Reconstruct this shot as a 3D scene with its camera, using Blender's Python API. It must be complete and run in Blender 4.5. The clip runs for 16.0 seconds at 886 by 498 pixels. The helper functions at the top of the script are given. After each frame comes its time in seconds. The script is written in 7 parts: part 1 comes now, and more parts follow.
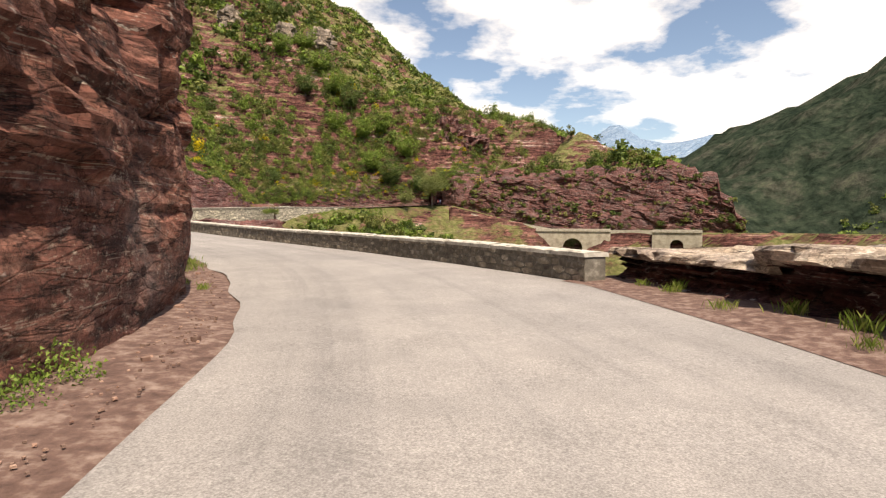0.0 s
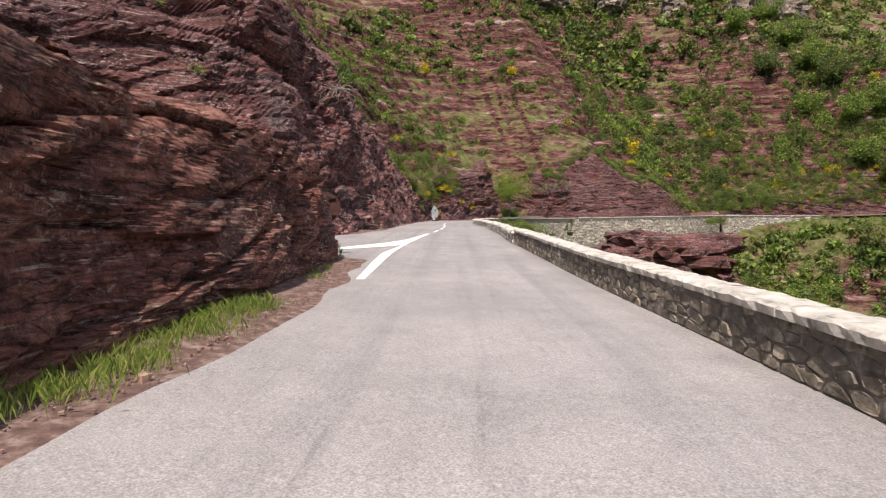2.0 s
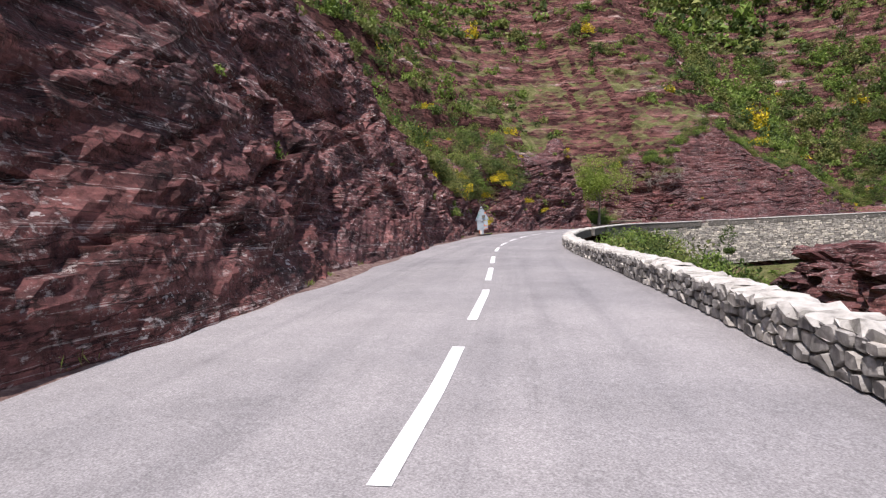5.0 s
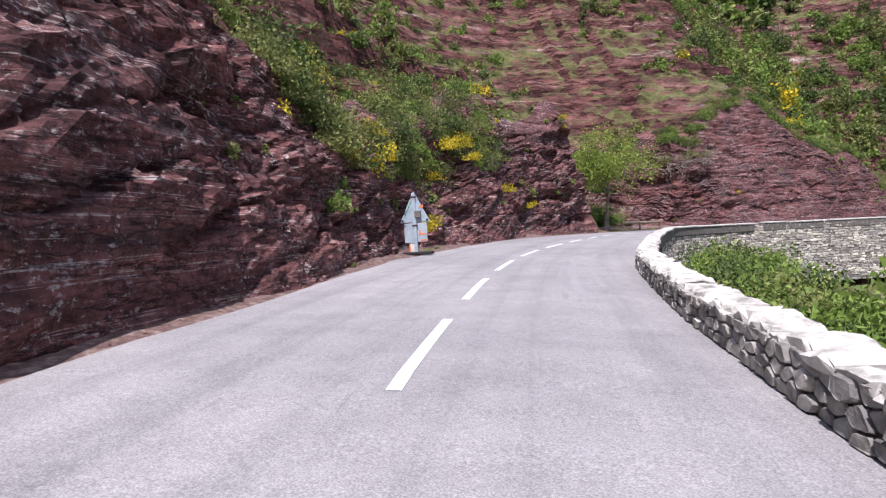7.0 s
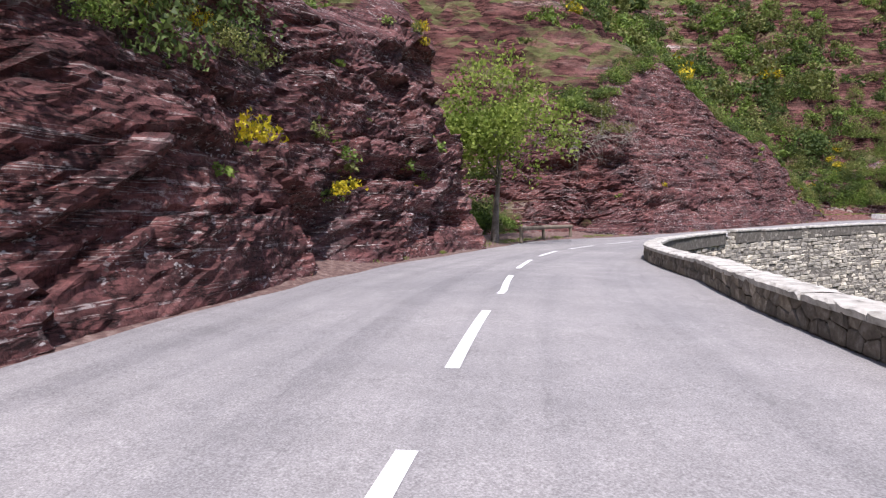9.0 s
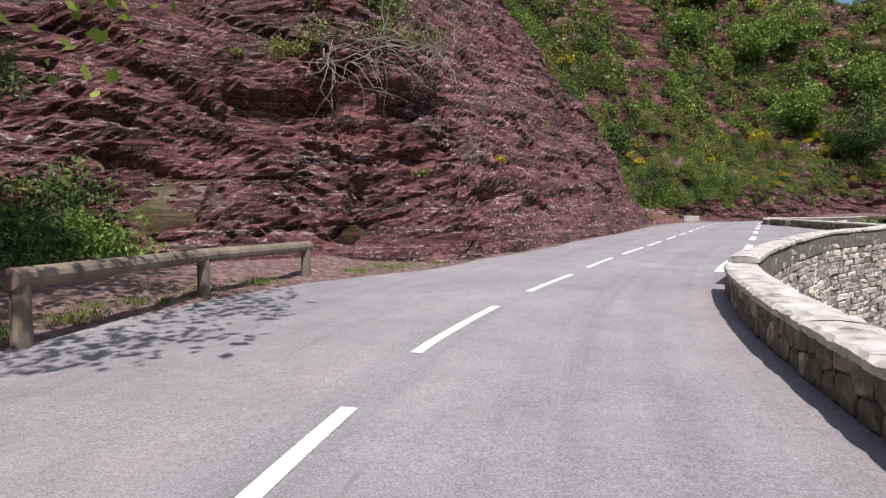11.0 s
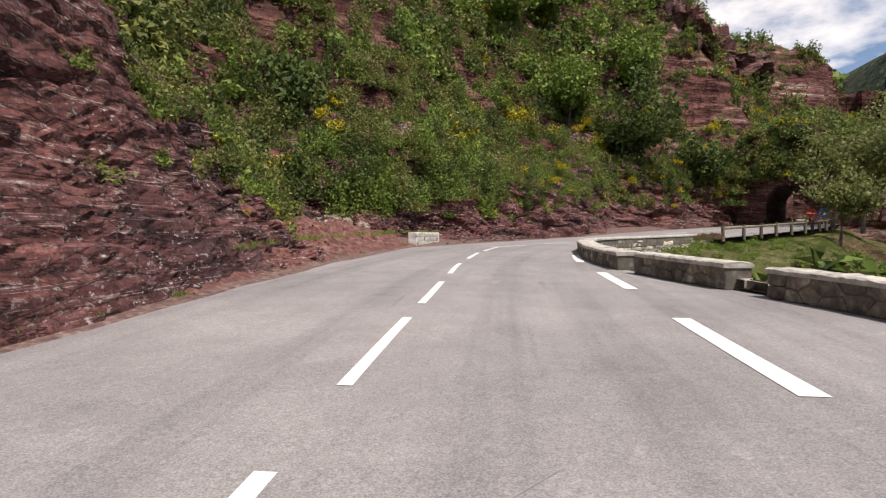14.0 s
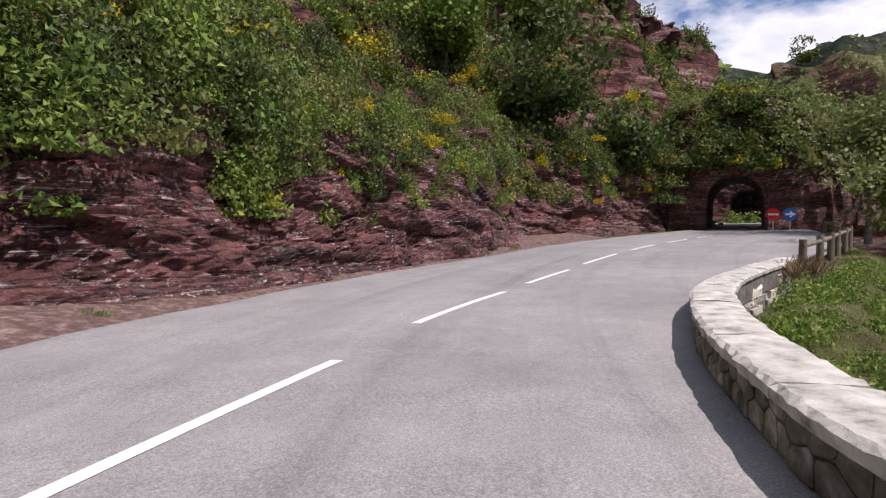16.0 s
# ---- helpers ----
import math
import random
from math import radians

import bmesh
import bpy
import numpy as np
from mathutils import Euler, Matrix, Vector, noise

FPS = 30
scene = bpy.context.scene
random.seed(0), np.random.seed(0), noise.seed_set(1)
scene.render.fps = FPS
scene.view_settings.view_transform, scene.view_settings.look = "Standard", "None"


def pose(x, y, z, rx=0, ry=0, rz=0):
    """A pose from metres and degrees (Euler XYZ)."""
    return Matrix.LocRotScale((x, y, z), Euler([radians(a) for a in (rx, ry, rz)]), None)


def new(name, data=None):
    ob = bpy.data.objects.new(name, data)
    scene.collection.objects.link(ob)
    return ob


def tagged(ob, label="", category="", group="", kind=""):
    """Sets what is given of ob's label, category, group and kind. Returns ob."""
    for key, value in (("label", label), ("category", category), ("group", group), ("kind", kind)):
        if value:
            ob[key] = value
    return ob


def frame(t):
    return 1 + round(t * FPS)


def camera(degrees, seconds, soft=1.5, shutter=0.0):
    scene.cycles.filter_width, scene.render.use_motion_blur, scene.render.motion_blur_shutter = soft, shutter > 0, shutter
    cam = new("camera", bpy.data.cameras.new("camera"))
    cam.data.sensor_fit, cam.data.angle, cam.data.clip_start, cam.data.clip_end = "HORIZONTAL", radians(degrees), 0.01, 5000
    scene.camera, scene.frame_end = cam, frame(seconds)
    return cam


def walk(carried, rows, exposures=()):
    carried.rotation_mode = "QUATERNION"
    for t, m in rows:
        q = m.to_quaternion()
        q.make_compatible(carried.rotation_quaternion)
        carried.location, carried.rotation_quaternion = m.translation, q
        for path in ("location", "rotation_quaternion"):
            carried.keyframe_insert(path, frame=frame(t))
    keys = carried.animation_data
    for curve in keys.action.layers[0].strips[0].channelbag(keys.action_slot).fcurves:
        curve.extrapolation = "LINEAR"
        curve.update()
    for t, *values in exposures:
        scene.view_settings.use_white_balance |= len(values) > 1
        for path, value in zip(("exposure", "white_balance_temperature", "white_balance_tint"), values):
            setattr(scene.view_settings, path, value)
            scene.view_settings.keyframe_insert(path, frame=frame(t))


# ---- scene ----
cam = camera(76.13, 16.0, soft=1.25)
# seconds, x, y, z, heading to the left, pitch, lean to the right
PATH = [
    (0.0, 0.00, 0.00, 1.230, 0.00, -3.05, 0.01),
    (0.5, -0.85, 5.34, 1.291, 10.54, -2.22, -0.43),
    (1.0, -2.29, 10.70, 1.385, 22.44, -2.02, -0.50),
    (1.5, -4.58, 15.32, 1.451, 34.02, -2.16, -0.43),
    (2.0, -7.45, 19.50, 1.511, 41.92, -2.33, -0.61),
    (2.5, -10.74, 23.52, 1.591, 45.97, -2.10, -0.34),
    (3.0, -14.25, 27.42, 1.742, 47.78, -1.28, -0.66),
    (3.5, -17.59, 31.21, 1.929, 48.57, -0.75, 0.65),
    (4.0, -20.71, 34.75, 2.130, 48.71, -1.24, 0.96),
    (5.0, -27.15, 42.07, 2.470, 48.06, -1.83, 1.03),
    (5.8, -32.46, 48.17, 2.686, 46.93, -2.01, 0.76),
    (6.5, -37.21, 53.70, 2.842, 45.89, -2.08, 0.62),
    (7.0, -40.65, 57.78, 2.936, 45.19, -2.09, 0.62),
    (7.5, -43.68, 61.79, 3.032, 42.76, -2.25, 0.49),
    (8.0, -46.73, 66.21, 3.169, 38.36, -2.13, 0.56),
    (8.6, -50.09, 71.67, 3.318, 33.80, -2.26, 0.30),
    (9.3, -53.52, 78.26, 3.471, 29.10, -2.68, -0.37),
    (9.9, -55.81, 84.12, 3.580, 24.19, -2.94, -0.76),
    (10.5, -57.26, 90.22, 3.662, 17.19, -2.80, -0.56),
    (11.0, -57.79, 95.47, 3.711, 9.58, -2.34, 0.13),
    (11.5, -57.58, 100.70, 3.774, 0.63, -2.13, 0.32),
    (12.0, -56.47, 106.17, 3.875, -8.06, -1.93, -0.18),
    (12.5, -54.53, 111.54, 4.047, -12.85, -0.99, 0.62),
    (13.0, -52.55, 116.91, 4.251, -14.54, -1.38, 0.62),
    (13.5, -50.52, 122.41, 4.433, -14.36, -1.72, 0.11),
    (14.0, -48.63, 127.90, 4.582, -13.95, -1.62, -0.11),
    (14.5, -46.57, 133.60, 4.754, -13.36, -1.85, -0.20),
    (15.0, -44.69, 138.86, 4.919, -14.63, -2.06, 0.09),
    (15.5, -42.49, 143.72, 5.060, -19.39, -2.22, 0.10),
    (16.0, -39.80, 148.02, 5.190, -27.82, -1.60, -0.16),
]
LIGHT = [
    (0.0, 0.46, 8000, 14.0),
    (0.8, 0.28, 7900, 14.0),
    (1.6, 0.26, 7300, 16.0),
    (3.0, 0.28, 6400, 20.0),
    (4.0, 0.14, 6400, 20.0),
    (6.3, 0.42, 6000, 22.0),
    (8.0, 0.46, 5950, 22.0),
    (10.3, 0.08, 6250, 20.0),
    (11.2, 0.14, 6250, 20.0),
    (12.5, 0.10, 7100, 15.0),
    (14.0, 0.0, 6900, 17.0),
    (15.0, -0.08, 6500, 20.0),
    (16.0, -0.04, 6350, 22.0),
]
walk(cam, [(t, pose(x, y, z, 90 + pitch, lean, yaw)) for t, x, y, z, yaw, pitch, lean in PATH], exposures=LIGHT)

# ---- sky and sun ----
SUN_TO = Vector((0.45, -0.89, 1.65)).normalized()
world = bpy.data.worlds.new("sky")
scene.world = world
world.use_nodes = True
wn, wl_ = world.node_tree.nodes, world.node_tree.links
wn.clear()
w_out = wn.new("ShaderNodeOutputWorld")
w_bg = wn.new("ShaderNodeBackground")
w_sky = wn.new("ShaderNodeTexSky")
w_sky.sky_type = "NISHITA"
w_sky.sun_disc = False
w_sky.sun_elevation = math.asin(SUN_TO.z)
w_sky.sun_rotation = math.atan2(SUN_TO.x, SUN_TO.y)
w_sky.altitude = 600
w_sky.air_density, w_sky.dust_density, w_sky.ozone_density = 1.0, 0.15, 2.2
w_co = wn.new("ShaderNodeTexCoord")
w_sep = wn.new("ShaderNodeSeparateXYZ")
w_div = wn.new("ShaderNodeVectorMath")
w_div.operation = "DIVIDE"
w_add = wn.new("ShaderNodeMath")
w_add.operation = "ADD"
w_add.inputs[1].default_value = 0.22
w_cmb = wn.new("ShaderNodeCombineXYZ")
w_noise = wn.new("ShaderNodeTexNoise")
w_noise.inputs["Scale"].default_value = 1.9
w_noise.inputs["Detail"].default_value = 8.0
w_noise.inputs["Roughness"].default_value = 0.56
w_map = wn.new("ShaderNodeMapping")
w_map.inputs["Location"].default_value = (3.3, 1.7, 0.0)
w_ramp = wn.new("ShaderNodeValToRGB")
w_ramp.color_ramp.elements[0].position = 0.47
w_ramp.color_ramp.elements[1].position = 0.60
w_cl = wn.new("ShaderNodeValToRGB")
w_cl.color_ramp.elements[0].position = 0.48
w_cl.color_ramp.elements[0].color = (10.5, 10.4, 10.2, 1)
w_cl.color_ramp.elements[1].position = 0.78
w_cl.color_ramp.elements[1].color = (5.6, 6.0, 6.6, 1)
w_mix = wn.new("ShaderNodeMix")
w_mix.data_type = "RGBA"
wl_.new(w_co.outputs["Generated"], w_sep.inputs[0])
wl_.new(w_sep.outputs["Z"], w_add.inputs[0])
for axis in ("X", "Y", "Z"):
    wl_.new(w_add.outputs[0], w_cmb.inputs[axis])
wl_.new(w_co.outputs["Generated"], w_div.inputs[0])
wl_.new(w_cmb.outputs[0], w_div.inputs[1])
wl_.new(w_div.outputs[0], w_map.inputs["Vector"])
wl_.new(w_map.outputs[0], w_noise.inputs["Vector"])
w_near = wn.new("ShaderNodeMapRange")
for sock, v in (("From Min", 0.10), ("From Max", 0.32), ("To Min", 0.075), ("To Max", 0.0)):
    w_near.inputs[sock].default_value = v
w_low = wn.new("ShaderNodeMath")
w_low.operation = "ADD"
wl_.new(w_sep.outputs["Z"], w_near.inputs["Value"])
wl_.new(w_noise.outputs["Fac"], w_low.inputs[0])
wl_.new(w_near.outputs[0], w_low.inputs[1])
wl_.new(w_low.outputs[0], w_ramp.inputs[0])
wl_.new(w_noise.outputs["Fac"], w_cl.inputs[0])
wl_.new(w_ramp.outputs[0], w_mix.inputs["Factor"])
wl_.new(w_sky.outputs[0], w_mix.inputs["A"])
wl_.new(w_cl.outputs[0], w_mix.inputs["B"])
wl_.new(w_mix.outputs["Result"], w_bg.inputs["Color"])
w_bg.inputs["Strength"].default_value = 0.12
wl_.new(w_bg.outputs[0], w_out.inputs["Surface"])
sun = new("sun", bpy.data.lights.new("sun", "SUN"))
sun.data.energy, sun.data.angle, sun.data.color = 4.9, radians(0.6), (1.0, 0.95, 0.87)
sun.rotation_euler = SUN_TO.to_track_quat("Z", "Y").to_euler()
sun.location = SUN_TO * 300


# ---- noise and mesh tools ----
def h3(ix, iy, iz):
    n = (ix.astype(np.int64) * 374761393 + iy.astype(np.int64) * 668265263 + iz.astype(np.int64) * 2147483647) & 0xFFFFFFFF
    n = ((n ^ (n >> 13)) * 1274126177) & 0xFFFFFFFF
    n = ((n ^ (n >> 15)) * 2246822519) & 0xFFFFFFFF
    return ((n ^ (n >> 16)) & 0xFFFFFF) / 16777215.0


def vnoise(p):
    """Smooth value noise in -1..1 at the points p (n x 3)."""
    f = np.floor(p)
    u = p - f
    u = u * u * (3 - 2 * u)
    i = f.astype(np.int64)
    out = 0
    for dx in (0, 1):
        for dy in (0, 1):
            for dz in (0, 1):
                w = (u[:, 0] if dx else 1 - u[:, 0]) * (u[:, 1] if dy else 1 - u[:, 1]) * (u[:, 2] if dz else 1 - u[:, 2])
                out = out + w * h3(i[:, 0] + dx, i[:, 1] + dy, i[:, 2] + dz)
    return out * 2 - 1


def fbm(p, octaves=4, gain=0.5):
    total, amp = 0, 1.0
    for k in range(octaves):
        total = total + amp * vnoise(p * 2.03 ** k + 17.3 * k)
        amp *= gain
    return total


def facets(p, size):
    """Broken, faceted relief: each cell has its own height and tilt."""
    q = p / np.asarray(size)
    cell = np.floor(q)
    best = np.full(len(q), 1e9)
    value = np.zeros(len(q))
    for dx in (-1, 0, 1):
        for dy in (-1, 0, 1):
            for dz in (-1, 0, 1):
                c = (cell + (dx, dy, dz)).astype(np.int64)
                r = [h3(c[:, 0] + 31 * k, c[:, 1] - 17 * k, c[:, 2] + 53 * k) for k in range(7)]
                v = q - c - np.stack(r[:3], 1)
                d = (v ** 2).sum(1)
                near = d < best
                best = np.where(near, d, best)
                h = (r[3] - 0.5) + (v[:, 0] * (r[4] - 0.5) + v[:, 1] * (r[5] - 0.5) + v[:, 2] * (r[6] - 0.5)) * 2.2
                value = np.where(near, h, value)
    return value


def mesh_of(name, verts, faces, material, smooth=False):
    """A mesh from arrays; all faces have the same number of corners."""
    me = bpy.data.meshes.new(name)
    v = np.asarray(verts, dtype=np.float32)
    f = np.asarray(faces, dtype=np.int32)
    me.vertices.add(len(v))
    me.vertices.foreach_set("co", v.ravel())
    me.loops.add(f.size)
    me.loops.foreach_set("vertex_index", f.ravel())
    me.polygons.add(len(f))
    me.polygons.foreach_set("loop_start", np.arange(0, f.size, f.shape[1], dtype=np.int32))
    me.polygons.foreach_set("loop_total", np.full(len(f), f.shape[1], dtype=np.int32))
    me.polygons.foreach_set("use_smooth", np.full(len(f), bool(smooth)))
    me.update(calc_edges=True)
    me.validate()
    if material:
        me.materials.append(material)
    return me


def part(name, bm, material, parent, label=""):
    me = bpy.data.meshes.new(name)
    bm.to_mesh(me)
    bm.free()
    me.materials.append(material)
    ob = new(name, me)
    ob.parent = parent
    if label:
        ob["label"] = label
    return ob


def part_mesh(name, me, parent, label=""):
    ob = new(name, me)
    ob.parent = parent
    if label:
        ob["label"] = label
    return ob


def grid_faces(nu, nv):
    a = np.arange(nu * nv).reshape(nu, nv)
    return np.stack([a[:-1, :-1], a[1:, :-1], a[1:, 1:], a[:-1, 1:]], -1).reshape(-1, 4)


def bm_box(bm, sx, sy, sz, m=None, bevel=0.0):
    """A box of that size with its base centre at the origin, then moved by m."""
    t = Matrix.Translation((0, 0, sz / 2)) @ Matrix.Diagonal((sx, sy, sz, 1))
    got = bmesh.ops.create_cube(bm, size=1.0, matrix=(m or Matrix()) @ t)
    if bevel:
        edges = list({e for v in got["verts"] for e in v.link_edges})
        bmesh.ops.bevel(bm, geom=edges, offset=bevel, segments=2, affect="EDGES", profile=0.6)


def bm_rod(bm, a, b, r0, r1=None, n=10):
    a, b = Vector(a), Vector(b)
    r1 = r0 if r1 is None else r1
    q = (b - a).to_track_quat("Z", "Y").to_matrix().to_4x4()
    m = Matrix.Translation((a + b) / 2) @ q
    bmesh.ops.create_cone(bm, cap_ends=True, segments=n, radius1=r0, radius2=r1, depth=(b - a).length, matrix=m)


def spline(points, step):
    """A smooth line through points (Catmull-Rom), cut into even steps."""
    p = np.array(points, dtype=float)
    p = np.vstack([2 * p[0] - p[1], p, 2 * p[-1] - p[-2]])
    fine = []
    for i in range(1, len(p) - 2):
        u = np.linspace(0, 1, 40, endpoint=False)[:, None]
        fine.append(0.5 * (2 * p[i] + (p[i + 1] - p[i - 1]) * u + (2 * p[i - 1] - 5 * p[i] + 4 * p[i + 1] - p[i + 2]) * u ** 2
                           + (3 * p[i] - p[i - 1] - 3 * p[i + 1] + p[i + 2]) * u ** 3))
    fine = np.vstack(fine + [p[-2][None]])
    s = np.r_[0, np.cumsum(np.linalg.norm(np.diff(fine[:, :2], axis=0), axis=1))]
    at = np.arange(0, s[-1], step)
    return np.stack([np.interp(at, s, fine[:, k]) for k in range(p.shape[1])], 1), at


def tangents(line):
    t = np.gradient(line[:, :2], axis=0)
    return t / np.linalg.norm(t, axis=1)[:, None]


def nearest(line, tang, xy):
    """Index of the nearest point of the line and the signed distance (left is plus)."""
    idx = np.zeros(len(xy), dtype=int)
    rough = line[::8, :2]
    around = np.arange(-9, 10)
    for k in range(0, len(xy), 20000):
        part_xy = xy[k:k + 20000]
        i = ((part_xy[:, None, :] - rough[None]) ** 2).sum(-1).argmin(1) * 8
        j = np.clip(i[:, None] + around[None], 0, len(line) - 1)
        d = ((part_xy[:, None, :] - line[j, :2]) ** 2).sum(-1)
        idx[k:k + 20000] = j[np.arange(len(j)), d.argmin(1)]
    dx = xy - line[idx, :2]
    side = tang[idx, 0] * dx[:, 1] - tang[idx, 1] * dx[:, 0]
    return idx, np.where(side >= 0, 1, -1) * np.hypot(dx[:, 0], dx[:, 1])


# ---- plan of the road ----
# line on which the road is laid out: x, y, height of the road
DRIVE = [(-2.0, -46.0, -0.9), (1.0, -26.0, -0.5), (0.8, -10.0, -0.15), (-0.0, 0.0, 0.00), (-1.0, 6.0, 0.07), (-2.7, 11.7, 0.17), (-5.6, 16.9, 0.24), (-9.3, 21.8, 0.32), (-14.5, 27.7, 0.53), (-19.7, 33.6, 0.84), (-25.1, 39.7, 1.14), (-30.3, 45.7, 1.37), (-35.6, 51.8, 1.56), (-40.8, 57.9, 1.71), (-45.4, 64.2, 1.88), (-49.8, 71.1, 2.07), (-53.4, 78.1, 2.24), (-56.3, 85.7, 2.37), (-57.7, 93.6, 2.46), (-57.3, 101.6, 2.56), (-55.4, 109.2, 2.74), (-52.6, 116.7, 3.01), (-49.9, 124.2, 3.25), (-47.9, 130.0, 3.41), (-45.9, 135.5, 3.59), (-43.3, 142.0, 3.78), (-39.8, 148.0, 3.96),
         (-36.2, 153.4, 4.03), (-32.4, 157.6, 4.12), (-27.4, 161.9, 4.3), (-20.5, 166.3, 4.65), (-10.0, 171.5, 5.1), (-0.9, 175.2, 5.5), (8.0, 181.0, 5.5)]
drive, ds = spline(DRIVE, 0.4)
i0 = int(np.argmin(np.hypot(drive[:, 0], drive[:, 1])))
ds = ds - ds[i0]
dt_ = tangents(drive)


def station(s, l, dz=0.0):
    """The point l metres to the left of the drive line at station s, on the road."""
    s, l = np.atleast_1d(s).astype(float), np.atleast_1d(l).astype(float) + np.zeros(np.size(s))
    p = np.stack([np.interp(s, ds, drive[:, k]) for k in range(3)], 1)
    t = np.stack([np.interp(s, ds, dt_[:, k]) for k in range(2)], 1)
    t /= np.linalg.norm(t, axis=1)[:, None]
    p[:, 0] -= t[:, 1] * l
    p[:, 1] += t[:, 0] * l
    p[:, 2] += dz
    return p


def road_z(xy):
    idx, _ = nearest(drive, dt_, np.asarray(xy, dtype=float))
    return drive[idx, 2]


# station and left edge / right edge of the asphalt
LEFT = np.array([(-40, 2.0), (-5, 1.6), (3.2, 1.4), (6, 1.2), (8, 1.4), (11, 1.75), (19, 2.2), (23.5, 2.25), (28.7, 1.92), (31, 1.95), (33.4, 2.12), (35.1, 2.1), (35.8, 3.07), (36.6, 4.15), (37.3, 5.6), (38.2, 7.2)])
LEFT2 = np.array([(38, 7.2), (41, 7.0), (42.7, 6.1), (45, 5.0), (47.4, 4.2), (52, 3.55), (61.5, 3.45), (70, 3.5), (76, 3.85), (82, 4.1), (86.5, 4.3), (89.5, 4.1), (97, 4.05), (108, 3.7), (112.8, 3.98), (115.5, 4.55), (118, 5.35),
                  (120.5, 5.65), (122.8, 5.6), (125.4, 4.6), (132, 4.2), (138, 4.35), (145, 4.25), (152, 4.35), (160, 4.6), (165.5, 4.82), (170.5, 5.45), (175, 4.9), (181.5, 4.45), (190, 3.75), (200, 3.7), (215, 3.2), (226, 2.2)])
RIGHT = np.array([(-40, 3.6), (0, 3.8), (5, 4.2), (8.5, 4.35), (11, 3.6), (14, 3.0), (19, 2.6), (28, 2.5), (36, 2.35), (42, 2.2), (48, 2.36), (60, 2.27), (75, 1.8), (79, 1.85), (85, 2.1),
                  (90, 2.6), (97, 3.0), (104, 3.0), (110, 2.0), (116, 1.65), (124, 1.65), (128, 2.2), (132, 2.8), (136.9, 3.9), (140.6, 5.7), (144, 6.8), (147.6, 6.4), (155.5, 4.4), (161, 2.6),
                  (165, 1.95), (168.5, 1.5), (172.5, 1.5), (175, 1.85), (178.3, 2.5), (181, 3.2), (185, 4.6), (192, 6.5), (200, 7.5), (210, 6.5), (226, 2.2)])
# foot of the rock and slope on the hill side: x, y
FOOT = [(-40.0, -70.0), (-30.0, -25.0), (-27.2, 5.0), (-27.0, 22.0), (-27.6, 29.5), (-29.3, 34.6), (-32.4, 40.2), (-37.9, 47.0), (-47.0, 58.0), (-52.9, 66.6), (-58.3, 76.2),
        (-61.6, 85.0), (-63.0, 92.5), (-62.9, 95.4), (-65.8, 98.6), (-67.5, 104.5), (-64.6, 108.0), (-61.6, 109.6), (-59.0, 114.6), (-56.6, 121.0), (-54.8, 126.2), (-49.9, 140.2), (-48.0, 145.0),
        (-48.5, 150.0), (-49.5, 155.0), (-45.5, 158.5), (-39.3, 160.6), (-34.3, 164.6), (-24.8, 172.8), (-13.4, 176.0), (-4.0, 178.3), (1.5, 171.5), (14.0, 167.5), (32.0, 164.5), (55.0, 157.0),
        (80.0, 147.0), (120.0, 125.0), (190.0, 60.0), (300.0, -60.0)]
foot, fu = spline(FOOT, 0.4)
ft = tangents(foot)
fu_y = lambda y: fu[np.argmin(np.abs(foot[:, 1] - y) + 0.001 * np.arange(len(foot)))]
# road level along the foot; past the tunnel the outer lane goes down along the hill
foot_z = road_z(foot[:, :2])
past = np.clip((foot[:, 0] - 2.0) / 30.0, 0, 1) * (foot[:, 1] > 0) * (foot[:, 0] > 0)
foot_z = foot_z * (1 - past) + past * -2.4
# along the foot (by y of the foot, up to the tunnel): height of the rock face, its lean back, steepness of the slope above
FACE = np.array([(-70, 10, 0.3, 0.9), (5, 9, 0.3, 0.9), (24, 8, 0.45, 1.0), (34, 10, 0.32, 1.2), (41, 10, 0.38, 1.2), (48, 9.5, 0.45, 1.15), (58, 9.0, 0.5, 1.15), (63, 7.5, 0.5, 1.2), (68, 4.8, 0.45, 1.3), (76, 5.2, 0.45, 1.25), (84, 6.5, 0.4, 1.05),
                 (92, 7.5, 0.3, 0.95), (95.5, 7.0, 0.35, 0.95), (98.5, 4.5, 0.7, 0.95), (104.5, 5.0, 0.7, 1.0), (109.5, 9.0, 0.5, 1.15), (121, 11, 0.40, 1.2), (130, 10, 0.36, 1.15), (137, 6, 0.45, 1.0), (142, 3.5, 0.7, 0.95), (146, 2.2, 0.9, 0.9),
                 (155, 2.4, 0.9, 1.05), (158.5, 4.4, 0.55, 1.2), (164, 5.2, 0.5, 1.25), (173, 5.8, 0.42, 1.35), (178, 6.5, 0.3, 1.6), (400, 7, 0.3, 1.1)])


U_TUNNEL = fu[np.argmin(np.hypot(foot[:, 0] + 4.0, foot[:, 1] - 178.3))]
foot_rise = np.maximum.accumulate(foot[:, 1])


def along(u, col):
    y = np.interp(u, fu, foot_rise)
    val = np.interp(y, FACE[:, 0], FACE[:, col])
    beyond = np.clip((u - U_TUNNEL - 16) / 24, 0, 1)
    val = val * (1 - beyond) + beyond * (0, 19.0, 0.30, 0.8)[col]
    if col == 1:
        val = val * (1 + 0.28 * (1 - 0.75 * beyond) * fbm(np.stack([u / 5.5, 0 * u, 0 * u], 1), 3))
    return val


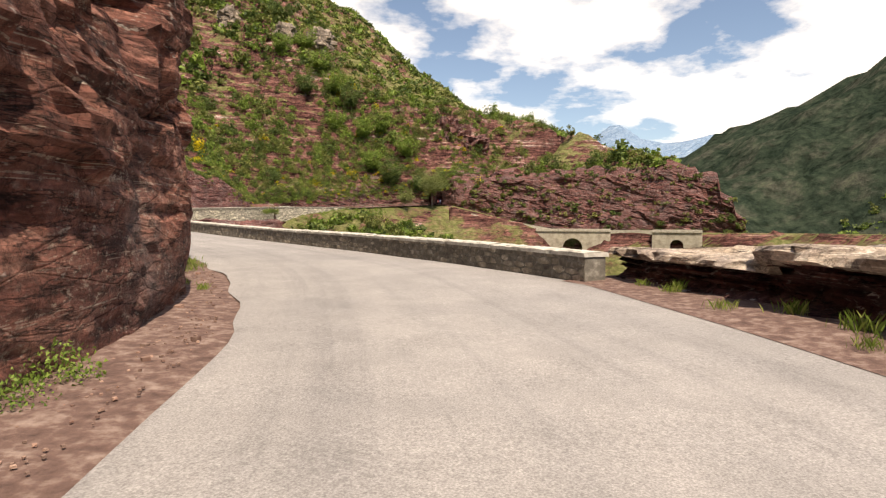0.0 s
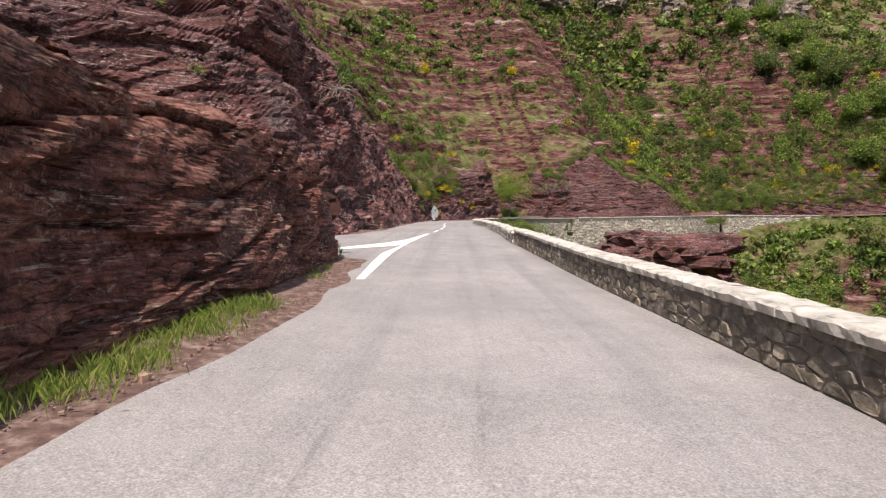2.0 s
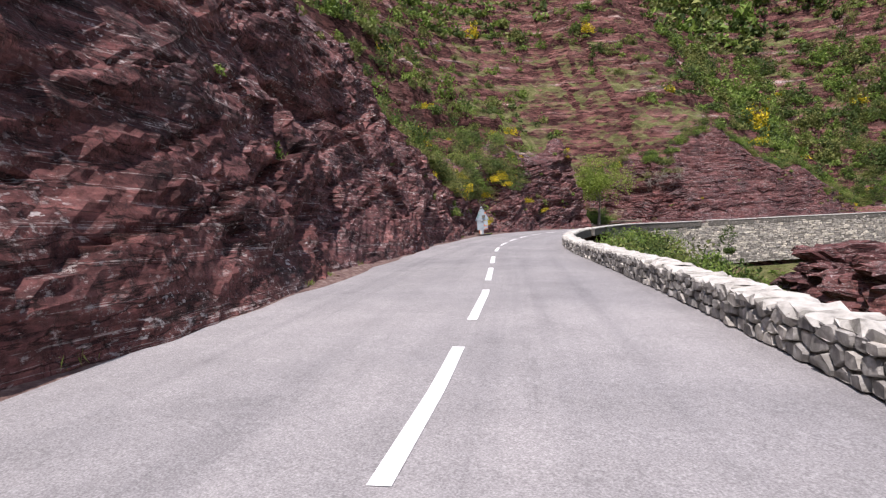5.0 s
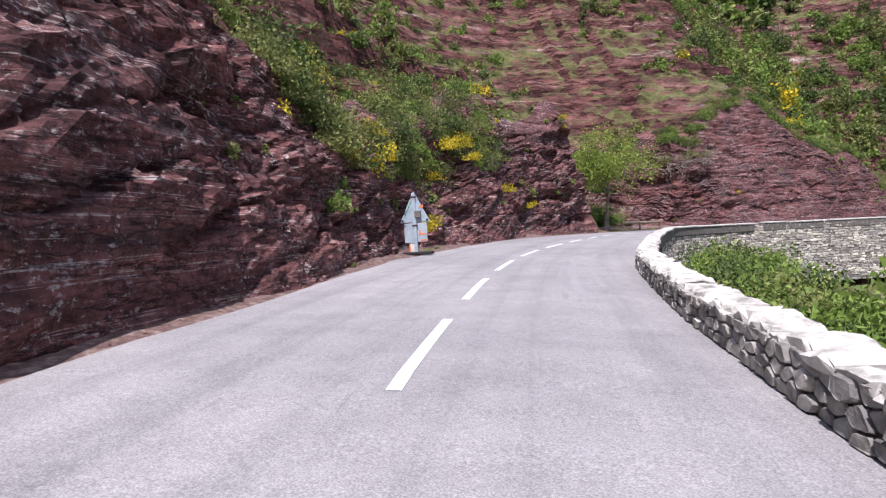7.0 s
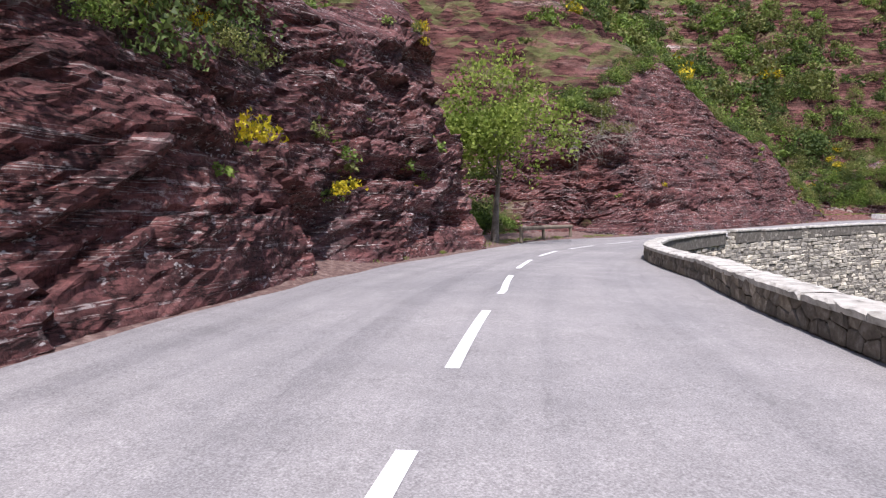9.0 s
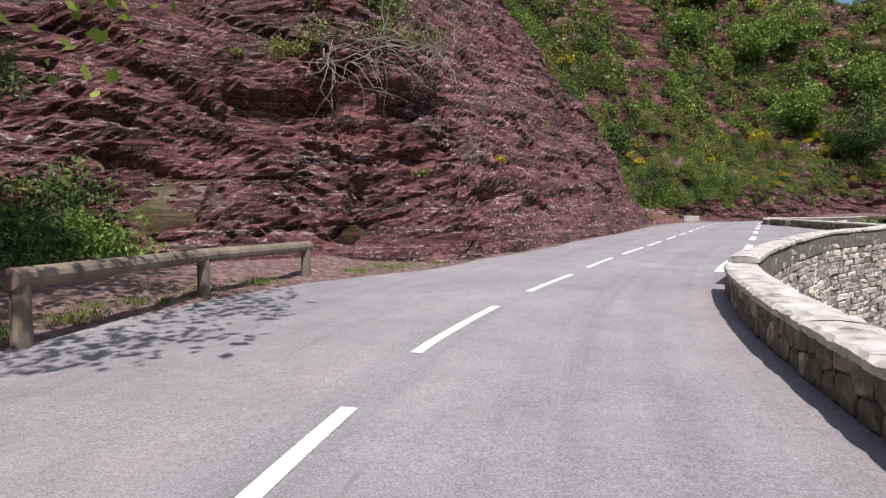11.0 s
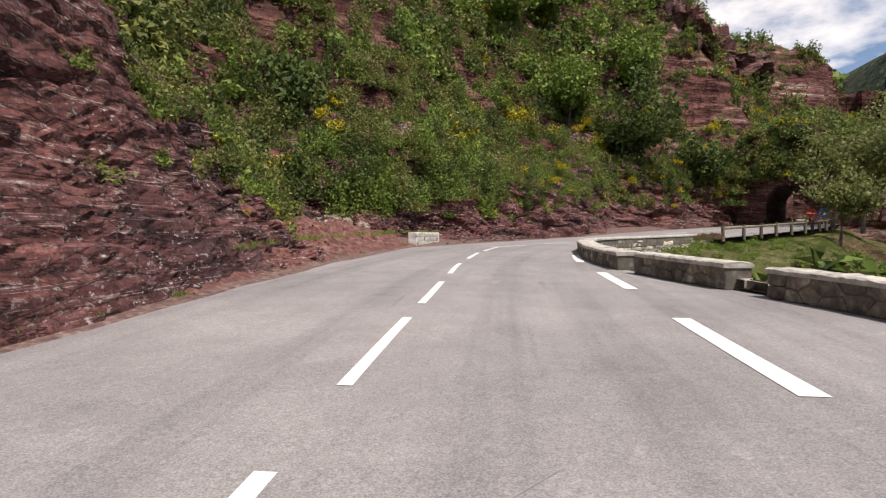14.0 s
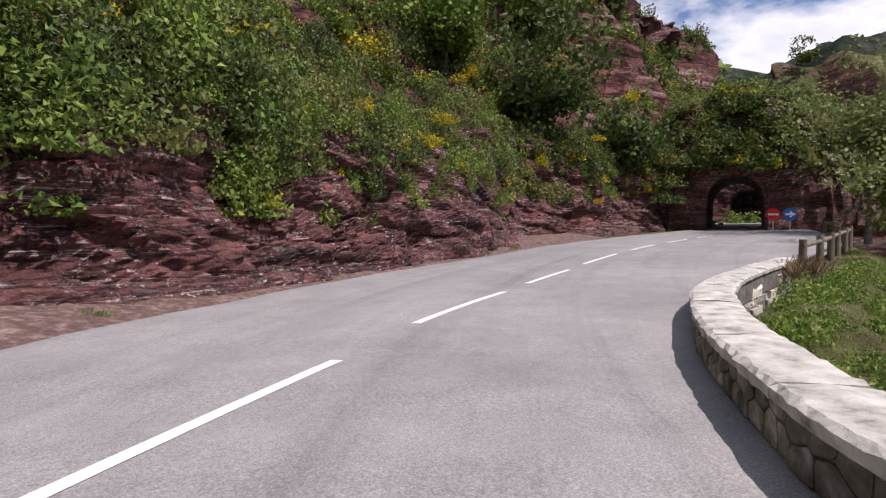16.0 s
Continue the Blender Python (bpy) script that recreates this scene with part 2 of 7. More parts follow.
def ridge(x, y):
    """Greatest height of the hill behind the road."""
    spur = np.interp(x, [-140, -100, -70, -45, -25, -5, 20, 45, 62, 71, 79, 100, 260], [170, 130, 90, 58, 42, 41, 38, 33, 25, 16, -10, -35, -50])
    peak = np.interp(x, [-200, -120, -70, -35, 0, 25], [240, 200, 150, 118, 78, 40])
    back = np.clip((y - 235) / 185, 0, 1) * np.maximum(peak - spur, 0)
    return spur + back


def far_hills(x, y):
    """The gorge and the mountains round it."""
    r = np.hypot(x, y - 60)
    b = np.degrees(np.arctan2(x, y - 60))
    top = np.interp(b, [-180, -120, -60, -20, 5, 15, 22, 30, 40, 60, 90, 130, 180], [180, 220, 240, 215, 100, 50, 55, 95, 150, 190, 200, 180, 180])
    floor = -45.0
    near = np.interp(b, [-180, 10, 30, 36, 40, 48, 60, 90, 130, 180], [0, 0, -12, 4, 22, 52, 74, 80, 40, 0])
    h = floor + (near - floor) * np.clip((r - 130) / 110, 0, 1) ** 1.2
    bd = (h + 0.12 * x) / 6.5
    h = h + np.where((r < 300) & (b > 28) & (b < 100), 5.0 * (np.clip((bd - np.floor(bd) - 0.7) / 0.3, 0, 1) - (bd - np.floor(bd))), 0)
    h = np.where(r > 260, h + (top - near) * np.clip((r - 260) / 380, 0, 1.0) ** 0.9, h)
    blue = np.interp(b, [-180, 8, 14, 17, 21, 27, 34, 180], [0, 40, 300, 420, 300, 330, 120, 60])
    return h + blue * np.clip((r - 1500) / 1300, 0, 1)


TUNNEL = Vector((-0.9, 175.2, 0.0))
TUNNEL_DIR = Vector((0.83, 0.557, 0.0)).normalized()


def hill_base(fi, fd):
    """Height over the foot of the rock at a distance behind it."""
    u = fu[fi]
    face_h, lean, steep = along(u, 1), along(u, 2), along(u, 3)
    back = face_h * lean
    d = np.maximum(fd, 0)
    return np.where(d < back + 0.8, face_h * 0.9 * np.clip(d - 0.5, 0, None) / np.maximum(back + 0.3, 0.5), face_h * 0.9 + (d - back - 0.8) * steep)


def ground_height(xy):
    xy = np.asarray(xy, dtype=float)
    x, y = xy[:, 0], xy[:, 1]
    fi, fd = nearest(foot, ft, xy)
    di, dd = nearest(drive, dt_, xy)
    s = ds[di]
    zr = drive[di, 2]
    rw = np.interp(s, RIGHT[:, 0], RIGHT[:, 1])
    p3 = np.stack([x, y, 0 * x], 1)
    n1 = fbm(p3 / 9.0, 4)
    n2 = fbm(p3 / 2.6 + 40, 3)
    n3 = fbm(p3 / 38.0 + 9, 3)
    # hill side, smoothed over some metres where slopes of two bends meet
    d = np.maximum(fd, 0)
    up = hill_base(fi, fd)
    mean_up = 0
    for k in range(5):
        off = xy + 6.0 * np.array((math.cos(k * 1.2566), math.sin(k * 1.2566)))
        oi, od = nearest(foot, ft, off)
        mean_up = mean_up + (hill_base(oi, od) + foot_z[oi] - foot_z[fi]) / 5
    blend_ = np.clip((d - 9) / 9, 0, 1)
    up = up * (1 - blend_) + mean_up * blend_
    up = up + np.clip(d / 8, 0, 1) * (n1 * 1.3 + n2 * 0.45 + n3 * 4.5 * np.clip(d / 30, 0, 1))
    # beds of rock stepping up the slope
    bed = up + 0.18 * x - 0.1 * y + 0.9 * n1
    step_ = (bed / 2.7) - np.floor(bed / 2.7)
    strong = np.clip(0.75 + 0.9 * n3, 0.15, 1.5)
    up = up + np.clip(d / 10, 0, 1) * strong * 2.5 * (np.clip((step_ - 0.74) / 0.26, 0, 1) - step_)
    bed2 = bed / 1.05 + 0.4 * n2
    step2 = bed2 - np.floor(bed2)
    up = up + np.clip(d / 10, 0, 1) * strong * 0.75 * (np.clip((step2 - 0.7) / 0.3, 0, 1) - step2)
    up = up + np.clip(d / 8, 0, 1) * 0.35 * facets(np.stack([x, y, up], 1), (2.6, 2.6, 1.6))
    hill = foot_z[fi] + up
    rd = ridge(x, y) + n1 * 2.0 + n3 * 5
    hill = np.where(hill > rd, rd + (hill - rd) * 0.06, hill)
    # valley side
    e = np.maximum(-dd - rw, 0)
    e1 = -dd - rw + 1.05
    drop = np.interp(s, [-40, 0, 12, 30, 60, 84, 92, 104, 112, 140, 160, 172, 182, 195, 210], [0.5, 0.8, 2.2, 3.0, 1.6, 0.7, 1.2, 4.0, 5.0, 5.0, 4.5, 1.6, 0.5, 0.5, 0.4])
    slope = np.interp(s, [-40, 0, 40, 80, 100, 130, 160, 180, 210], [0.5, 0.6, 0.75, 0.7, 0.75, 0.75, 0.75, 0.5, 0.5])
    down = zr - 0.06 - drop * np.clip(e1 / 1.1, 0, 1) - slope * np.clip(e - 1.2, 0, 60) + np.clip(e / 6, 0, 1) * (n1 * 1.4 + n2 * 0.5)
    # beyond the outer lane the slope falls to the river as well
    o = np.maximum(-fd - 7.0, 0)
    down2 = foot_z[fi] - 1.2 * np.clip(o, 0, 1) - 0.8 * o + n1 * 1.6
    down = np.where((x > 2) & (y > 60), np.maximum(np.where(fd > -7.0, foot_z[fi] - 0.05, down2), down), down)
    down = np.maximum(down, -42 + 6 * n3)
    flat = (e1 < 0) & (fd < 0.5)
    z = np.where(fd > 0.0, hill, np.where(flat, zr - 0.06, down))
    # ravines under the arches of the far road
    for vx, vy, deep_, wide_ in ((34.5, 152.5, 8.0, 6.5), (59.5, 143.5, 6.0, 5.0)):
        z = z - deep_ * np.exp(-((x - vx) ** 2 + (y - vy) ** 2) / wide_ ** 2)
    # away from the road: gorge and mountains
    far = far_hills(x, y) + n3 * 14 + n1 * 3
    r = np.hypot(x + 20, y - 90)
    w = np.clip((r - 170) / 90, 0, 1)
    w = np.where(fd > 0, np.clip((r - 260) / 150, 0, 1), w)
    w = w * w * (3 - 2 * w)
    z = z * (1 - w) + far * w
    z = np.where((fd < 0) & (w > 0.02), np.maximum(z, np.minimum(far, z + 400)) * w + z * (1 - w), z)
    # cut for the tunnel
    tx, ty = x - TUNNEL.x, y - TUNNEL.y
    ta = tx * TUNNEL_DIR.x + ty * TUNNEL_DIR.y
    tb = -tx * TUNNEL_DIR.y + ty * TUNNEL_DIR.x
    cap_ = 5.5 + 7.6 + np.clip(-tb - 9, 0, 99) * 1.2 + np.clip(tb - 4 + 2.5 * n1, 0, 99) * 1.8 + np.clip(ta - 34, 0, 99) + np.clip(-ta - 2, 0, 99) * 2
    z = np.where((ta > -8) & (np.abs(tb) < 40), np.minimum(z, cap_), z)
    cut = ((np.abs(tb) < 3.4) & (ta > -3) & (ta < 60)) | ((tb < 3.4) & (tb > -24) & (ta > 10.5) & (ta < 19.5))
    return np.where(cut, np.minimum(z, 5.5 - 0.08 + 0.05 * np.clip(ta, 0, 40)), z)


# ---- materials ----
def nodes_of(name):
    m = bpy.data.materials.new(name)
    m.use_nodes = True
    n, l = m.node_tree.nodes, m.node_tree.links
    return m, n, l, n["Principled BSDF"]


def tex(n, l, kind, scale, detail=4.0, rough=0.55, space="Object", stretch=None, turn=None):
    co = n.new("ShaderNodeTexCoord")
    t = n.new("ShaderNodeTexNoise" if kind == "noise" else "ShaderNodeTexVoronoi" if kind == "voronoi" else "ShaderNodeTexWave")
    t.inputs["Scale"].default_value = scale
    if kind == "noise":
        t.inputs["Detail"].default_value = detail
        t.inputs["Roughness"].default_value = rough
    src = co.outputs[space]
    if stretch or turn:
        mp = n.new("ShaderNodeMapping")
        if stretch:
            mp.inputs["Scale"].default_value = stretch
        if turn:
            mp.inputs["Rotation"].default_value = turn
        l.new(src, mp.inputs["Vector"])
        src = mp.outputs[0]
    l.new(src, t.inputs["Vector"])
    return t


def ramp(n, l, src, stops):
    r = n.new("ShaderNodeValToRGB")
    el = r.color_ramp.elements
    while len(el) < len(stops):
        el.new(0.5)
    for e, (p, c) in zip(el, stops):
        e.position = p
        e.color = (*c, 1) if len(c) == 3 else c
    l.new(src, r.inputs[0])
    return r


def mix(n, l, fac, a, b, mode="MIX"):
    m = n.new("ShaderNodeMix")
    m.data_type = "RGBA"
    m.blend_type = mode
    for sock, v in (("Factor", fac), ("A", a), ("B", b)):
        if isinstance(v, (int, float)):
            m.inputs[sock].default_value = v
        elif isinstance(v, tuple):
            m.inputs[sock].default_value = (*v, 1)
        else:
            l.new(v, m.inputs[sock])
    return m.outputs["Result"]


def bump(n, l, src, strength, dist, into, after=None):
    b = n.new("ShaderNodeBump")
    b.inputs["Strength"].default_value = strength
    b.inputs["Distance"].default_value = dist
    l.new(src, b.inputs["Height"])
    if after:
        l.new(after, b.inputs["Normal"])
    if into:
        l.new(b.outputs[0], into.inputs["Normal"])
    return b.outputs[0]


def rock_material(name, dark, mid, light, pale, streak=0.555, bed_turn=(0.22, -0.14, 0.0), vein=0.8, freq=1.0):
    m, n, l, b = nodes_of(name)
    big = tex(n, l, "noise", 0.30, 5, 0.6)
    beds = tex(n, l, "noise", 1.3 * freq, 8, 0.66, stretch=(0.3, 0.3, 2.2), turn=bed_turn)
    fine = tex(n, l, "noise", 4.2 * freq, 8, 0.7, stretch=(0.42, 0.42, 2.2), turn=bed_turn)
    chips = tex(n, l, "noise", 4.6 * freq, 10, 0.74, stretch=(0.7, 0.7, 1.5), turn=bed_turn)
    grain = tex(n, l, "noise", 13.0, 10, 0.78)
    c1 = ramp(n, l, beds.outputs["Fac"], [(0.36, dark), (0.5, mid), (0.64, light)])
    c2 = ramp(n, l, big.outputs["Fac"], [(0.32, (0.72, 0.72, 0.78)), (0.66, (1.25, 1.16, 1.1))])
    col = mix(n, l, 1.0, c1.outputs[0], c2.outputs[0], "MULTIPLY")
    cf = ramp(n, l, fine.outputs["Fac"], [(0.36, (0.55, 0.53, 0.53)), (0.5, (1.0, 1.0, 1.0)), (0.66, (1.5, 1.45, 1.42))])
    col = mix(n, l, 0.85, col, cf.outputs[0], "MULTIPLY")
    c3 = ramp(n, l, chips.outputs["Fac"], [(0.34, (0.42, 0.40, 0.40)), (0.46, (0.92, 0.92, 0.92)), (0.56, (1.06, 1.06, 1.06)), (0.68, (1.7, 1.62, 1.56))])
    col = mix(n, l, 0.9, col, c3.outputs[0], "MULTIPLY")
    joints = tex(n, l, "voronoi", 0.75 * freq, stretch=(0.8, 0.8, 2.3), turn=bed_turn)
    joints.feature = "DISTANCE_TO_EDGE"
    warp = n.new("ShaderNodeMix")
    warp.data_type = "RGBA"
    warp.blend_type = "LINEAR_LIGHT"
    warp.inputs["Factor"].default_value = 0.06
    wsrc = joints.inputs["Vector"].links[0].from_socket
    wn_ = tex(n, l, "noise", 1.7, 5, 0.6)
    l.new(wsrc, warp.inputs["A"])
    l.new(wn_.outputs["Color"], warp.inputs["B"])
    l.new(warp.outputs["Result"], joints.inputs["Vector"])
    jc = ramp(n, l, joints.outputs["Distance"], [(0.0, (0.5, 0.48, 0.48)), (0.025, (1.0, 1.0, 1.0))])
    col = mix(n, l, 0.3, col, jc.outputs[0], "MULTIPLY")
    thin = tex(n, l, "noise", 6.5 * freq, 10, 0.8, stretch=(0.7, 0.7, 1.5), turn=bed_turn)
    ps = ramp(n, l, thin.outputs["Fac"], [(streak, (0, 0, 0)), (streak + 0.05, (1, 1, 1))])
    patch = tex(n, l, "noise", 0.5, 3)
    pm = ramp(n, l, patch.outputs["Fac"], [(0.40, (0, 0, 0)), (0.60, (0.8, 0.8, 0.8))])
    pf = mix(n, l, 1.0, ps.outputs[0], pm.outputs[0], "MULTIPLY")
    col = mix(n, l, pf, col, pale)
    lines = tex(n, l, "noise", 1.0, 4, 0.55, stretch=(0.10, 0.10, 6.5), turn=bed_turn)
    lv = ramp(n, l, lines.outputs["Fac"], [(0.566, (0, 0, 0)), (0.571, (vein, vein, vein)), (0.583, (vein, vein, vein)), (0.588, (0, 0, 0))])
    brk = ramp(n, l, chips.outputs["Fac"], [(0.45, (0, 0, 0)), (0.54, (1, 1, 1))])
    lf = mix(n, l, 1.0, lv.outputs[0], brk.outputs[0], "MULTIPLY")
    col = mix(n, l, lf, col, pale)
    crk = tex(n, l, "noise", 1.6 * freq, 6, 0.6, stretch=(0.34, 0.34, 2.0), turn=bed_turn)
    cl = ramp(n, l, crk.outputs["Fac"], [(0.484, (1, 1, 1)), (0.496, (0.2, 0.18, 0.18)), (0.504, (0.2, 0.18, 0.18)), (0.516, (1.1, 1.08, 1.07))])
    col = mix(n, l, 0.85, col, cl.outputs[0], "MULTIPLY")
    crv = tex(n, l, "noise", 1.5 * freq, 8, 0.7, stretch=(1.3, 1.3, 0.7), turn=bed_turn)
    cv_ = ramp(n, l, crv.outputs["Fac"], [(0.484, (1, 1, 1)), (0.496, (0.25, 0.23, 0.23)), (0.504, (0.25, 0.23, 0.23)), (0.516, (1, 1, 1))])
    col = mix(n, l, 0.7, col, cv_.outputs[0], "MULTIPLY")
    grey = tex(n, l, "noise", 0.42, 6, 0.62)
    gm = ramp(n, l, grey.outputs["Fac"], [(0.56, (0, 0, 0)), (0.68, (0.55, 0.55, 0.55))])
    gmid = tuple(0.33 * sum(mid) * k for k in (1.12, 0.98, 0.98))
    col = mix(n, l, gm.outputs[0], col, gmid)
    spots = tex(n, l, "noise", 11.0, 4, 0.6, stretch=(0.7, 0.7, 1.3), turn=bed_turn)
    sm = ramp(n, l, spots.outputs["Fac"], [(0.60, (0, 0, 0)), (0.63, (1, 1, 1))])
    clus = tex(n, l, "noise", 0.8, 5, 0.65)
    km = ramp(n, l, clus.outputs["Fac"], [(0.49, (0, 0, 0)), (0.60, (0.68, 0.68, 0.68))])
    sf_ = mix(n, l, 1.0, sm.outputs[0], km.outputs[0], "MULTIPLY")
    col = mix(n, l, sf_, col, tuple(0.25 + 0.75 * v for v in pale))
    g = ramp(n, l, grain.outputs["Fac"], [(0.34, (0.5, 0.49, 0.49)), (0.5, (0.97, 0.97, 0.97)), (0.66, (1.6, 1.56, 1.52))])
    col = mix(n, l, 0.7, col, g.outputs[0], "MULTIPLY")
    l.new(col, b.inputs["Base Color"])
    b.inputs["Roughness"].default_value = 0.85
    b.inputs["Specular IOR Level"].default_value = 0.3
    one = bump(n, l, beds.outputs["Fac"], 0.8, 0.06, None)
    two = bump(n, l, chips.outputs["Fac"], 0.8, 0.06, None, one)
    three = bump(n, l, fine.outputs["Fac"], 0.8, 0.05, None, two)
    three = bump(n, l, cl.outputs[0], 1.0, 0.03, None, three)
    four = bump(n, l, jc.outputs[0], 1.0, 0.03, None, three)
    bump(n, l, grain.outputs["Fac"], 0.8, 0.03, b, four)
    return m


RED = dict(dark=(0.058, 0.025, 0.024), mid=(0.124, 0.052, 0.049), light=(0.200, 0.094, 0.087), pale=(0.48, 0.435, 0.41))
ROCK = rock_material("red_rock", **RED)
ROCK_NEAR = rock_material("red_rock_near", (0.090, 0.036, 0.029), (0.190, 0.082, 0.063), (0.31, 0.16, 0.125), (0.46, 0.385, 0.32), 0.55, bed_turn=(0.1, 0.2, 0), freq=1.5)
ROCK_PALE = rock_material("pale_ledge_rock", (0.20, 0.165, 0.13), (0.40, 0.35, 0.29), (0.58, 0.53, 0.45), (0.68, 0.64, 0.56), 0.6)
LIMESTONE = rock_material("pale_limestone", (0.13, 0.11, 0.09), (0.27, 0.235, 0.19), (0.42, 0.37, 0.30), (0.48, 0.43, 0.36), 0.6, freq=0.35)


def ground_material():
    m, n, l, b = nodes_of("hillside")
    geo = n.new("ShaderNodeNewGeometry")
    sep = n.new("ShaderNodeSeparateXYZ")
    l.new(geo.outputs["Normal"], sep.inputs[0])
    beds = tex(n, l, "noise", 0.42, 8, 0.62, stretch=(0.18, 0.18, 1.9), turn=(0.2, -0.12, 0))
    rock = ramp(n, l, beds.outputs["Fac"], [(0.34, (0.066, 0.031, 0.029)), (0.48, (0.172, 0.078, 0.070)), (0.59, (0.27, 0.140, 0.124)), (0.67, (0.50, 0.41, 0.37))])
    g1 = tex(n, l, "noise", 0.9, 8, 0.68)
    grass = ramp(n, l, g1.outputs["Fac"], [(0.3, (0.065, 0.078, 0.026)), (0.52, (0.15, 0.165, 0.058)), (0.72, (0.30, 0.27, 0.145))])
    chip = tex(n, l, "noise", 1.1, 9, 0.75, stretch=(0.6, 0.6, 1.5), turn=(0.2, -0.12, 0))
    chc = ramp(n, l, chip.outputs["Fac"], [(0.36, (0.45, 0.43, 0.43)), (0.5, (1.0, 1.0, 1.0)), (0.66, (1.7, 1.6, 1.5))])
    rock_c = mix(n, l, 0.9, rock.outputs[0], chc.outputs[0], "MULTIPLY")
    # dark lines along the beds: shade under the ledges, painted into the rock colour
    gap = tex(n, l, "noise", 0.75, 8, 0.66, stretch=(0.2, 0.2, 1.3), turn=(0.2, -0.12, 0))
    ledge_shade = ramp(n, l, gap.outputs["Fac"], [(0.45, (1, 1, 1)), (0.485, (0.22, 0.2, 0.2)), (0.505, (0.22, 0.2, 0.2)), (0.54, (1.1, 1.1, 1.1))])
    rock_c = mix(n, l, 0.9, rock_c, ledge_shade.outputs[0], "MULTIPLY")
    sc = tex(n, l, "noise", 2.6, 6, 0.7)
    scree = ramp(n, l, sc.outputs["Fac"], [(0.3, (0.05, 0.028, 0.024)), (0.7, (0.17, 0.105, 0.085))])
    pn = tex(n, l, "noise", 0.11, 6, 0.62)
    add = n.new("ShaderNodeMath")
    add.operation = "MULTIPLY_ADD"
    l.new(sep.outputs["Z"], add.inputs[0])
    add.inputs[1].default_value = 0.55
    l.new(pn.outputs["Fac"], add.inputs[2])
    cover = ramp(n, l, add.outputs[0], [(0.80, (0, 0, 0)), (0.94, (0.9, 0.9, 0.9))])
    base = mix(n, l, cover.outputs[0], rock_c, grass.outputs[0])
    pn2 = tex(n, l, "noise", 0.33, 6, 0.65)
    sf = ramp(n, l, pn2.outputs["Fac"], [(0.54, (0, 0, 0)), (0.66, (0.7, 0.7, 0.7))])
    base = mix(n, l, sf.outputs[0], base, scree.outputs[0])
    l.new(base, b.inputs["Base Color"])
    b.inputs["Roughness"].default_value = 0.95
    b.inputs["Specular IOR Level"].default_value = 0.1
    one0 = bump(n, l, beds.outputs["Fac"], 1.0, 0.7, None)
    one = bump(n, l, chip.outputs["Fac"], 1.0, 0.5, None, one0)
    bump(n, l, sc.outputs["Fac"], 0.8, 0.3, b, one)
    return m


HILL = ground_material()


def far_material(name, a, c, d):
    m, n, l, b = nodes_of(name)
    t = tex(n, l, "noise", 0.03, 9, 0.7)
    r = ramp(n, l, t.outputs["Fac"], [(0.36, a), (0.52, c), (0.68, d)])
    crowns = tex(n, l, "noise", 0.16, 5, 0.7)
    cr = ramp(n, l, crowns.outputs["Fac"], [(0.36, (0.45, 0.47, 0.45)), (0.5, (1.0, 1.0, 1.0)), (0.66, (1.7, 1.62, 1.5))])
    l.new(mix(n, l, 0.9, r.outputs[0], cr.outputs[0], "MULTIPLY"), b.inputs["Base Color"])
    b.inputs["Roughness"].default_value = 1.0
    b.inputs["Specular IOR Level"].default_value = 0.0
    bump(n, l, t.outputs["Fac"], 1.0, 6.0, b)
    return m


FAR = far_material("wooded_mountain", (0.016, 0.026, 0.019), (0.030, 0.042, 0.030), (0.075, 0.075, 0.060))
# aerial haze over the farthest mountains is mixed into this pale blue colour
HAZE_BLUE = far_material("hazy_mountain", (0.13, 0.20, 0.30), (0.17, 0.25, 0.36), (0.30, 0.37, 0.46))


def asphalt():
    m, n, l, b = nodes_of("pale_asphalt")
    spk = tex(n, l, "noise", 75.0, 2, 0.6)
    mid_s = tex(n, l, "noise", 22.0, 3, 0.6)
    wide = tex(n, l, "noise", 0.30, 6, 0.62)
    long_ = tex(n, l, "noise", 1.6, 7, 0.65)
    track = tex(n, l, "noise", 1.0, 5, 0.6, space="UV", stretch=(1.7, 0.035, 1))
    scuff = tex(n, l, "noise", 1.0, 7, 0.7, space="UV", stretch=(5.0, 0.35, 1))
    c = ramp(n, l, spk.outputs["Fac"], [(0.26, (0.190, 0.182, 0.180)), (0.5, (0.292, 0.280, 0.277)), (0.74, (0.415, 0.400, 0.394))])
    w = ramp(n, l, wide.outputs["Fac"], [(0.34, (0.84, 0.84, 0.85)), (0.66, (1.08, 1.07, 1.06))])
    v = ramp(n, l, long_.outputs["Fac"], [(0.28, (0.86, 0.86, 0.86)), (0.6, (1.04, 1.04, 1.04))])
    k = ramp(n, l, mid_s.outputs["Fac"], [(0.3, (0.86, 0.86, 0.86)), (0.7, (1.1, 1.1, 1.1))])
    t = ramp(n, l, track.outputs["Fac"], [(0.34, (0.83, 0.83, 0.84)), (0.50, (1.0, 1.0, 1.0)), (0.7, (1.06, 1.055, 1.05))])
    u = ramp(n, l, scuff.outputs["Fac"], [(0.28, (0.74, 0.74, 0.74)), (0.40, (1.0, 1.0, 1.0))])
    col = mix(n, l, 1.0, c.outputs[0], w.outputs[0], "MULTIPLY")
    for more in (v, k, t, u):
        col = mix(n, l, 1.0, col, more.outputs[0], "MULTIPLY")
    l.new(col, b.inputs["Base Color"])
    b.inputs["Roughness"].default_value = 0.88
    b.inputs["Specular IOR Level"].default_value = 0.3
    bump(n, l, spk.outputs["Fac"], 0.35, 0.005, b)
    return m


ASPHALT = asphalt()


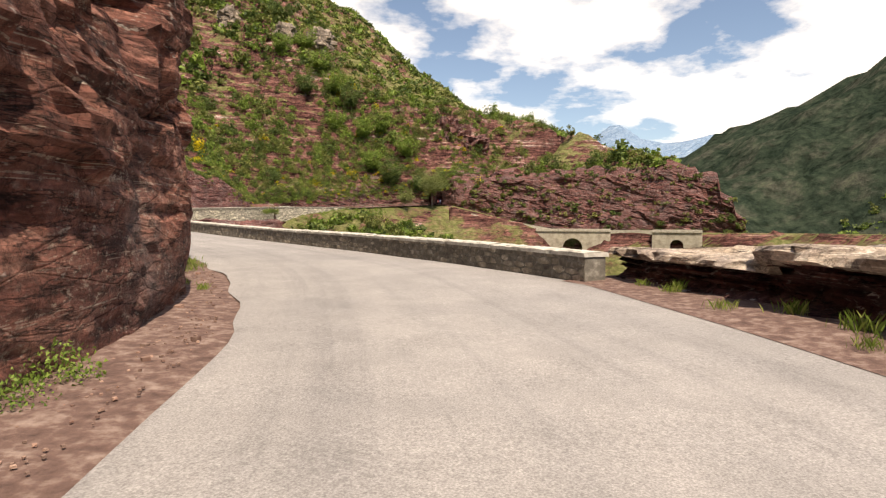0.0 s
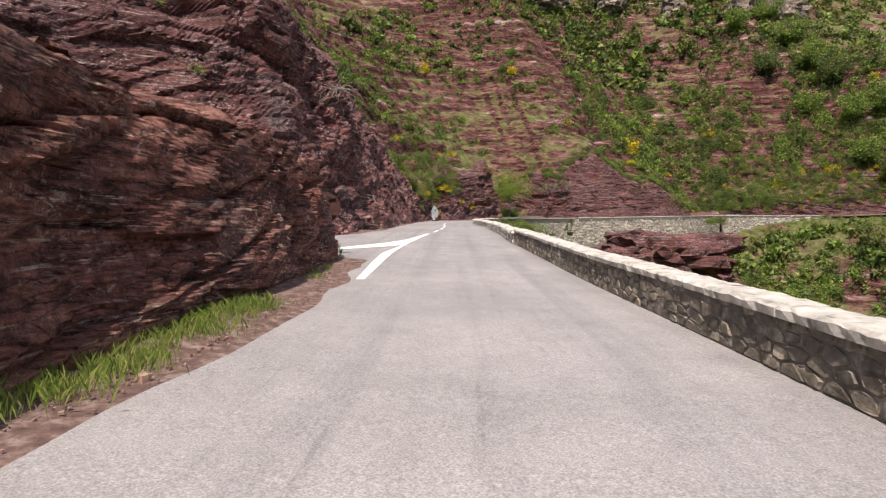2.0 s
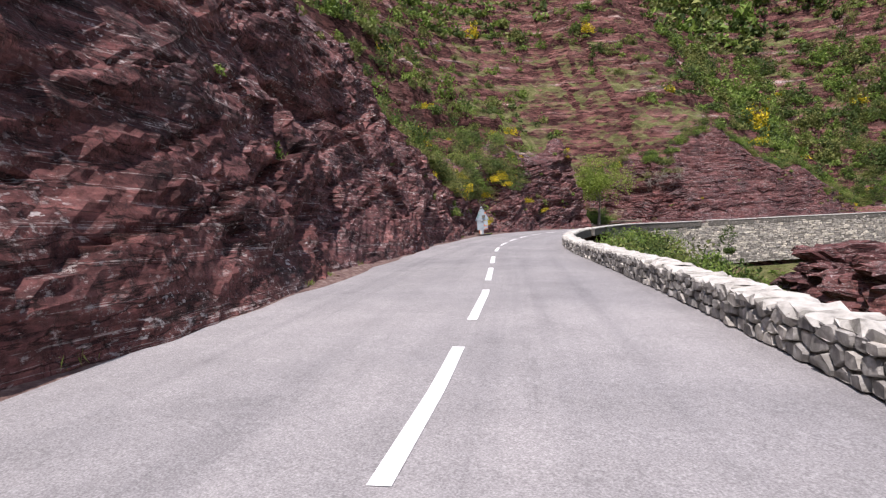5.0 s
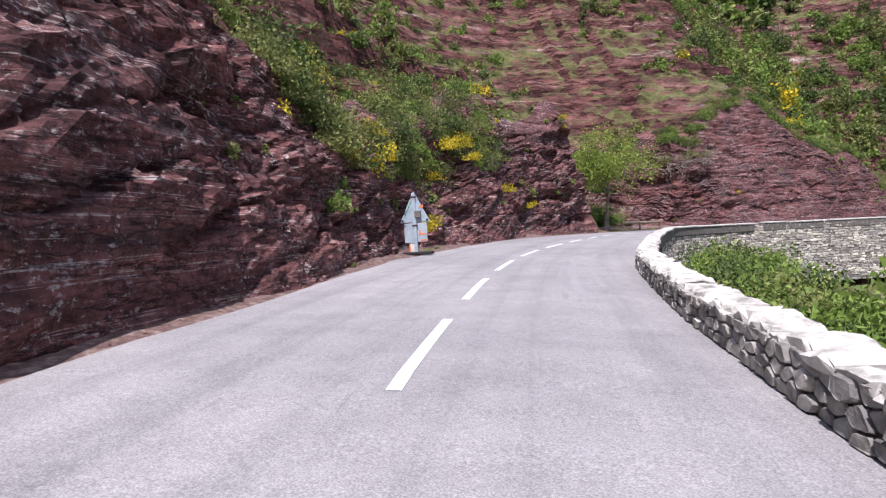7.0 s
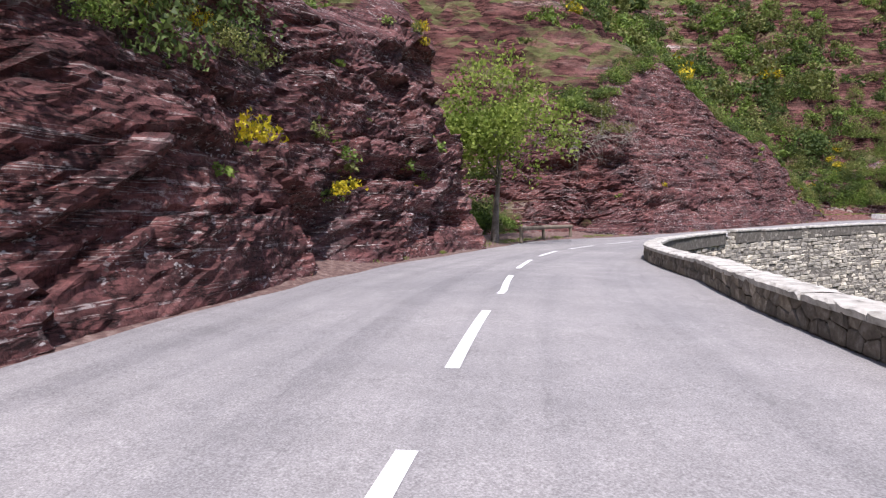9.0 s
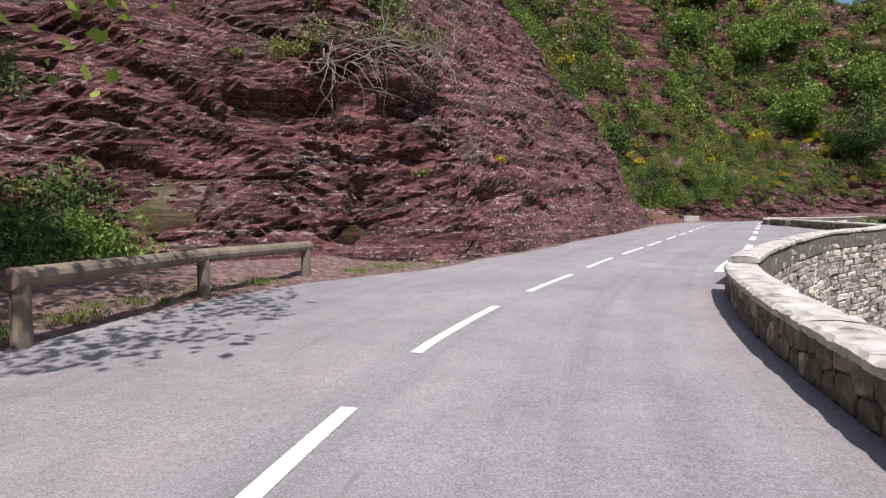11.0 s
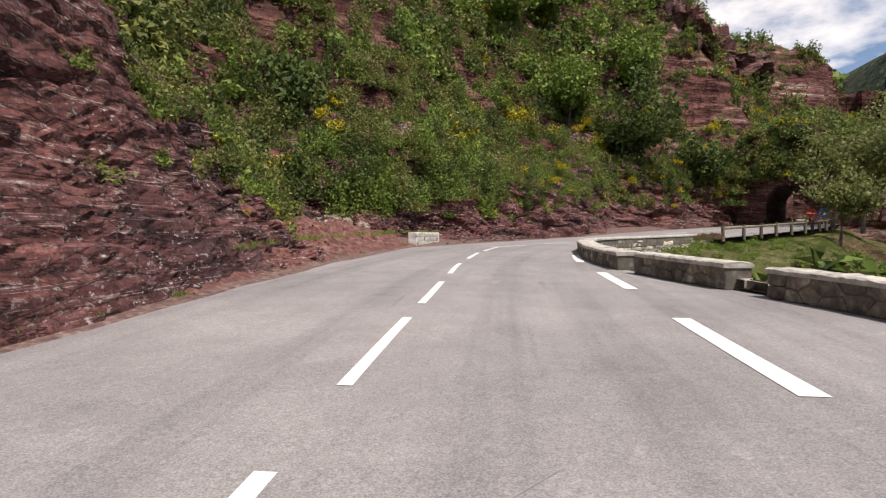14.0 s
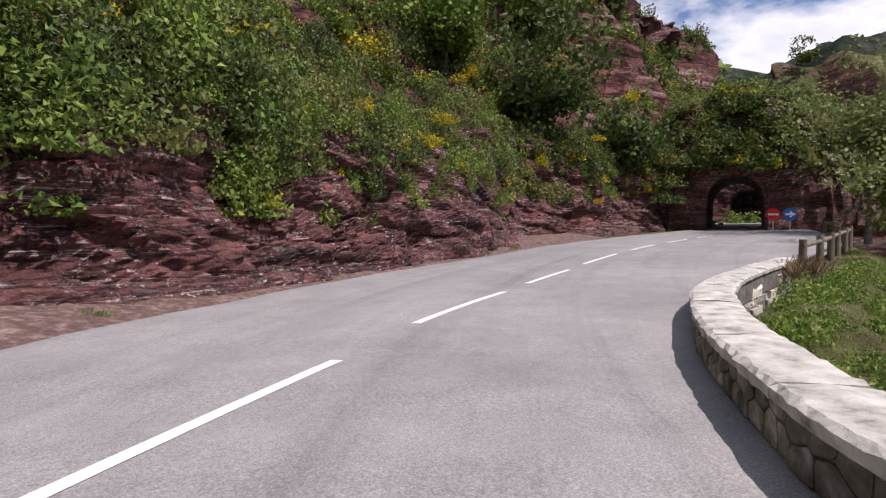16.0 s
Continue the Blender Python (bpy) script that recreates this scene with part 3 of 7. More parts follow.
def plain(name, stops, scale, rough=0.8, metal=0.0, bump_d=0.02, detail=6, spec=0.4, random_by="", stretch=None):
    m, n, l, b = nodes_of(name)
    t = tex(n, l, "noise", scale, detail, 0.65, stretch=stretch)
    r = ramp(n, l, t.outputs["Fac"], stops)
    col = r.outputs[0]
    if random_by:
        if random_by == "object":
            src = n.new("ShaderNodeObjectInfo").outputs["Random"]
        else:
            src = n.new("ShaderNodeNewGeometry").outputs["Random Per Island"]
        rr = ramp(n, l, src, [(0.0, (0.66, 0.65, 0.65)), (0.6, (0.95, 0.93, 0.90)), (1.0, (1.6, 1.55, 1.45))])
        col = mix(n, l, 1.0, col, rr.outputs[0], "MULTIPLY")
    l.new(col, b.inputs["Base Color"])
    b.inputs["Roughness"].default_value = rough
    b.inputs["Metallic"].default_value = metal
    b.inputs["Specular IOR Level"].default_value = spec
    if bump_d:
        bump(n, l, t.outputs["Fac"], 0.8, bump_d, b)
    return m


PAINT = plain("road_paint", [(0.3, (0.66, 0.66, 0.65)), (0.6, (0.82, 0.82, 0.81))], 9.0, 0.7, bump_d=0.003)
DIRT = plain("red_dirt", [(0.3, (0.068, 0.039, 0.034)), (0.5, (0.145, 0.088, 0.074)), (0.68, (0.29, 0.215, 0.185))], 7.0, 0.95, bump_d=0.05, detail=9)
STONE = plain("wall_stone", [(0.3, (0.10, 0.086, 0.068)), (0.52, (0.205, 0.18, 0.148)), (0.72, (0.42, 0.395, 0.355))], 6.0, 0.9, bump_d=0.04, detail=8, random_by="object")
STONE_ISLE = plain("wall_stone_row", [(0.3, (0.10, 0.086, 0.068)), (0.52, (0.205, 0.18, 0.148)), (0.72, (0.42, 0.395, 0.355))], 6.0, 0.9, bump_d=0.04, detail=8, random_by="island")
STONE_GREY = plain("rubble_stone_row", [(0.3, (0.12, 0.115, 0.105)), (0.5, (0.27, 0.26, 0.245)), (0.7, (0.50, 0.49, 0.47))], 5.0, 0.9, bump_d=0.05, detail=8, random_by="island")
STONE_GREY1 = plain("rubble_stone", [(0.3, (0.12, 0.115, 0.105)), (0.5, (0.27, 0.26, 0.245)), (0.7, (0.50, 0.49, 0.47))], 5.0, 0.9, bump_d=0.05, detail=8, random_by="object")
MASONRY = plain("retaining_stone", [(0.3, (0.24, 0.222, 0.19)), (0.52, (0.44, 0.415, 0.36)), (0.74, (0.64, 0.615, 0.555))], 3.0, 0.9, bump_d=0.05, detail=8, random_by="island")
MORTAR = plain("old_mortar", [(0.3, (0.085, 0.076, 0.064)), (0.55, (0.16, 0.146, 0.125)), (0.72, (0.32, 0.30, 0.26))], 5.0, 0.95, bump_d=0.03)
CAP = plain("wall_cap", [(0.30, (0.16, 0.15, 0.13)), (0.45, (0.42, 0.40, 0.355)), (0.7, (0.66, 0.635, 0.58))], 4.5, 0.9, bump_d=0.04, detail=9)
VIADUCT = plain("far_masonry", [(0.3, (0.24, 0.21, 0.165)), (0.6, (0.46, 0.42, 0.34))], 0.8, 0.9, bump_d=0.05, detail=8)
CONCRETE = plain("weathered_concrete", [(0.3, (0.27, 0.25, 0.22)), (0.6, (0.45, 0.42, 0.37))], 2.5, 0.9, bump_d=0.02)
WOOD = plain("grey_wood", [(0.3, (0.10, 0.08, 0.06)), (0.6, (0.22, 0.18, 0.13)), (0.8, (0.32, 0.27, 0.21))], 3.0, 0.85, bump_d=0.02, stretch=(1, 1, 0.2))
BARK = plain("grey_bark", [(0.3, (0.075, 0.062, 0.048)), (0.55, (0.20, 0.175, 0.145)), (0.75, (0.36, 0.33, 0.28))], 4.0, 0.9, bump_d=0.04, detail=8)
TWIG = plain("pale_twig", [(0.3, (0.20, 0.17, 0.14)), (0.7, (0.40, 0.36, 0.31))], 6.0, 0.9, bump_d=0)
METAL = plain("galvanised_back", [(0.35, (0.34, 0.42, 0.47)), (0.65, (0.50, 0.58, 0.62))], 3.0, 0.5, 0.35, bump_d=0.003)
RUST = plain("brown_metal", [(0.3, (0.055, 0.022, 0.018)), (0.7, (0.10, 0.042, 0.034))], 5.0, 0.6, 0.2, bump_d=0.004)
RUBBER = plain("black_rubber", [(0.3, (0.012, 0.012, 0.013)), (0.7, (0.03, 0.03, 0.03))], 8.0, 0.8, bump_d=0.01)
WHITE = plain("white_stone", [(0.3, (0.45, 0.44, 0.42)), (0.7, (0.78, 0.77, 0.74))], 4.0, 0.9, bump_d=0.03)
ORANGE = plain("orange_plastic", [(0.3, (0.62, 0.16, 0.05)), (0.7, (0.80, 0.26, 0.10))], 4.0, 0.6, bump_d=0)
GREEN_INK = plain("green_marks", [(0.3, (0.03, 0.22, 0.13)), (0.7, (0.05, 0.33, 0.2))], 4.0, 0.7, bump_d=0)
RED_SIGN = plain("red_sign", [(0.3, (0.55, 0.02, 0.02)), (0.7, (0.62, 0.04, 0.03))], 4.0, 0.5, bump_d=0)
BLUE_SIGN = plain("blue_sign", [(0.3, (0.02, 0.12, 0.42)), (0.7, (0.03, 0.16, 0.50))], 4.0, 0.5, bump_d=0)
PATCH = plain("dark_patch", [(0.3, (0.225, 0.22, 0.218)), (0.6, (0.30, 0.293, 0.29))], 8.0, 0.9, bump_d=0.004)


def leaf_material(name, a, c, d, through_=0.27):
    m, n, l, b = nodes_of(name)
    geo = n.new("ShaderNodeNewGeometry")
    t = tex(n, l, "noise", 0.45, 3)
    r = ramp(n, l, geo.outputs["Random Per Island"], [(0.0, a), (0.5, c), (1.0, d)])
    w = ramp(n, l, t.outputs["Fac"], [(0.3, (0.68, 0.72, 0.68)), (0.7, (1.3, 1.22, 1.15))])
    col = mix(n, l, 1.0, r.outputs[0], w.outputs[0], "MULTIPLY")
    l.new(col, b.inputs["Base Color"])
    b.inputs["Roughness"].default_value = 0.6
    b.inputs["Specular IOR Level"].default_value = 0.25
    tr = n.new("ShaderNodeBsdfTranslucent")
    l.new(col, tr.inputs["Color"])
    ms = n.new("ShaderNodeMixShader")
    ms.inputs[0].default_value = through_
    l.new(b.outputs[0], ms.inputs[1])
    l.new(tr.outputs[0], ms.inputs[2])
    l.new(ms.outputs[0], n["Material Output"].inputs["Surface"])
    return m


LEAF_DARK = leaf_material("dark_leaves", (0.040, 0.070, 0.020), (0.085, 0.130, 0.036), (0.16, 0.22, 0.065))
LEAF_BRIGHT = leaf_material("spring_leaves", (0.085, 0.145, 0.026), (0.165, 0.255, 0.048), (0.28, 0.38, 0.09))
LEAF_OLIVE = leaf_material("olive_leaves", (0.085, 0.105, 0.030), (0.165, 0.195, 0.056), (0.28, 0.30, 0.10))
LEAF_YELLOW = leaf_material("broom_flowers", (0.16, 0.19, 0.02), (0.55, 0.44, 0.015), (0.72, 0.58, 0.03))
LEAF_TREE = leaf_material("plane_leaves", (0.12, 0.18, 0.03), (0.24, 0.33, 0.06), (0.40, 0.48, 0.13), 0.5)
LEAF_PALE = leaf_material("pale_leaves", (0.11, 0.14, 0.045), (0.20, 0.24, 0.085), (0.32, 0.36, 0.15), 0.4)
GRASS = leaf_material("grass_blades", (0.09, 0.15, 0.025), (0.18, 0.26, 0.05), (0.33, 0.36, 0.12))
DRY = leaf_material("dry_stalks", (0.14, 0.10, 0.06), (0.24, 0.18, 0.11), (0.34, 0.27, 0.17), 0.2)

# ---- ground ----
gx = np.unique(np.r_[-4800, -3500, -2600, np.linspace(-1900, -320, 24), np.arange(-300, -135, 6.0), np.arange(-135, -105, 1.0), np.arange(-105, -45, 0.45), np.arange(-45, 20, 0.85), np.arange(20, 60, 1.0), np.arange(60, 160, 3.0), np.arange(160, 330, 8.0),
                     np.linspace(340, 1600, 30), 2000, 2500, 3000, 3600, 4800])
gy = np.unique(np.r_[-4800, -2600, np.linspace(-1500, -220, 20), np.arange(-200, -40, 8.0), np.arange(-40, 70, 1.0), np.arange(70, 190, 0.55), np.arange(190, 225, 1.0), np.arange(225, 420, 5.0), np.linspace(430, 1700, 34), 2000, 2400, 2800, 3200, 3700, 4800])
GX, GY = np.meshgrid(gx, gy, indexing="ij")
gxy = np.stack([GX.ravel(), GY.ravel()], 1)
gz = ground_height(gxy)
gfaces = grid_faces(len(gx), len(gy))
gme = mesh_of("ground", np.c_[gxy, gz], gfaces, HILL, True)
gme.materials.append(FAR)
gme.materials.append(HAZE_BLUE)
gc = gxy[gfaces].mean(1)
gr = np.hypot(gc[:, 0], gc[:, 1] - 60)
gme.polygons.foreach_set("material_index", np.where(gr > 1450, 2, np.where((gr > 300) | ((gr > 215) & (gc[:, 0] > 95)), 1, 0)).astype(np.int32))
gme.polygons.foreach_set("use_smooth", gr > 190)
ground = tagged(new("ground", gme), "steep red rock and scrub hillside falling into a gorge", "hillside", kind="structure")


def height_at(x, y):
    i = np.clip(np.searchsorted(gx, x) - 1, 0, len(gx) - 2)
    j = np.clip(np.searchsorted(gy, y) - 1, 0, len(gy) - 2)
    z = gz.reshape(len(gx), len(gy))
    u, v = (x - gx[i]) / (gx[i + 1] - gx[i]), (y - gy[j]) / (gy[j + 1] - gy[j])
    return z[i, j] * (1 - u) * (1 - v) + z[i + 1, j] * u * (1 - v) + z[i, j + 1] * (1 - u) * v + z[i + 1, j + 1] * u * v


# ---- road ----
def ribbon(name, stations, left, right, material, lift=0.0, across=2):
    """A strip laid on the road between two offsets (left is plus)."""
    rows_ = []
    for k in range(across):
        f = k / (across - 1)
        rows_.append(station(stations, left * (1 - f) + right * f, lift))
    v = np.stack(rows_, 1).reshape(-1, 3)
    return mesh_of(name, v, grid_faces(len(stations), across)[:, ::-1], material, True)


rs = np.arange(-40, 226, 0.5)
left_edge = np.where(rs < 38.2, np.interp(rs, LEFT[:, 0], LEFT[:, 1]), np.interp(rs, LEFT2[:, 0], LEFT2[:, 1]))
left_edge = left_edge + 0.12 * vnoise(np.stack([rs / 1.3, 0 * rs, 0 * rs], 1)) * (np.abs(rs - 36.5) > 2.5)
right_edge = np.interp(rs, RIGHT[:, 0], RIGHT[:, 1]) + 0.25
road_me = ribbon("road", rs, left_edge, -right_edge, ASPHALT, 0.0, 9)
road_f = np.arange(9) / 8
road_uv = np.stack([left_edge[:, None] * (1 - road_f) - right_edge[:, None] * road_f, rs[:, None] + 0 * road_f], -1).reshape(-1, 2)
corner = np.empty(len(road_me.loops), dtype=np.int32)
road_me.loops.foreach_get("vertex_index", corner)
road_me.uv_layers.new(name="along").data.foreach_set("uv", road_uv[corner].astype(np.float32).ravel())
road = tagged(new("road", road_me), "pale worn chip-seal asphalt mountain road", "road", kind="structure")
# shoulder of red dirt between the asphalt and the rock
sh = np.arange(-40, 35.2, 0.5)
l0 = np.interp(sh, LEFT[:, 0], LEFT[:, 1])
v = np.stack([station(sh, l0 - 0.7, -0.10), station(sh, l0 + 0.1, -0.004), station(sh, l0 + 1.4, 0.09), station(sh, l0 + 4.2, 0.4)], 1).reshape(-1, 3)
v[:, 2] += 0.05 * fbm(v * 1.1, 3) * (np.arange(len(v)) % 4 > 1)
tagged(new("road_shoulder", mesh_of("road_shoulder", v, grid_faces(len(sh), 4)[:, ::-1], DIRT, True)), "strip of red dirt and gravel along the road", "shoulder", kind="structure")
sh = np.arange(41, 204, 0.5)
l0 = np.interp(sh, LEFT2[:, 0], LEFT2[:, 1])
v = np.stack([station(sh, l0 - 0.7, -0.10), station(sh, l0 + 0.1, -0.004), station(sh, l0 + 0.5, 0.07), station(sh, l0 + 2.2, 0.35)], 1).reshape(-1, 3)
v[:, 2] += 0.05 * fbm(v * 1.3, 3) * (np.arange(len(v)) % 4 > 1)
tagged(new("road_shoulder", mesh_of("road_shoulder", v, grid_faces(len(sh), 4)[:, ::-1], DIRT, True)), "narrow red dirt verge below the rock face", "shoulder", kind="structure")
sh = np.arange(-40, 9.5, 0.5)
l0 = -np.interp(sh, RIGHT[:, 0], RIGHT[:, 1])
v = np.stack([station(sh, l0 - 6, -0.3), station(sh, l0 - 2.4, 0.12), station(sh, l0 - 0.6, 0.05), station(sh, l0 + 0.2, 0.006)], 1).reshape(-1, 3)
v[:, 2] += 0.05 * fbm(v * 1.3, 3) * (np.arange(len(v)) % 4 < 3)
tagged(new("road_shoulder", mesh_of("road_shoulder", v, grid_faces(len(sh), 4)[:, ::-1], DIRT, True)), "red dirt verge with tufts beside the ledge", "shoulder", kind="structure")
sh = np.arange(34.4, 38.6, 0.15)
l0 = np.interp(sh, LEFT[:, 0], LEFT[:, 1])
v = np.stack([station(sh, l0 - 0.25, -0.05), station(sh, l0 + 0.06, 0.006), station(sh, l0 + 0.6, 0.03), station(sh, l0 + 1.4, 0.06), station(sh, l0 + 2.4, 0.10), station(sh, l0 + 3.6, 0.12)], 1).reshape(-1, 3)
v[:, 2] += 0.03 * fbm(v * 1.6, 3) * (np.arange(len(v)) % 6 > 1)
tagged(new("road_shoulder", mesh_of("road_shoulder", v, grid_faces(len(sh), 6)[:, ::-1], DIRT, True)), "patch of red dirt and gravel at the lane split", "shoulder", kind="structure")
eb = np.arange(152.5, 172.3, 0.18)
eo = np.array([0.25, 0.5, 0.8, 1.1, 1.4, 1.7, 2.0, 2.3, 2.6, 2.9, 3.2, 3.6, 4.0, 4.5, 5.0])
eh = np.interp(eo, [0.25, 0.6, 1.6, 2.6, 3.6, 5.0], [-0.03, 0.16, 0.62, 0.92, 1.12, 1.2])
env = np.interp(eb, [152.5, 156, 160, 168, 171, 172.3], [0.1, 0.7, 1.0, 1.0, 0.75, 0.1])
el = np.interp(eb, LEFT2[:, 0], LEFT2[:, 1])
v = np.stack([station(eb, el + o) for o in eo], 1)
v[:, :, 2] += eh[None] * env[:, None]
v = v.reshape(-1, 3)
bank_amt = np.tile(np.clip((eo - 0.25) / 1.2, 0, 1), len(eb))
v[:, 2] += bank_amt * (0.16 * fbm(v * 0.9, 3) + 0.16 * facets(v, (0.5, 0.5, 0.3)) + 0.07 * facets(v + 7, (0.2, 0.2, 0.15)))
RED_EARTH = plain("red_earth", [(0.3, (0.062, 0.027, 0.023)), (0.52, (0.150, 0.066, 0.055)), (0.72, (0.30, 0.19, 0.16))], 5.0, 0.95, bump_d=0.05, detail=9)
tagged(new("earth_bank", mesh_of("earth_bank", v, grid_faces(len(eb), len(eo))[:, ::-1], RED_EARTH)), "bank of broken red earth and rubble beside the road", "earth bank", kind="structure")
# lane behind the rock island
lane = np.array([(-24.6, -40), (-24.2, -10), (-24.2, 10), (-24.2, 22), (-24.0, 28), (-23.6, 32), (-24.6, 37)])
ln, _ = spline(lane, 0.6)
lt = tangents(ln)
lz = np.interp(ln[:, 1], [-40, 20, 31, 37], [-0.5, 0.35, 0.72, 1.0]) - 0.006
v = np.stack([np.c_[ln[:, 0] - lt[:, 1] * w_, ln[:, 1] + lt[:, 0] * w_, lz] for w_ in (2.4, 0, -2.6)], 1).reshape(-1, 3)
tagged(new("side_lane", mesh_of("side_lane", v, grid_faces(len(ln), 3)[:, ::-1], ASPHALT, True)), "pale asphalt lane passing behind the rock", "road", kind="structure")


def marking(s0, s1, l0, l1, w):
    s = np.arange(s0, s1 + 0.01, 0.5) if s1 - s0 > 1 else np.array([s0, s1])
    s[-1] = s1
    f = (s - s0) / (s1 - s0)
    l = l0 + (l1 - l0) * f
    return ribbon("marking", s, l + w / 2, l - w / 2, PAINT, 0.006)


def mark(name, me, label):
    ob = tagged(new(name, me), label, "road marking", group="road markings", kind="structure")
    return ob


CENTRE = np.array([(46, 1.2), (50, 0.8), (55, 0.55), (60, 0.45), (71, 0.66), (76, 0.88), (82, 0.98), (88, 0.92), (92, 0.72), (96, 0.45), (102, 0.3), (107, 0.7), (113, 1.25), (119, 1.45), (126, 1.15), (135, 1.2), (147, 1.1), (155, 1.1), (160, 1.15), (164, 1.38), (167, 1.74), (171.4, 2.03), (173, 1.9), (177, 1.2), (182, 0.2), (226, 0)])
DASHES = [49.4 + 4.12 * k for k in range(5)] + [71.3 + 4.32 * k for k in range(9)] + [110.2, 114.5, 118.75, 123.05, 127.35, 131.5, 135.2, 139.4, 143.5, 147.6, 151.75, 155.6, 159.9, 164.3, 168.2]
for s0 in DASHES:
    q = np.linspace(s0, s0 + (2.75 if s0 < 165 else 3.1), 7)
    mid_ = np.interp(q, CENTRE[:, 0], CENTRE[:, 1])
    mark("centre_dash", ribbon("marking", q, mid_ + 0.06, mid_ - 0.06, PAINT, 0.006), "short white painted centre dash on asphalt")
for a_, b_ in (((-41.0, 150.3), (-38.33, 152.91)), ((-36.78, 154.5), (-33.82, 156.87)), ((-32.6, 157.8), (-29.6, 159.98)), ((-28.0, 161.2), (-24.4, 163.5)), ((-22.6, 164.5), (-19.4, 166.2)), ((-17.6, 167.0), (-14.4, 168.5)), ((-12.6, 169.3), (-9.5, 170.6))):
    q = np.linspace(a_, b_, 9)
    qi, ql_ = nearest(drive, dt_, q)
    qs = np.stack([np.interp(np.linspace(0, 1, 9), [0, 1], [ql_[0], ql_[-1]]), np.linspace(ds[qi[0]], ds[qi[-1]], 9)], 1)
    mark("centre_dash", ribbon("marking", qs[:, 1], qs[:, 0] + 0.06, qs[:, 0] - 0.06, PAINT, 0.006), "short white painted centre dash on asphalt")
q = np.unique(np.r_[np.arange(31.4, 39.9, 0.5), np.arange(39.9, 47.8, 0.3)])
mark("solid_line", ribbon("marking", q, np.interp(q, [31.4, 34.6, 36.9, 39.9, 40.5, 41.1, 43, 47.8], [1.82, 1.95, 2.0, 1.68, 2.62, 2.34, 1.74, 1.12]), np.interp(q, [31.4, 34.7, 37.2, 41.2, 47.8], [1.66, 1.70, 1.70, 1.5, 0.95]), PAINT, 0.006), "solid white line beside the lane split")
q = np.linspace(36.9, 40.45, 15)
mark("solid_line", ribbon("marking", q, np.interp(q, [36.9, 37.18, 38.6, 40.45], [4.92, 4.62, 3.60, 2.66]), np.interp(q, [36.9, 38.08, 39.5, 40.45], [4.5, 3.3, 1.98, 1.55]), PAINT, 0.009), "white line joining at the lane split")
for s0 in [127.3, 133.4, 139.4, 145.65, 151.8, 157.55, 163.55]:
    l0_, l1_ = np.interp([s0, s0 + 3.0], [127, 133, 140, 152, 160, 166, 171], [-1.6, -1.95, -1.97, -2.18, -2.18, -1.6, -1.3])
    mark("edge_dash", marking(s0, s0 + 3.0, l0_, l1_, 0.22), "wide white edge dash beside the lay-by")


# ---- rock faces ----
def strata(p, thick=0.42, amount=0.42, tilt=(0.20, -0.12)):
    """How far each bed of rock stands out at the points p."""
    zz = p[:, 2] + tilt[0] * p[:, 0] + tilt[1] * p[:, 1] + 0.35 * fbm(p * 0.35, 2)
    k = zz / thick
    kf = np.floor(k)
    a = h3(kf.astype(int), kf.astype(int) * 0 + 3, kf.astype(int) * 0)
    a2 = h3(kf.astype(int) + 1, kf.astype(int) * 0 + 3, kf.astype(int) * 0)
    t = np.clip((k - kf - 0.75) / 0.25, 0, 1)
    return amount * ((a * (1 - t) + a2 * t) - 0.5) * (0.7 + 0.6 * vnoise(p * 0.3 + 7))


def blocks(p, thick, length, seed=0):
    """Beds broken into blocks by two sets of joints: how far each block stands out, with a groove under each bed."""
    zz = p[:, 2] + 0.20 * p[:, 0] - 0.12 * p[:, 1] + 0.30 * fbm(p * 0.3 + seed, 2) + 0.10 * vnoise(p * 1.2 + seed)
    k = zz / thick
    k = k + 0.28 * vnoise(np.stack([k * 0.6, 0 * k + seed, 0 * k], 1))
    b = np.floor(k).astype(np.int64)
    f = k - b
    z0 = np.zeros_like(b)
    slip = h3(b, z0 + 5 + seed, z0)
    wob = 0.22 * vnoise(p / length * 1.7 + seed)
    a = (0.88 * p[:, 0] + 0.47 * p[:, 1]) / length + 7.3 * slip + wob
    c = (-0.47 * p[:, 0] + 0.88 * p[:, 1]) / length + 3.9 * slip - wob
    one = h3(np.floor(a).astype(np.int64), np.floor(c).astype(np.int64), b + 17 * seed)
    bed = h3(b, z0 + 2 + seed, z0 + 9)
    return 0.55 * bed + 0.45 * one - 0.5 - 0.34 * (1 - np.clip(f / 0.16, 0, 1))


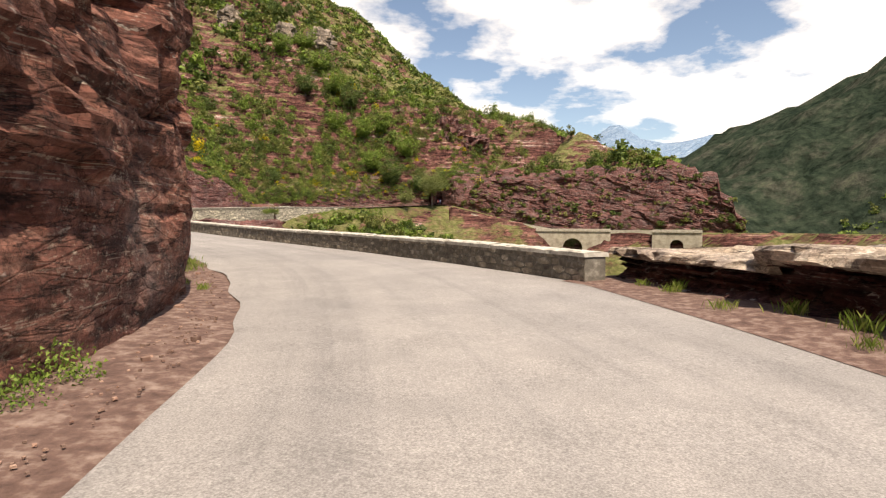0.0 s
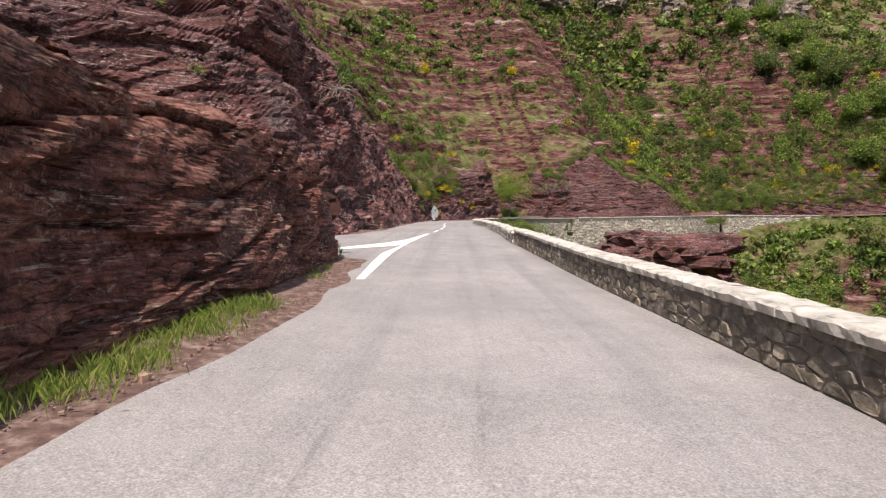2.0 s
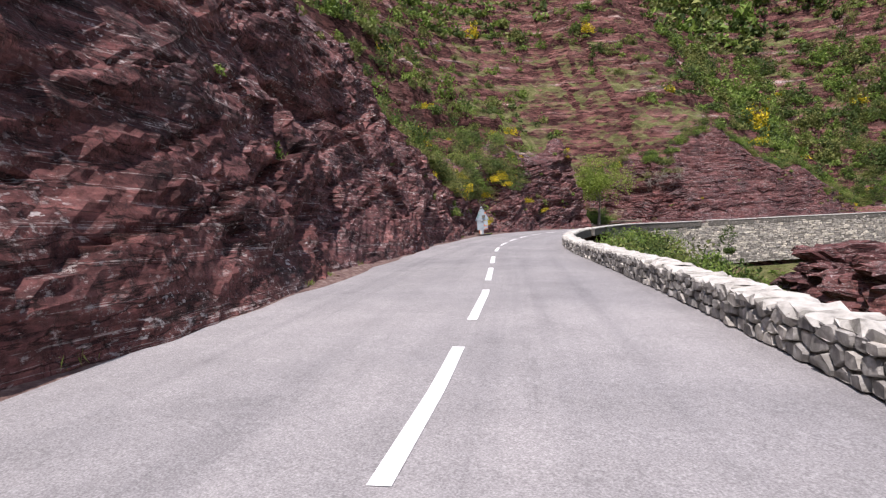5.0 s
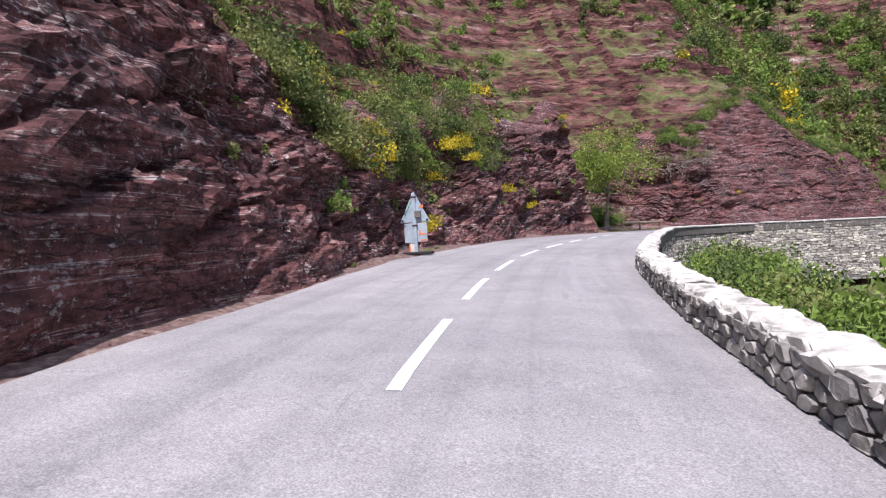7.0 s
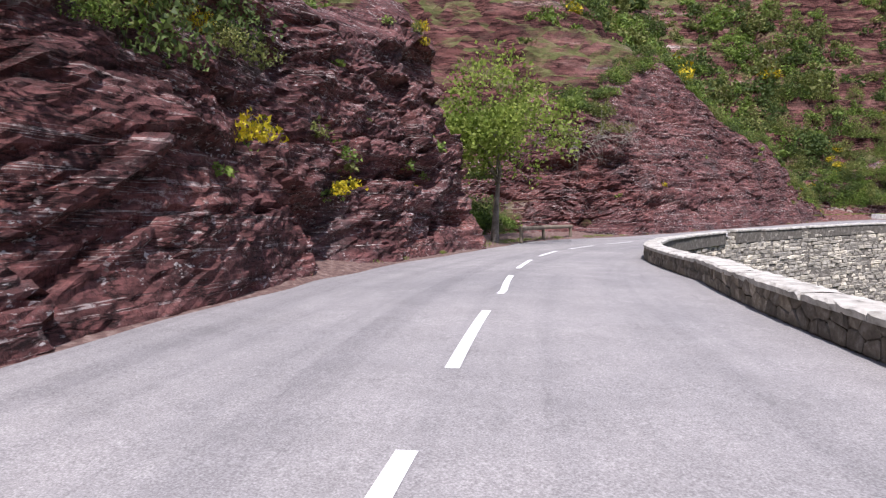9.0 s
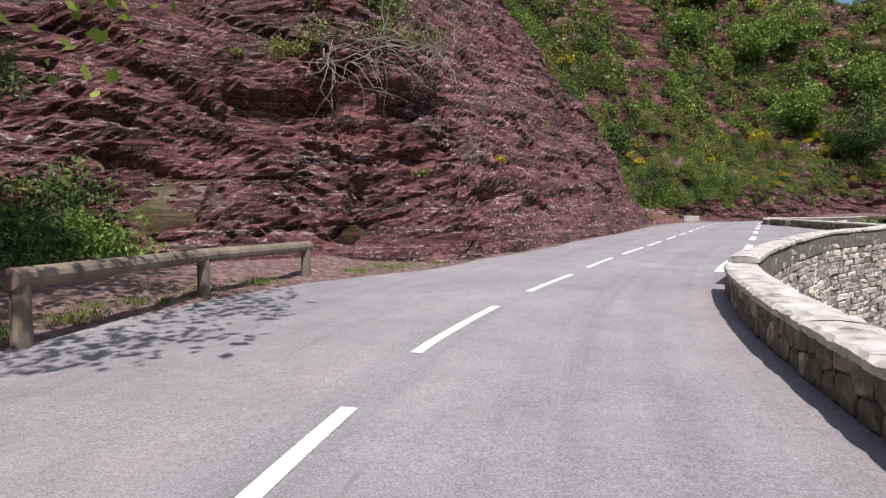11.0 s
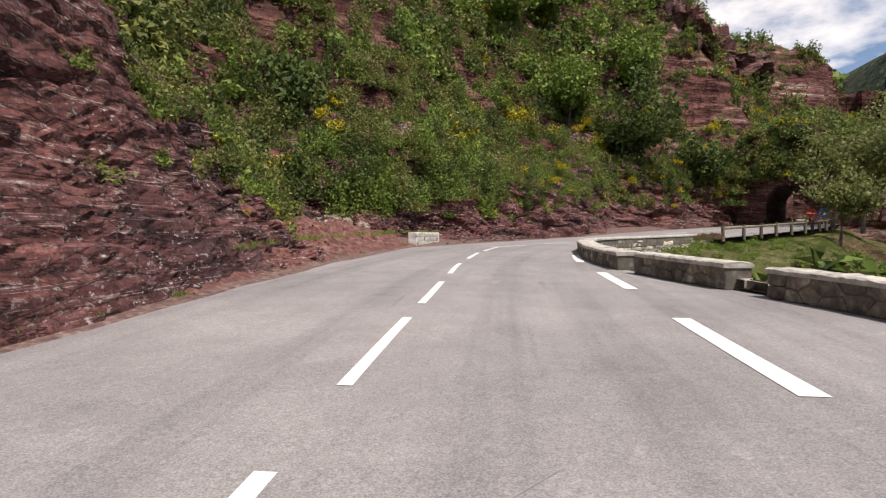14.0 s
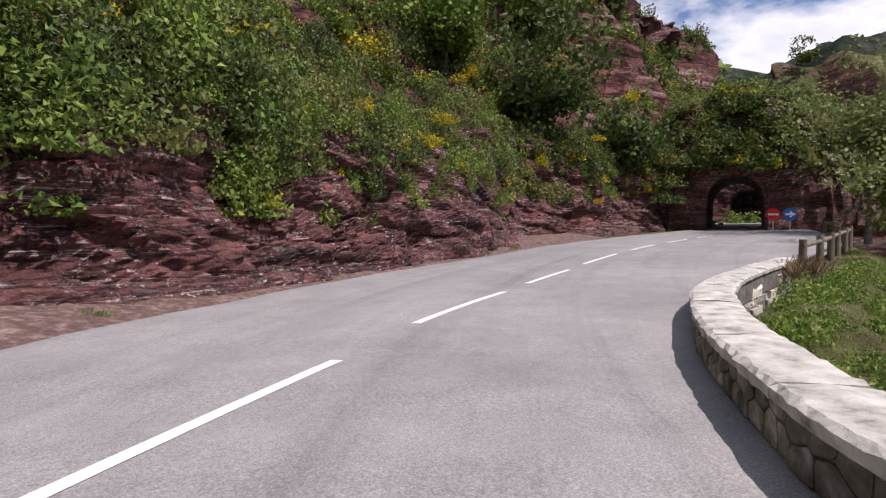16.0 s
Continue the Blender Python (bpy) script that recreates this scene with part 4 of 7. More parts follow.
def rock_displace(p, n, amount=1.0):
    """Bedded, jointed and chipped relief of a steep rock face with some hollows."""
    w = p + 0.1 * np.stack([vnoise(p * 0.8), vnoise(p * 0.8 + 31), vnoise(p * 0.8 + 67)], 1)
    w = np.stack([w[:, 0], w[:, 1], w[:, 2] + 0.20 * w[:, 0] - 0.12 * w[:, 1]], 1)
    wide = 0.62 * fbm(p * 0.2 + 3, 3) + 0.26 * facets(w, (3.0, 3.0, 1.3)) + 0.58 * blocks(p, 0.95, 2.6, 1)
    fine = 0.30 * blocks(w, 0.34, 1.1, 2) + 0.13 * blocks(w, 0.15, 0.45, 3) + 0.08 * facets(w + 4, (0.5, 0.5, 0.22))
    calm = np.interp(p[:, 1], [38, 44, 63, 68, 112, 117, 140, 146], [1, 0.7, 0.7, 1, 1, 0.42, 0.42, 1])
    rough = np.clip(0.75 + 0.5 * vnoise(p * 0.16 + 21), 0.35, 1.2)
    c = wide * np.clip(calm + 0.1, 0, 1) + fine * np.clip(calm + 0.15, 0, 1) * rough
    c = c - 1.6 * calm * np.clip(vnoise(p * np.array((0.34, 0.34, 0.8)) + 11) - 0.40, 0, 0.45)
    return n * (amount * c)[:, None]


u_tun = fu[np.argmin(np.hypot(foot[:, 0] + 4.5, foot[:, 1] - 180.4))]
fus = np.arange(fu_y(14), u_tun, 0.15)
fx = np.stack([np.interp(fus, fu, foot[:, k]) for k in range(2)], 1)
fz0 = np.interp(fus, fu, foot_z)
tt = np.stack([np.interp(fus, fu, ft[:, k]) for k in range(2)], 1)
tt /= np.linalg.norm(tt, axis=1)[:, None]
hn = np.stack([-tt[:, 1], tt[:, 0]], 1)
gi, gd = nearest(drive, dt_, fx)
gap = gd - np.interp(ds[gi], LEFT2[:, 0], LEFT2[:, 1])
move = np.clip(gap - 0.35, 0, np.where(fx[:, 1] > 150, 3.6, 1.9)) * np.interp(fx[:, 1], [29, 33, 64, 66.5, 72.5, 75, 95, 97.5, 107.5, 110.5, 143, 146, 155, 157, 172, 175], [0, 1, 1, 0.1, 0.1, 1, 1, 0, 0, 1, 1, 0, 0, 1, 1, 0])
move = np.convolve(np.pad(move, 16, mode="edge"), np.ones(33) / 33, mode="valid")
fx = fx - hn * move[:, None]
NV = 120
fh, fl = along(fus, 1) + 1.6, along(fus, 2)
vv = np.linspace(0, 1, NV)
hh = fh[:, None] * vv[None]
back_ = hh * fl[:, None] + np.clip(vv - 0.86, 0, 1)[None] * 18 * 0.35 - 0.35
P = np.empty((len(fus), NV, 3))
P[:, :, 0] = fx[:, None, 0] + hn[:, None, 0] * back_
P[:, :, 1] = fx[:, None, 1] + hn[:, None, 1] * back_
P[:, :, 2] = fz0[:, None] - 0.4 + hh
Pf = P.reshape(-1, 3)
nrm = np.repeat(np.c_[-hn, 0.35 + 0 * hn[:, 0]], NV, axis=0)
fade = np.repeat(np.ones(len(fus)), NV) * np.tile(np.clip(vv * 6, 0.35, 1) * np.clip((1 - vv) * 5, 0.2, 1), len(fus))
Pf = Pf + rock_displace(Pf, nrm) * fade[:, None]
cliff = tagged(new("rock_face", mesh_of("rock_face", Pf, grid_faces(len(fus), NV), ROCK)), "dark red layered rock face beside the road", "cliff", kind="structure")

# rock along the far road past the tunnel
fu2 = np.arange(u_tun + 9, fu[np.argmin(np.hypot(foot[:, 0] - 79, foot[:, 1] - 147.5))], 0.45)
f2 = np.stack([np.interp(fu2, fu, foot[:, k]) for k in range(2)], 1)
t2_ = np.stack([np.interp(fu2, fu, ft[:, k]) for k in range(2)], 1)
t2_ /= np.linalg.norm(t2_, axis=1)[:, None]
h2_ = np.stack([-t2_[:, 1], t2_[:, 0]], 1)
N2 = 70
v2 = np.linspace(0, 1, N2)
left_ = fu2[-1] - fu2
taper = np.interp(left_, [0, 2.5, 3, 6, 6.5, 11, 12, 24], [0.22, 0.32, 0.5, 0.55, 0.78, 0.84, 0.97, 1.0])
hh2 = ((along(fu2, 1) + 1.2) * taper)[:, None] * v2[None]
bk2 = hh2 * along(fu2, 2)[:, None] + np.clip(v2 - 0.86, 0, 1)[None] * 8 - 0.5
P2 = np.stack([f2[:, None, 0] + h2_[:, None, 0] * bk2, f2[:, None, 1] + h2_[:, None, 1] * bk2, np.interp(fu2, fu, foot_z)[:, None] - 0.6 + hh2], -1).reshape(-1, 3)
P2 = P2 + 3.0 * rock_displace(P2 * 0.42 + 50, np.repeat(np.c_[-h2_, 0.3 + 0 * h2_[:, 0]], N2, axis=0)) * np.tile(np.clip(v2 * 6, 0.35, 1) * np.clip((1 - v2) * 5, 0.2, 1), len(fu2))[:, None]
tagged(new("rock_face", mesh_of("rock_face", P2, grid_faces(len(fu2), N2), ROCK)), "dark red rock bands above the far road", "cliff", kind="structure")

# the big rock between the two lanes
isl_s = np.array([-14, -6, 0, 4, 7, 10, 14, 18, 22, 26, 30, 33])
isl_off = np.array([2.6, 2.2, 1.7, 0.95, 0.75, 0.75, 0.85, 0.95, 0.9, 0.95, 0.9, 0.75])
inner = station(isl_s, np.interp(isl_s, LEFT[:, 0], LEFT[:, 1]) + isl_off)[:, :2]
tip = np.array([(-18.75, 28.15)])
outer = np.array([(-20.2, 27.0), (-20.6, 22), (-20.8, 14), (-20.8, 6), (-20.6, -4), (-20.0, -14)])
loop_, _ = spline(np.vstack([inner, tip, outer]), 0.14)
cent_y = np.clip(loop_[:, 1], -12, 22)
cent = np.stack([np.interp(cent_y, [-14, 0, 10, 16, 22, 26], [-9, -9, -11, -13.5, -17, -18.4]), cent_y], 1)
top_h = np.interp(loop_[:, 1], [-14, 4, 9.5, 12.2, 13.4, 14.6, 20, 24, 28.5], [11, 10.5, 9.6, 8.8, 7.0, 3.9, 2.9, 2.7, 2.6])
back_rise = np.interp(loop_[:, 1], [10, 14, 16, 22, 28], [0.5, 0.8, 1.2, 1.0, 0.4])
NI = 130
iv = np.linspace(0, 1, NI)
prof_h = np.minimum(iv / 0.72, 1.0)
lean_in = np.interp(loop_[:, 1], [6, 8.5, 10, 12.6, 14.6, 22, 26.5], [0.06, 0.03, -0.02, -0.02, 0.22, 0.24, 0.08])[:, None]
prof_in = np.where(iv[None] < 0.72, iv[None] * lean_in, 0.72 * lean_in + (iv[None] - 0.72) / 0.28 * (0.97 - 0.72 * lean_in))
Pi = np.empty((len(loop_), NI, 3))
for k in range(2):
    Pi[:, :, k] = loop_[:, None, k] + (cent[:, None, k] - loop_[:, None, k]) * prof_in
base_z = road_z(loop_)
Pi[:, :, 2] = base_z[:, None] - 0.2 + top_h[:, None] * prof_h[None] + (np.clip(iv - 0.72, 0, 1) / 0.28)[None] * back_rise[:, None]
lt2 = tangents(loop_)
ln2 = np.stack([lt2[:, 1], -lt2[:, 0]], 1)
ni = np.repeat(np.c_[ln2, 0 * ln2[:, 0]], NI, axis=0)
ni[:, 2] = np.tile(np.where(iv > 0.72, 0.8, 0.1), len(loop_))
Pi = Pi.reshape(-1, 3)
amt = np.repeat(np.interp(loop_[:, 1], [-10, 12, 20, 28], [1.0, 1.0, 0.8, 0.5]), NI) * np.tile(np.clip(iv * 5, 0.25, 1), len(loop_))
Pi = Pi + rock_displace(Pi, ni) * amt[:, None]
tagged(new("rock_outcrop", mesh_of("rock_outcrop", Pi, grid_faces(len(loop_), NI)[:, ::-1], ROCK_NEAR)), "tall red rock outcrop between two road lanes", "rock", kind="structure")


# ---- stone walls ----
def stone_shape(seed, bulge=0.10):
    """A rough unit stone: x along the wall, y into it, z up, front at y = 0."""
    rng = np.random.RandomState(seed)
    v = np.array([(x, y, z) for y in (0, 1) for z in (-0.5, 0.5) for x in (-0.5, 0.5)], dtype=float)
    v[:4] += rng.uniform(-0.16, 0.16, (4, 3)) * (1, 0.5, 1)
    ring = np.array([(-0.30, -bulge, -0.28), (0.30, -bulge, -0.28), (-0.30, -bulge, 0.28), (0.30, -bulge, 0.28)]) + rng.uniform(-0.13, 0.13, (4, 3))
    v = np.vstack([v, ring])
    f = [(8, 9, 11, 10), (0, 1, 9, 8), (1, 3, 11, 9), (3, 2, 10, 11), (2, 0, 8, 10), (0, 4, 5, 1), (1, 5, 7, 3), (3, 7, 6, 2), (2, 6, 4, 0)]
    return v, np.array(f)


STONES = [stone_shape(k) for k in range(24)]
PEBBLES = [(v_ - (0, 0.4, 0), np.vstack([f_, [[4, 6, 7, 5]]])) for v_, f_ in STONES]


def clip_cell(poly, a, b_):
    """The part of a convex polygon that is nearer to a than to b_."""
    m, d = (a + b_) / 2, b_ - a
    side = (poly - m) @ d
    out = []
    for k in range(len(poly)):
        j = (k + 1) % len(poly)
        if side[k] <= 0:
            out.append(poly[k])
        if (side[k] < 0) != (side[j] < 0):
            f = side[k] / (side[k] - side[j])
            out.append(poly[k] + (poly[j] - poly[k]) * f)
    return np.array(out) if len(out) > 2 else poly


def rubble_cells(length, tall, cell_l, cell_h, rng, loose=0.38):
    """Irregular stone outlines (along, up) that fill a strip."""
    nr, nc = max(2, int(round(tall / cell_h))), int(length / cell_l)
    cl, ch = length / nc, tall / nr
    site = np.array([[(c + 0.5 + 0.25 * (-1) ** r + rng.uniform(-loose, loose), r + 0.5 + rng.uniform(-loose, loose) * 0.8) for c in range(nc)] for r in range(nr)])
    cells = []
    for r in range(nr):
        for c in range(nc):
            a = site[r, c]
            poly = np.array([(a[0] - 1.5, max(a[1] - 1.5, 0)), (a[0] + 1.5, max(a[1] - 1.5, 0)), (a[0] + 1.5, min(a[1] + 1.5, nr)), (a[0] - 1.5, min(a[1] + 1.5, nr))])
            for r2 in range(max(r - 2, 0), min(r + 3, nr)):
                for c2 in range(max(c - 2, 0), min(c + 3, nc)):
                    if (r2, c2) != (r, c):
                        poly = clip_cell(poly, a, site[r2, c2])
            poly[:, 0] = np.clip(poly[:, 0], 0, nc)
            cells.append(poly * (cl, ch))
    return cells


def lay_wall(label, s0, s1, height, off, thick=0.42, cap="slab", parts=(0, 0), seed=1, cell=(0.26, 0.14), lower=0.0, grey=False, proud=0.016, joint=0.008, bed=-0.012):
    """A stone parapet along the valley edge; off: extra offset to the valley side."""
    rng = np.random.RandomState(seed)
    edge = lambda s: -(np.interp(s, RIGHT[:, 0], RIGHT[:, 1]) + off)
    ss = np.arange(s0, s1 + 0.01, 0.4)
    lo_h, hi_h = height if isinstance(height, tuple) else (height, height)
    top_of = lambda s: np.interp(s, [s0, s1], [lo_h, hi_h])
    prof = [(bed, -0.15), (bed, 1.0), (-thick + 0.02, 1.0), (-thick + 0.02, -0.15)]
    rows_ = []
    for o, k in prof:
        p = station(ss, edge(ss) + o)
        p[:, 2] += np.where(k < 0, k - lower, top_of(ss) * k - 0.02)
        rows_.append(p)
    v = np.stack(rows_, 1).reshape(-1, 3)
    n4 = len(prof)
    f = grid_faces(len(ss), n4)
    ends = np.array([[0, 1, 2, 3], [n4 * (len(ss) - 1) + k for k in (3, 2, 1, 0)]])
    wall = tagged(new("parapet_wall", mesh_of("parapet_wall", v, np.vstack([f, ends]), MORTAR)), label, "stone wall", kind="structure")
    # stones of the road face
    big_v, big_f, count, at = [], [], 0, 0
    one, many = (STONE_GREY1, STONE_GREY) if grey else (STONE, STONE_ISLE)
    for poly in rubble_cells(s1 - s0, max(lo_h, hi_h), cell[0], cell[1], rng):
        c = poly.mean(0)
        size = np.maximum(np.ptp(poly, axis=0), 0.03)
        poly = c + (poly - c) * np.maximum(1 - joint * rng.uniform(0.6, 1.6) / size * 2, 0.5)
        nxt = np.roll(poly, -1, axis=0)
        poly = np.stack([poly * 0.88 + nxt * 0.12, poly * 0.12 + nxt * 0.88], 1).reshape(-1, 2)
        n = len(poly)
        out_ = proud * rng.uniform(0.3, 1.4)
        tilt = rng.uniform(-0.12, 0.12, 2)
        inner = c + (poly - c) * rng.uniform(0.80, 0.92)
        depth = np.r_[np.full(n, -0.08), np.full(n, out_ * 0.35), out_ + (inner - c) @ tilt + rng.uniform(-0.006, 0.006, n)]
        q = np.vstack([poly, poly, inner])
        s_w = s0 + q[:, 0]
        zz = q[:, 1] * top_of(s_w) / max(lo_h, hi_h)
        w = station(s_w, edge(s_w) + depth)
        w[:, 2] += zz
        k = np.arange(n)
        j = (k + 1) % n
        fc = [tuple(2 * n + k)] + [(a, b_, b_ + n, a + n) for a, b_ in zip(k, j)] + [(a + n, b_ + n, b_ + 2 * n, a + 2 * n) for a, b_ in zip(k, j)]
        if parts[0] <= s0 + c[0] < parts[1] and count < 295:
            me = bpy.data.meshes.new("stone")
            me.from_pydata(w.tolist(), [], [tuple(int(x) for x in fx_) for fx_ in fc])
            me.materials.append(one)
            part_mesh("stone", me, wall)
            count += 1
        else:
            big_v.append(w)
            big_f += [tuple(int(x) + at for x in fx_) for fx_ in fc]
            at += len(w)
    if big_v:
        me = bpy.data.meshes.new("stonework")
        me.from_pydata(np.vstack(big_v).tolist(), [], big_f)
        me.materials.append(many)
        st = part_mesh("stonework", me, wall)
        st["kind"] = "stuff"
    # capping
    if cap:
        s = s0 - 0.02
        slab = cap == "slab"
        over = 0.045 if slab else 0.03
        while s < s1 - 0.2:
            e = min(s + (rng.uniform(0.9, 1.7) if slab else rng.uniform(0.18, 0.46)), s1 + 0.02)
            q = np.linspace(s, e - 0.008, max(4, int((e - s) / 0.09)))
            nq = len(q)
            th = rng.uniform(0.055, 0.075) if slab else rng.uniform(0.05, 0.10)
            shift = rng.uniform(-0.012, 0.012) if slab else rng.uniform(-0.03, 0.03)
            ends_ = np.ones(nq)
            ends_[[0, -1]] = 0.86 if slab else 0.6
            cols = []
            for ci, (o, up_) in enumerate(((over - 0.01, -0.03), (over, th * 0.6), (over - 0.045, th), (-thick / 2, th + 0.008), (-thick - over + 0.06, th - 0.004), (-thick - over + 0.02, th * 0.5), (-thick - over + 0.02, -0.03))):
                amp_ = 0.007 if slab else 0.02
                p = station(q, edge(q) + o + shift + rng.normal(0, amp_, nq))
                p[:, 2] += top_of(q) - 0.02 + (up_ * (ends_ if 0 < ci < 6 else 1)) + rng.normal(0, amp_ * 0.8, nq) * (0 < ci < 6)
                cols.append(p)
            v = np.stack(cols, 1).reshape(-1, 3)
            last = 7 * (nq - 1)
            caps_ = np.array([[0, 1, 5, 6], [1, 2, 4, 5], [2, 3, 4, 4], [last + 6, last + 5, last + 1, last], [last + 5, last + 4, last + 2, last + 1]])
            me = mesh_of("cap_stone", v, np.vstack([grid_faces(nq, 7), caps_[[0, 1, 3, 4]]]), CAP)
            part_mesh("cap_stone", me, wall)
            s = e
    return wall


lay_wall("low dark stone parapet with a pale capping", 8.7, 41.2, 0.50, 0.0, seed=3, cap="slab", cell=(0.24, 0.125), proud=0.010, joint=0.014, bed=-0.001)
lay_wall("low rubble stone parapet with a whitish rough top", 41.25, 89.2, (0.40, 0.33), 0.0, seed=4, cap="rubble", parts=(71, 84), cell=(0.19, 0.125), grey=True, proud=0.045, joint=0.010)
lay_wall("low stone parapet with a flat pale slab top", 89.9, 124.2, (0.34, 0.42), 0.05, seed=5, cap="slab", cell=(0.27, 0.19))
lay_wall("short piece of stone parapet with a thick slab top", 124.95, 127.4, 0.46, 0.02, seed=6, cap="slab", cell=(0.3, 0.2))
lay_wall("short piece of stone parapet with slab top", 127.75, 131.6, 0.42, 0.0, seed=9, cap="slab")
lay_wall("stone wall curving round the lay-by", 132.0, 156.75, 0.42, 0.0, seed=7, cap="slab", cell=(0.34, 0.2))
lay_wall("short piece of stone wall at the end of the lay-by", 157.6, 160.4, 0.42, 0.0, seed=10, cap="slab", cell=(0.34, 0.2))
lay_wall("stone parapet with a broad pale slab top", 161.2, 187.5, (0.38, 0.28), 0.0, seed=8, cap="slab", parts=(165, 180), thick=0.5, cell=(0.26, 0.17))


def retaining(label, s0, s1, depth, off, seed):
    """Coursed masonry below the road on the valley side, with real stones."""
    rng = np.random.RandomState(seed)
    edge = lambda s: -(np.interp(s, RIGHT[:, 0], RIGHT[:, 1]) + off)
    ss = np.arange(s0, s1, 0.4)
    a, b_ = station(ss, edge(ss) + 0.1, 0.2), station(ss, edge(ss) - 0.25, -depth)
    wall = tagged(new("retaining_wall", mesh_of("retaining_wall", np.stack([a, b_], 1).reshape(-1, 3), grid_faces(len(ss), 2), MORTAR)), label, "stone wall", kind="structure")
    bv, bf = [], []
    z = 0.2
    while z > -depth:
        ch = rng.uniform(0.15, 0.24)
        s = s0 + rng.uniform(0, 0.3)
        while s < s1 - 0.6:
            ln_ = rng.uniform(0.3, 0.75)
            lean = 0.1 - 0.35 * (0.42 - z) / (depth + 0.42)
            c = station([s + ln_ / 2], edge(s + ln_ / 2) + lean)[0]
            p, q = station([s], edge(s))[0], station([s + ln_], edge(s + ln_))[0]
            d = (q - p) / np.linalg.norm(q - p)
            side = np.array([-d[1], d[0], 0.0])
            m3 = np.array([-d * ln_ * 0.94, side * 0.2, np.array([0, 0, 1.0]) * ch * 0.9]).T
            k = rng.randint(len(STONES))
            bf.append(STONES[k][1] + 12 * len(bv))
            bv.append(STONES[k][0] @ m3.T + c + np.array([0, 0, z - ch / 2]) - side * rng.uniform(-0.03, 0.05))
            s += ln_
        z -= ch
    st = part_mesh("stonework", mesh_of("stonework", np.vstack(bv), np.vstack(bf), MASONRY), wall)
    st["kind"] = "stuff"
    return wall


retaining("pale coursed stone retaining wall below the road", 97.0, 160.3, 4.4, 0.42, 11)
retaining("coursed stone retaining wall with a small arched drain", 161.2, 187.0, 3.0, 0.5, 12)
retaining("stone retaining wall under the lower road", 12.0, 60.0, 1.6, 0.42, 13)


# ---- tunnel ----
def tunnel_mass(name, label, a0, a1, half, rise, big_r, seed, side=0.0):
    """A rock mass with an arched bore from a0 to a1 along the tunnel."""
    d = np.array((TUNNEL_DIR.x, TUNNEL_DIR.y, 0.0))
    w = np.array((-d[1], d[0], 0.0))
    base = np.array((TUNNEL.x, TUNNEL.y, 5.5 + 0.05 * max(a0, 0) * 0.6)) + w * side
    th = np.linspace(0, math.pi, 40)
    legs = np.linspace(0, 1, 8, endpoint=False)
    arch = np.vstack([np.c_[np.full(8, half), legs * rise], np.c_[half * np.cos(th), rise + half * np.sin(th)], np.c_[np.full(8, -half), rise * (1 - legs - 1 / 8)]])
    n = len(arch)
    ray = arch - np.array((0.0, 1.0))
    ray /= np.linalg.norm(ray, axis=1)[:, None]
    ray = ray * np.array((1.05, 1.0))
    rows_ = [np.c_[np.full(n, a1), arch], np.c_[np.full(n, (a0 * 2 + a1) / 3), arch], np.c_[np.full(n, a0 + 0.3), arch]]
    for k in np.linspace(0.0, 1, 22):
        out = arch + ray * (0.25 + k * big_r)[..., None] if np.ndim(k) else arch + ray * (0.25 + k * big_r)
        out[:, 1] = np.maximum(out[:, 1], -0.3)
        rows_.append(np.c_[np.full(n, a0 + 0.9 * k ** 2 * 2), out])
    for k in np.linspace(0.08, 1, 16):
        out = arch + ray * (0.25 + big_r + 2.6 * k)
        out[:, 1] = np.maximum(out[:, 1], -0.3)
        rows_.append(np.c_[np.full(n, a0 + 1.8 + (a1 - a0 + 1.0) * k), out])
    q = np.array(rows_)
    p = base + q[..., :1] * d + q[..., 1:2] * w + q[..., 2:3] * np.array((0, 0, 1.0))
    p = p.reshape(-1, 3)
    k = np.repeat(np.r_[0.05, 0.12, 0.15, np.linspace(0.2, 1, 22), np.ones(16)], n)
    nn = np.repeat(np.r_[np.zeros(3), np.ones(22), np.ones(16) * 0.4], n)
    p = p + rock_displace(p, 1.3 * -d[None] * nn[:, None] + np.array((0, 0, 1.0)) * (1 - nn)[:, None] * 0.6) * k[:, None]
    tagged(new(name, mesh_of(name, p, grid_faces(len(q), n)[:, ::-1], ROCK)), label, "tunnel", kind="structure")
    return p.reshape(len(q), n, 3)


mound = tunnel_mass("tunnel_portal", "dark arched road tunnel cut through red rock", -0.6, 9.0, 1.9, 2.2, 6.0, 1)
tunnel_mass("tunnel_portal", "second arched tunnel mouth beyond the first", 20.5, 32.0, 1.7, 2.0, 7.0, 2, -0.95)
tr_a = np.array([-2.5, -0.5, 0.5, 10, 20, 32, 40, 62.0])
tr_c = np.array((TUNNEL.x, TUNNEL.y, 5.5 - 0.02)) + tr_a[:, None] * np.array((TUNNEL_DIR.x, TUNNEL_DIR.y, 0.0)) + np.c_[0 * tr_a, 0 * tr_a, 0.05 * np.clip(tr_a, 0, 40)]
tr_w = np.array((-TUNNEL_DIR.y, TUNNEL_DIR.x, 0.0))
v = np.stack([tr_c + tr_w * 2.6, tr_c - tr_w * 3.2], 1).reshape(-1, 3)
tagged(new("tunnel_road", mesh_of("tunnel_road", v, grid_faces(len(tr_a), 2)[:, ::-1], ASPHALT)), "grey asphalt running through the tunnel", "road", kind="structure")


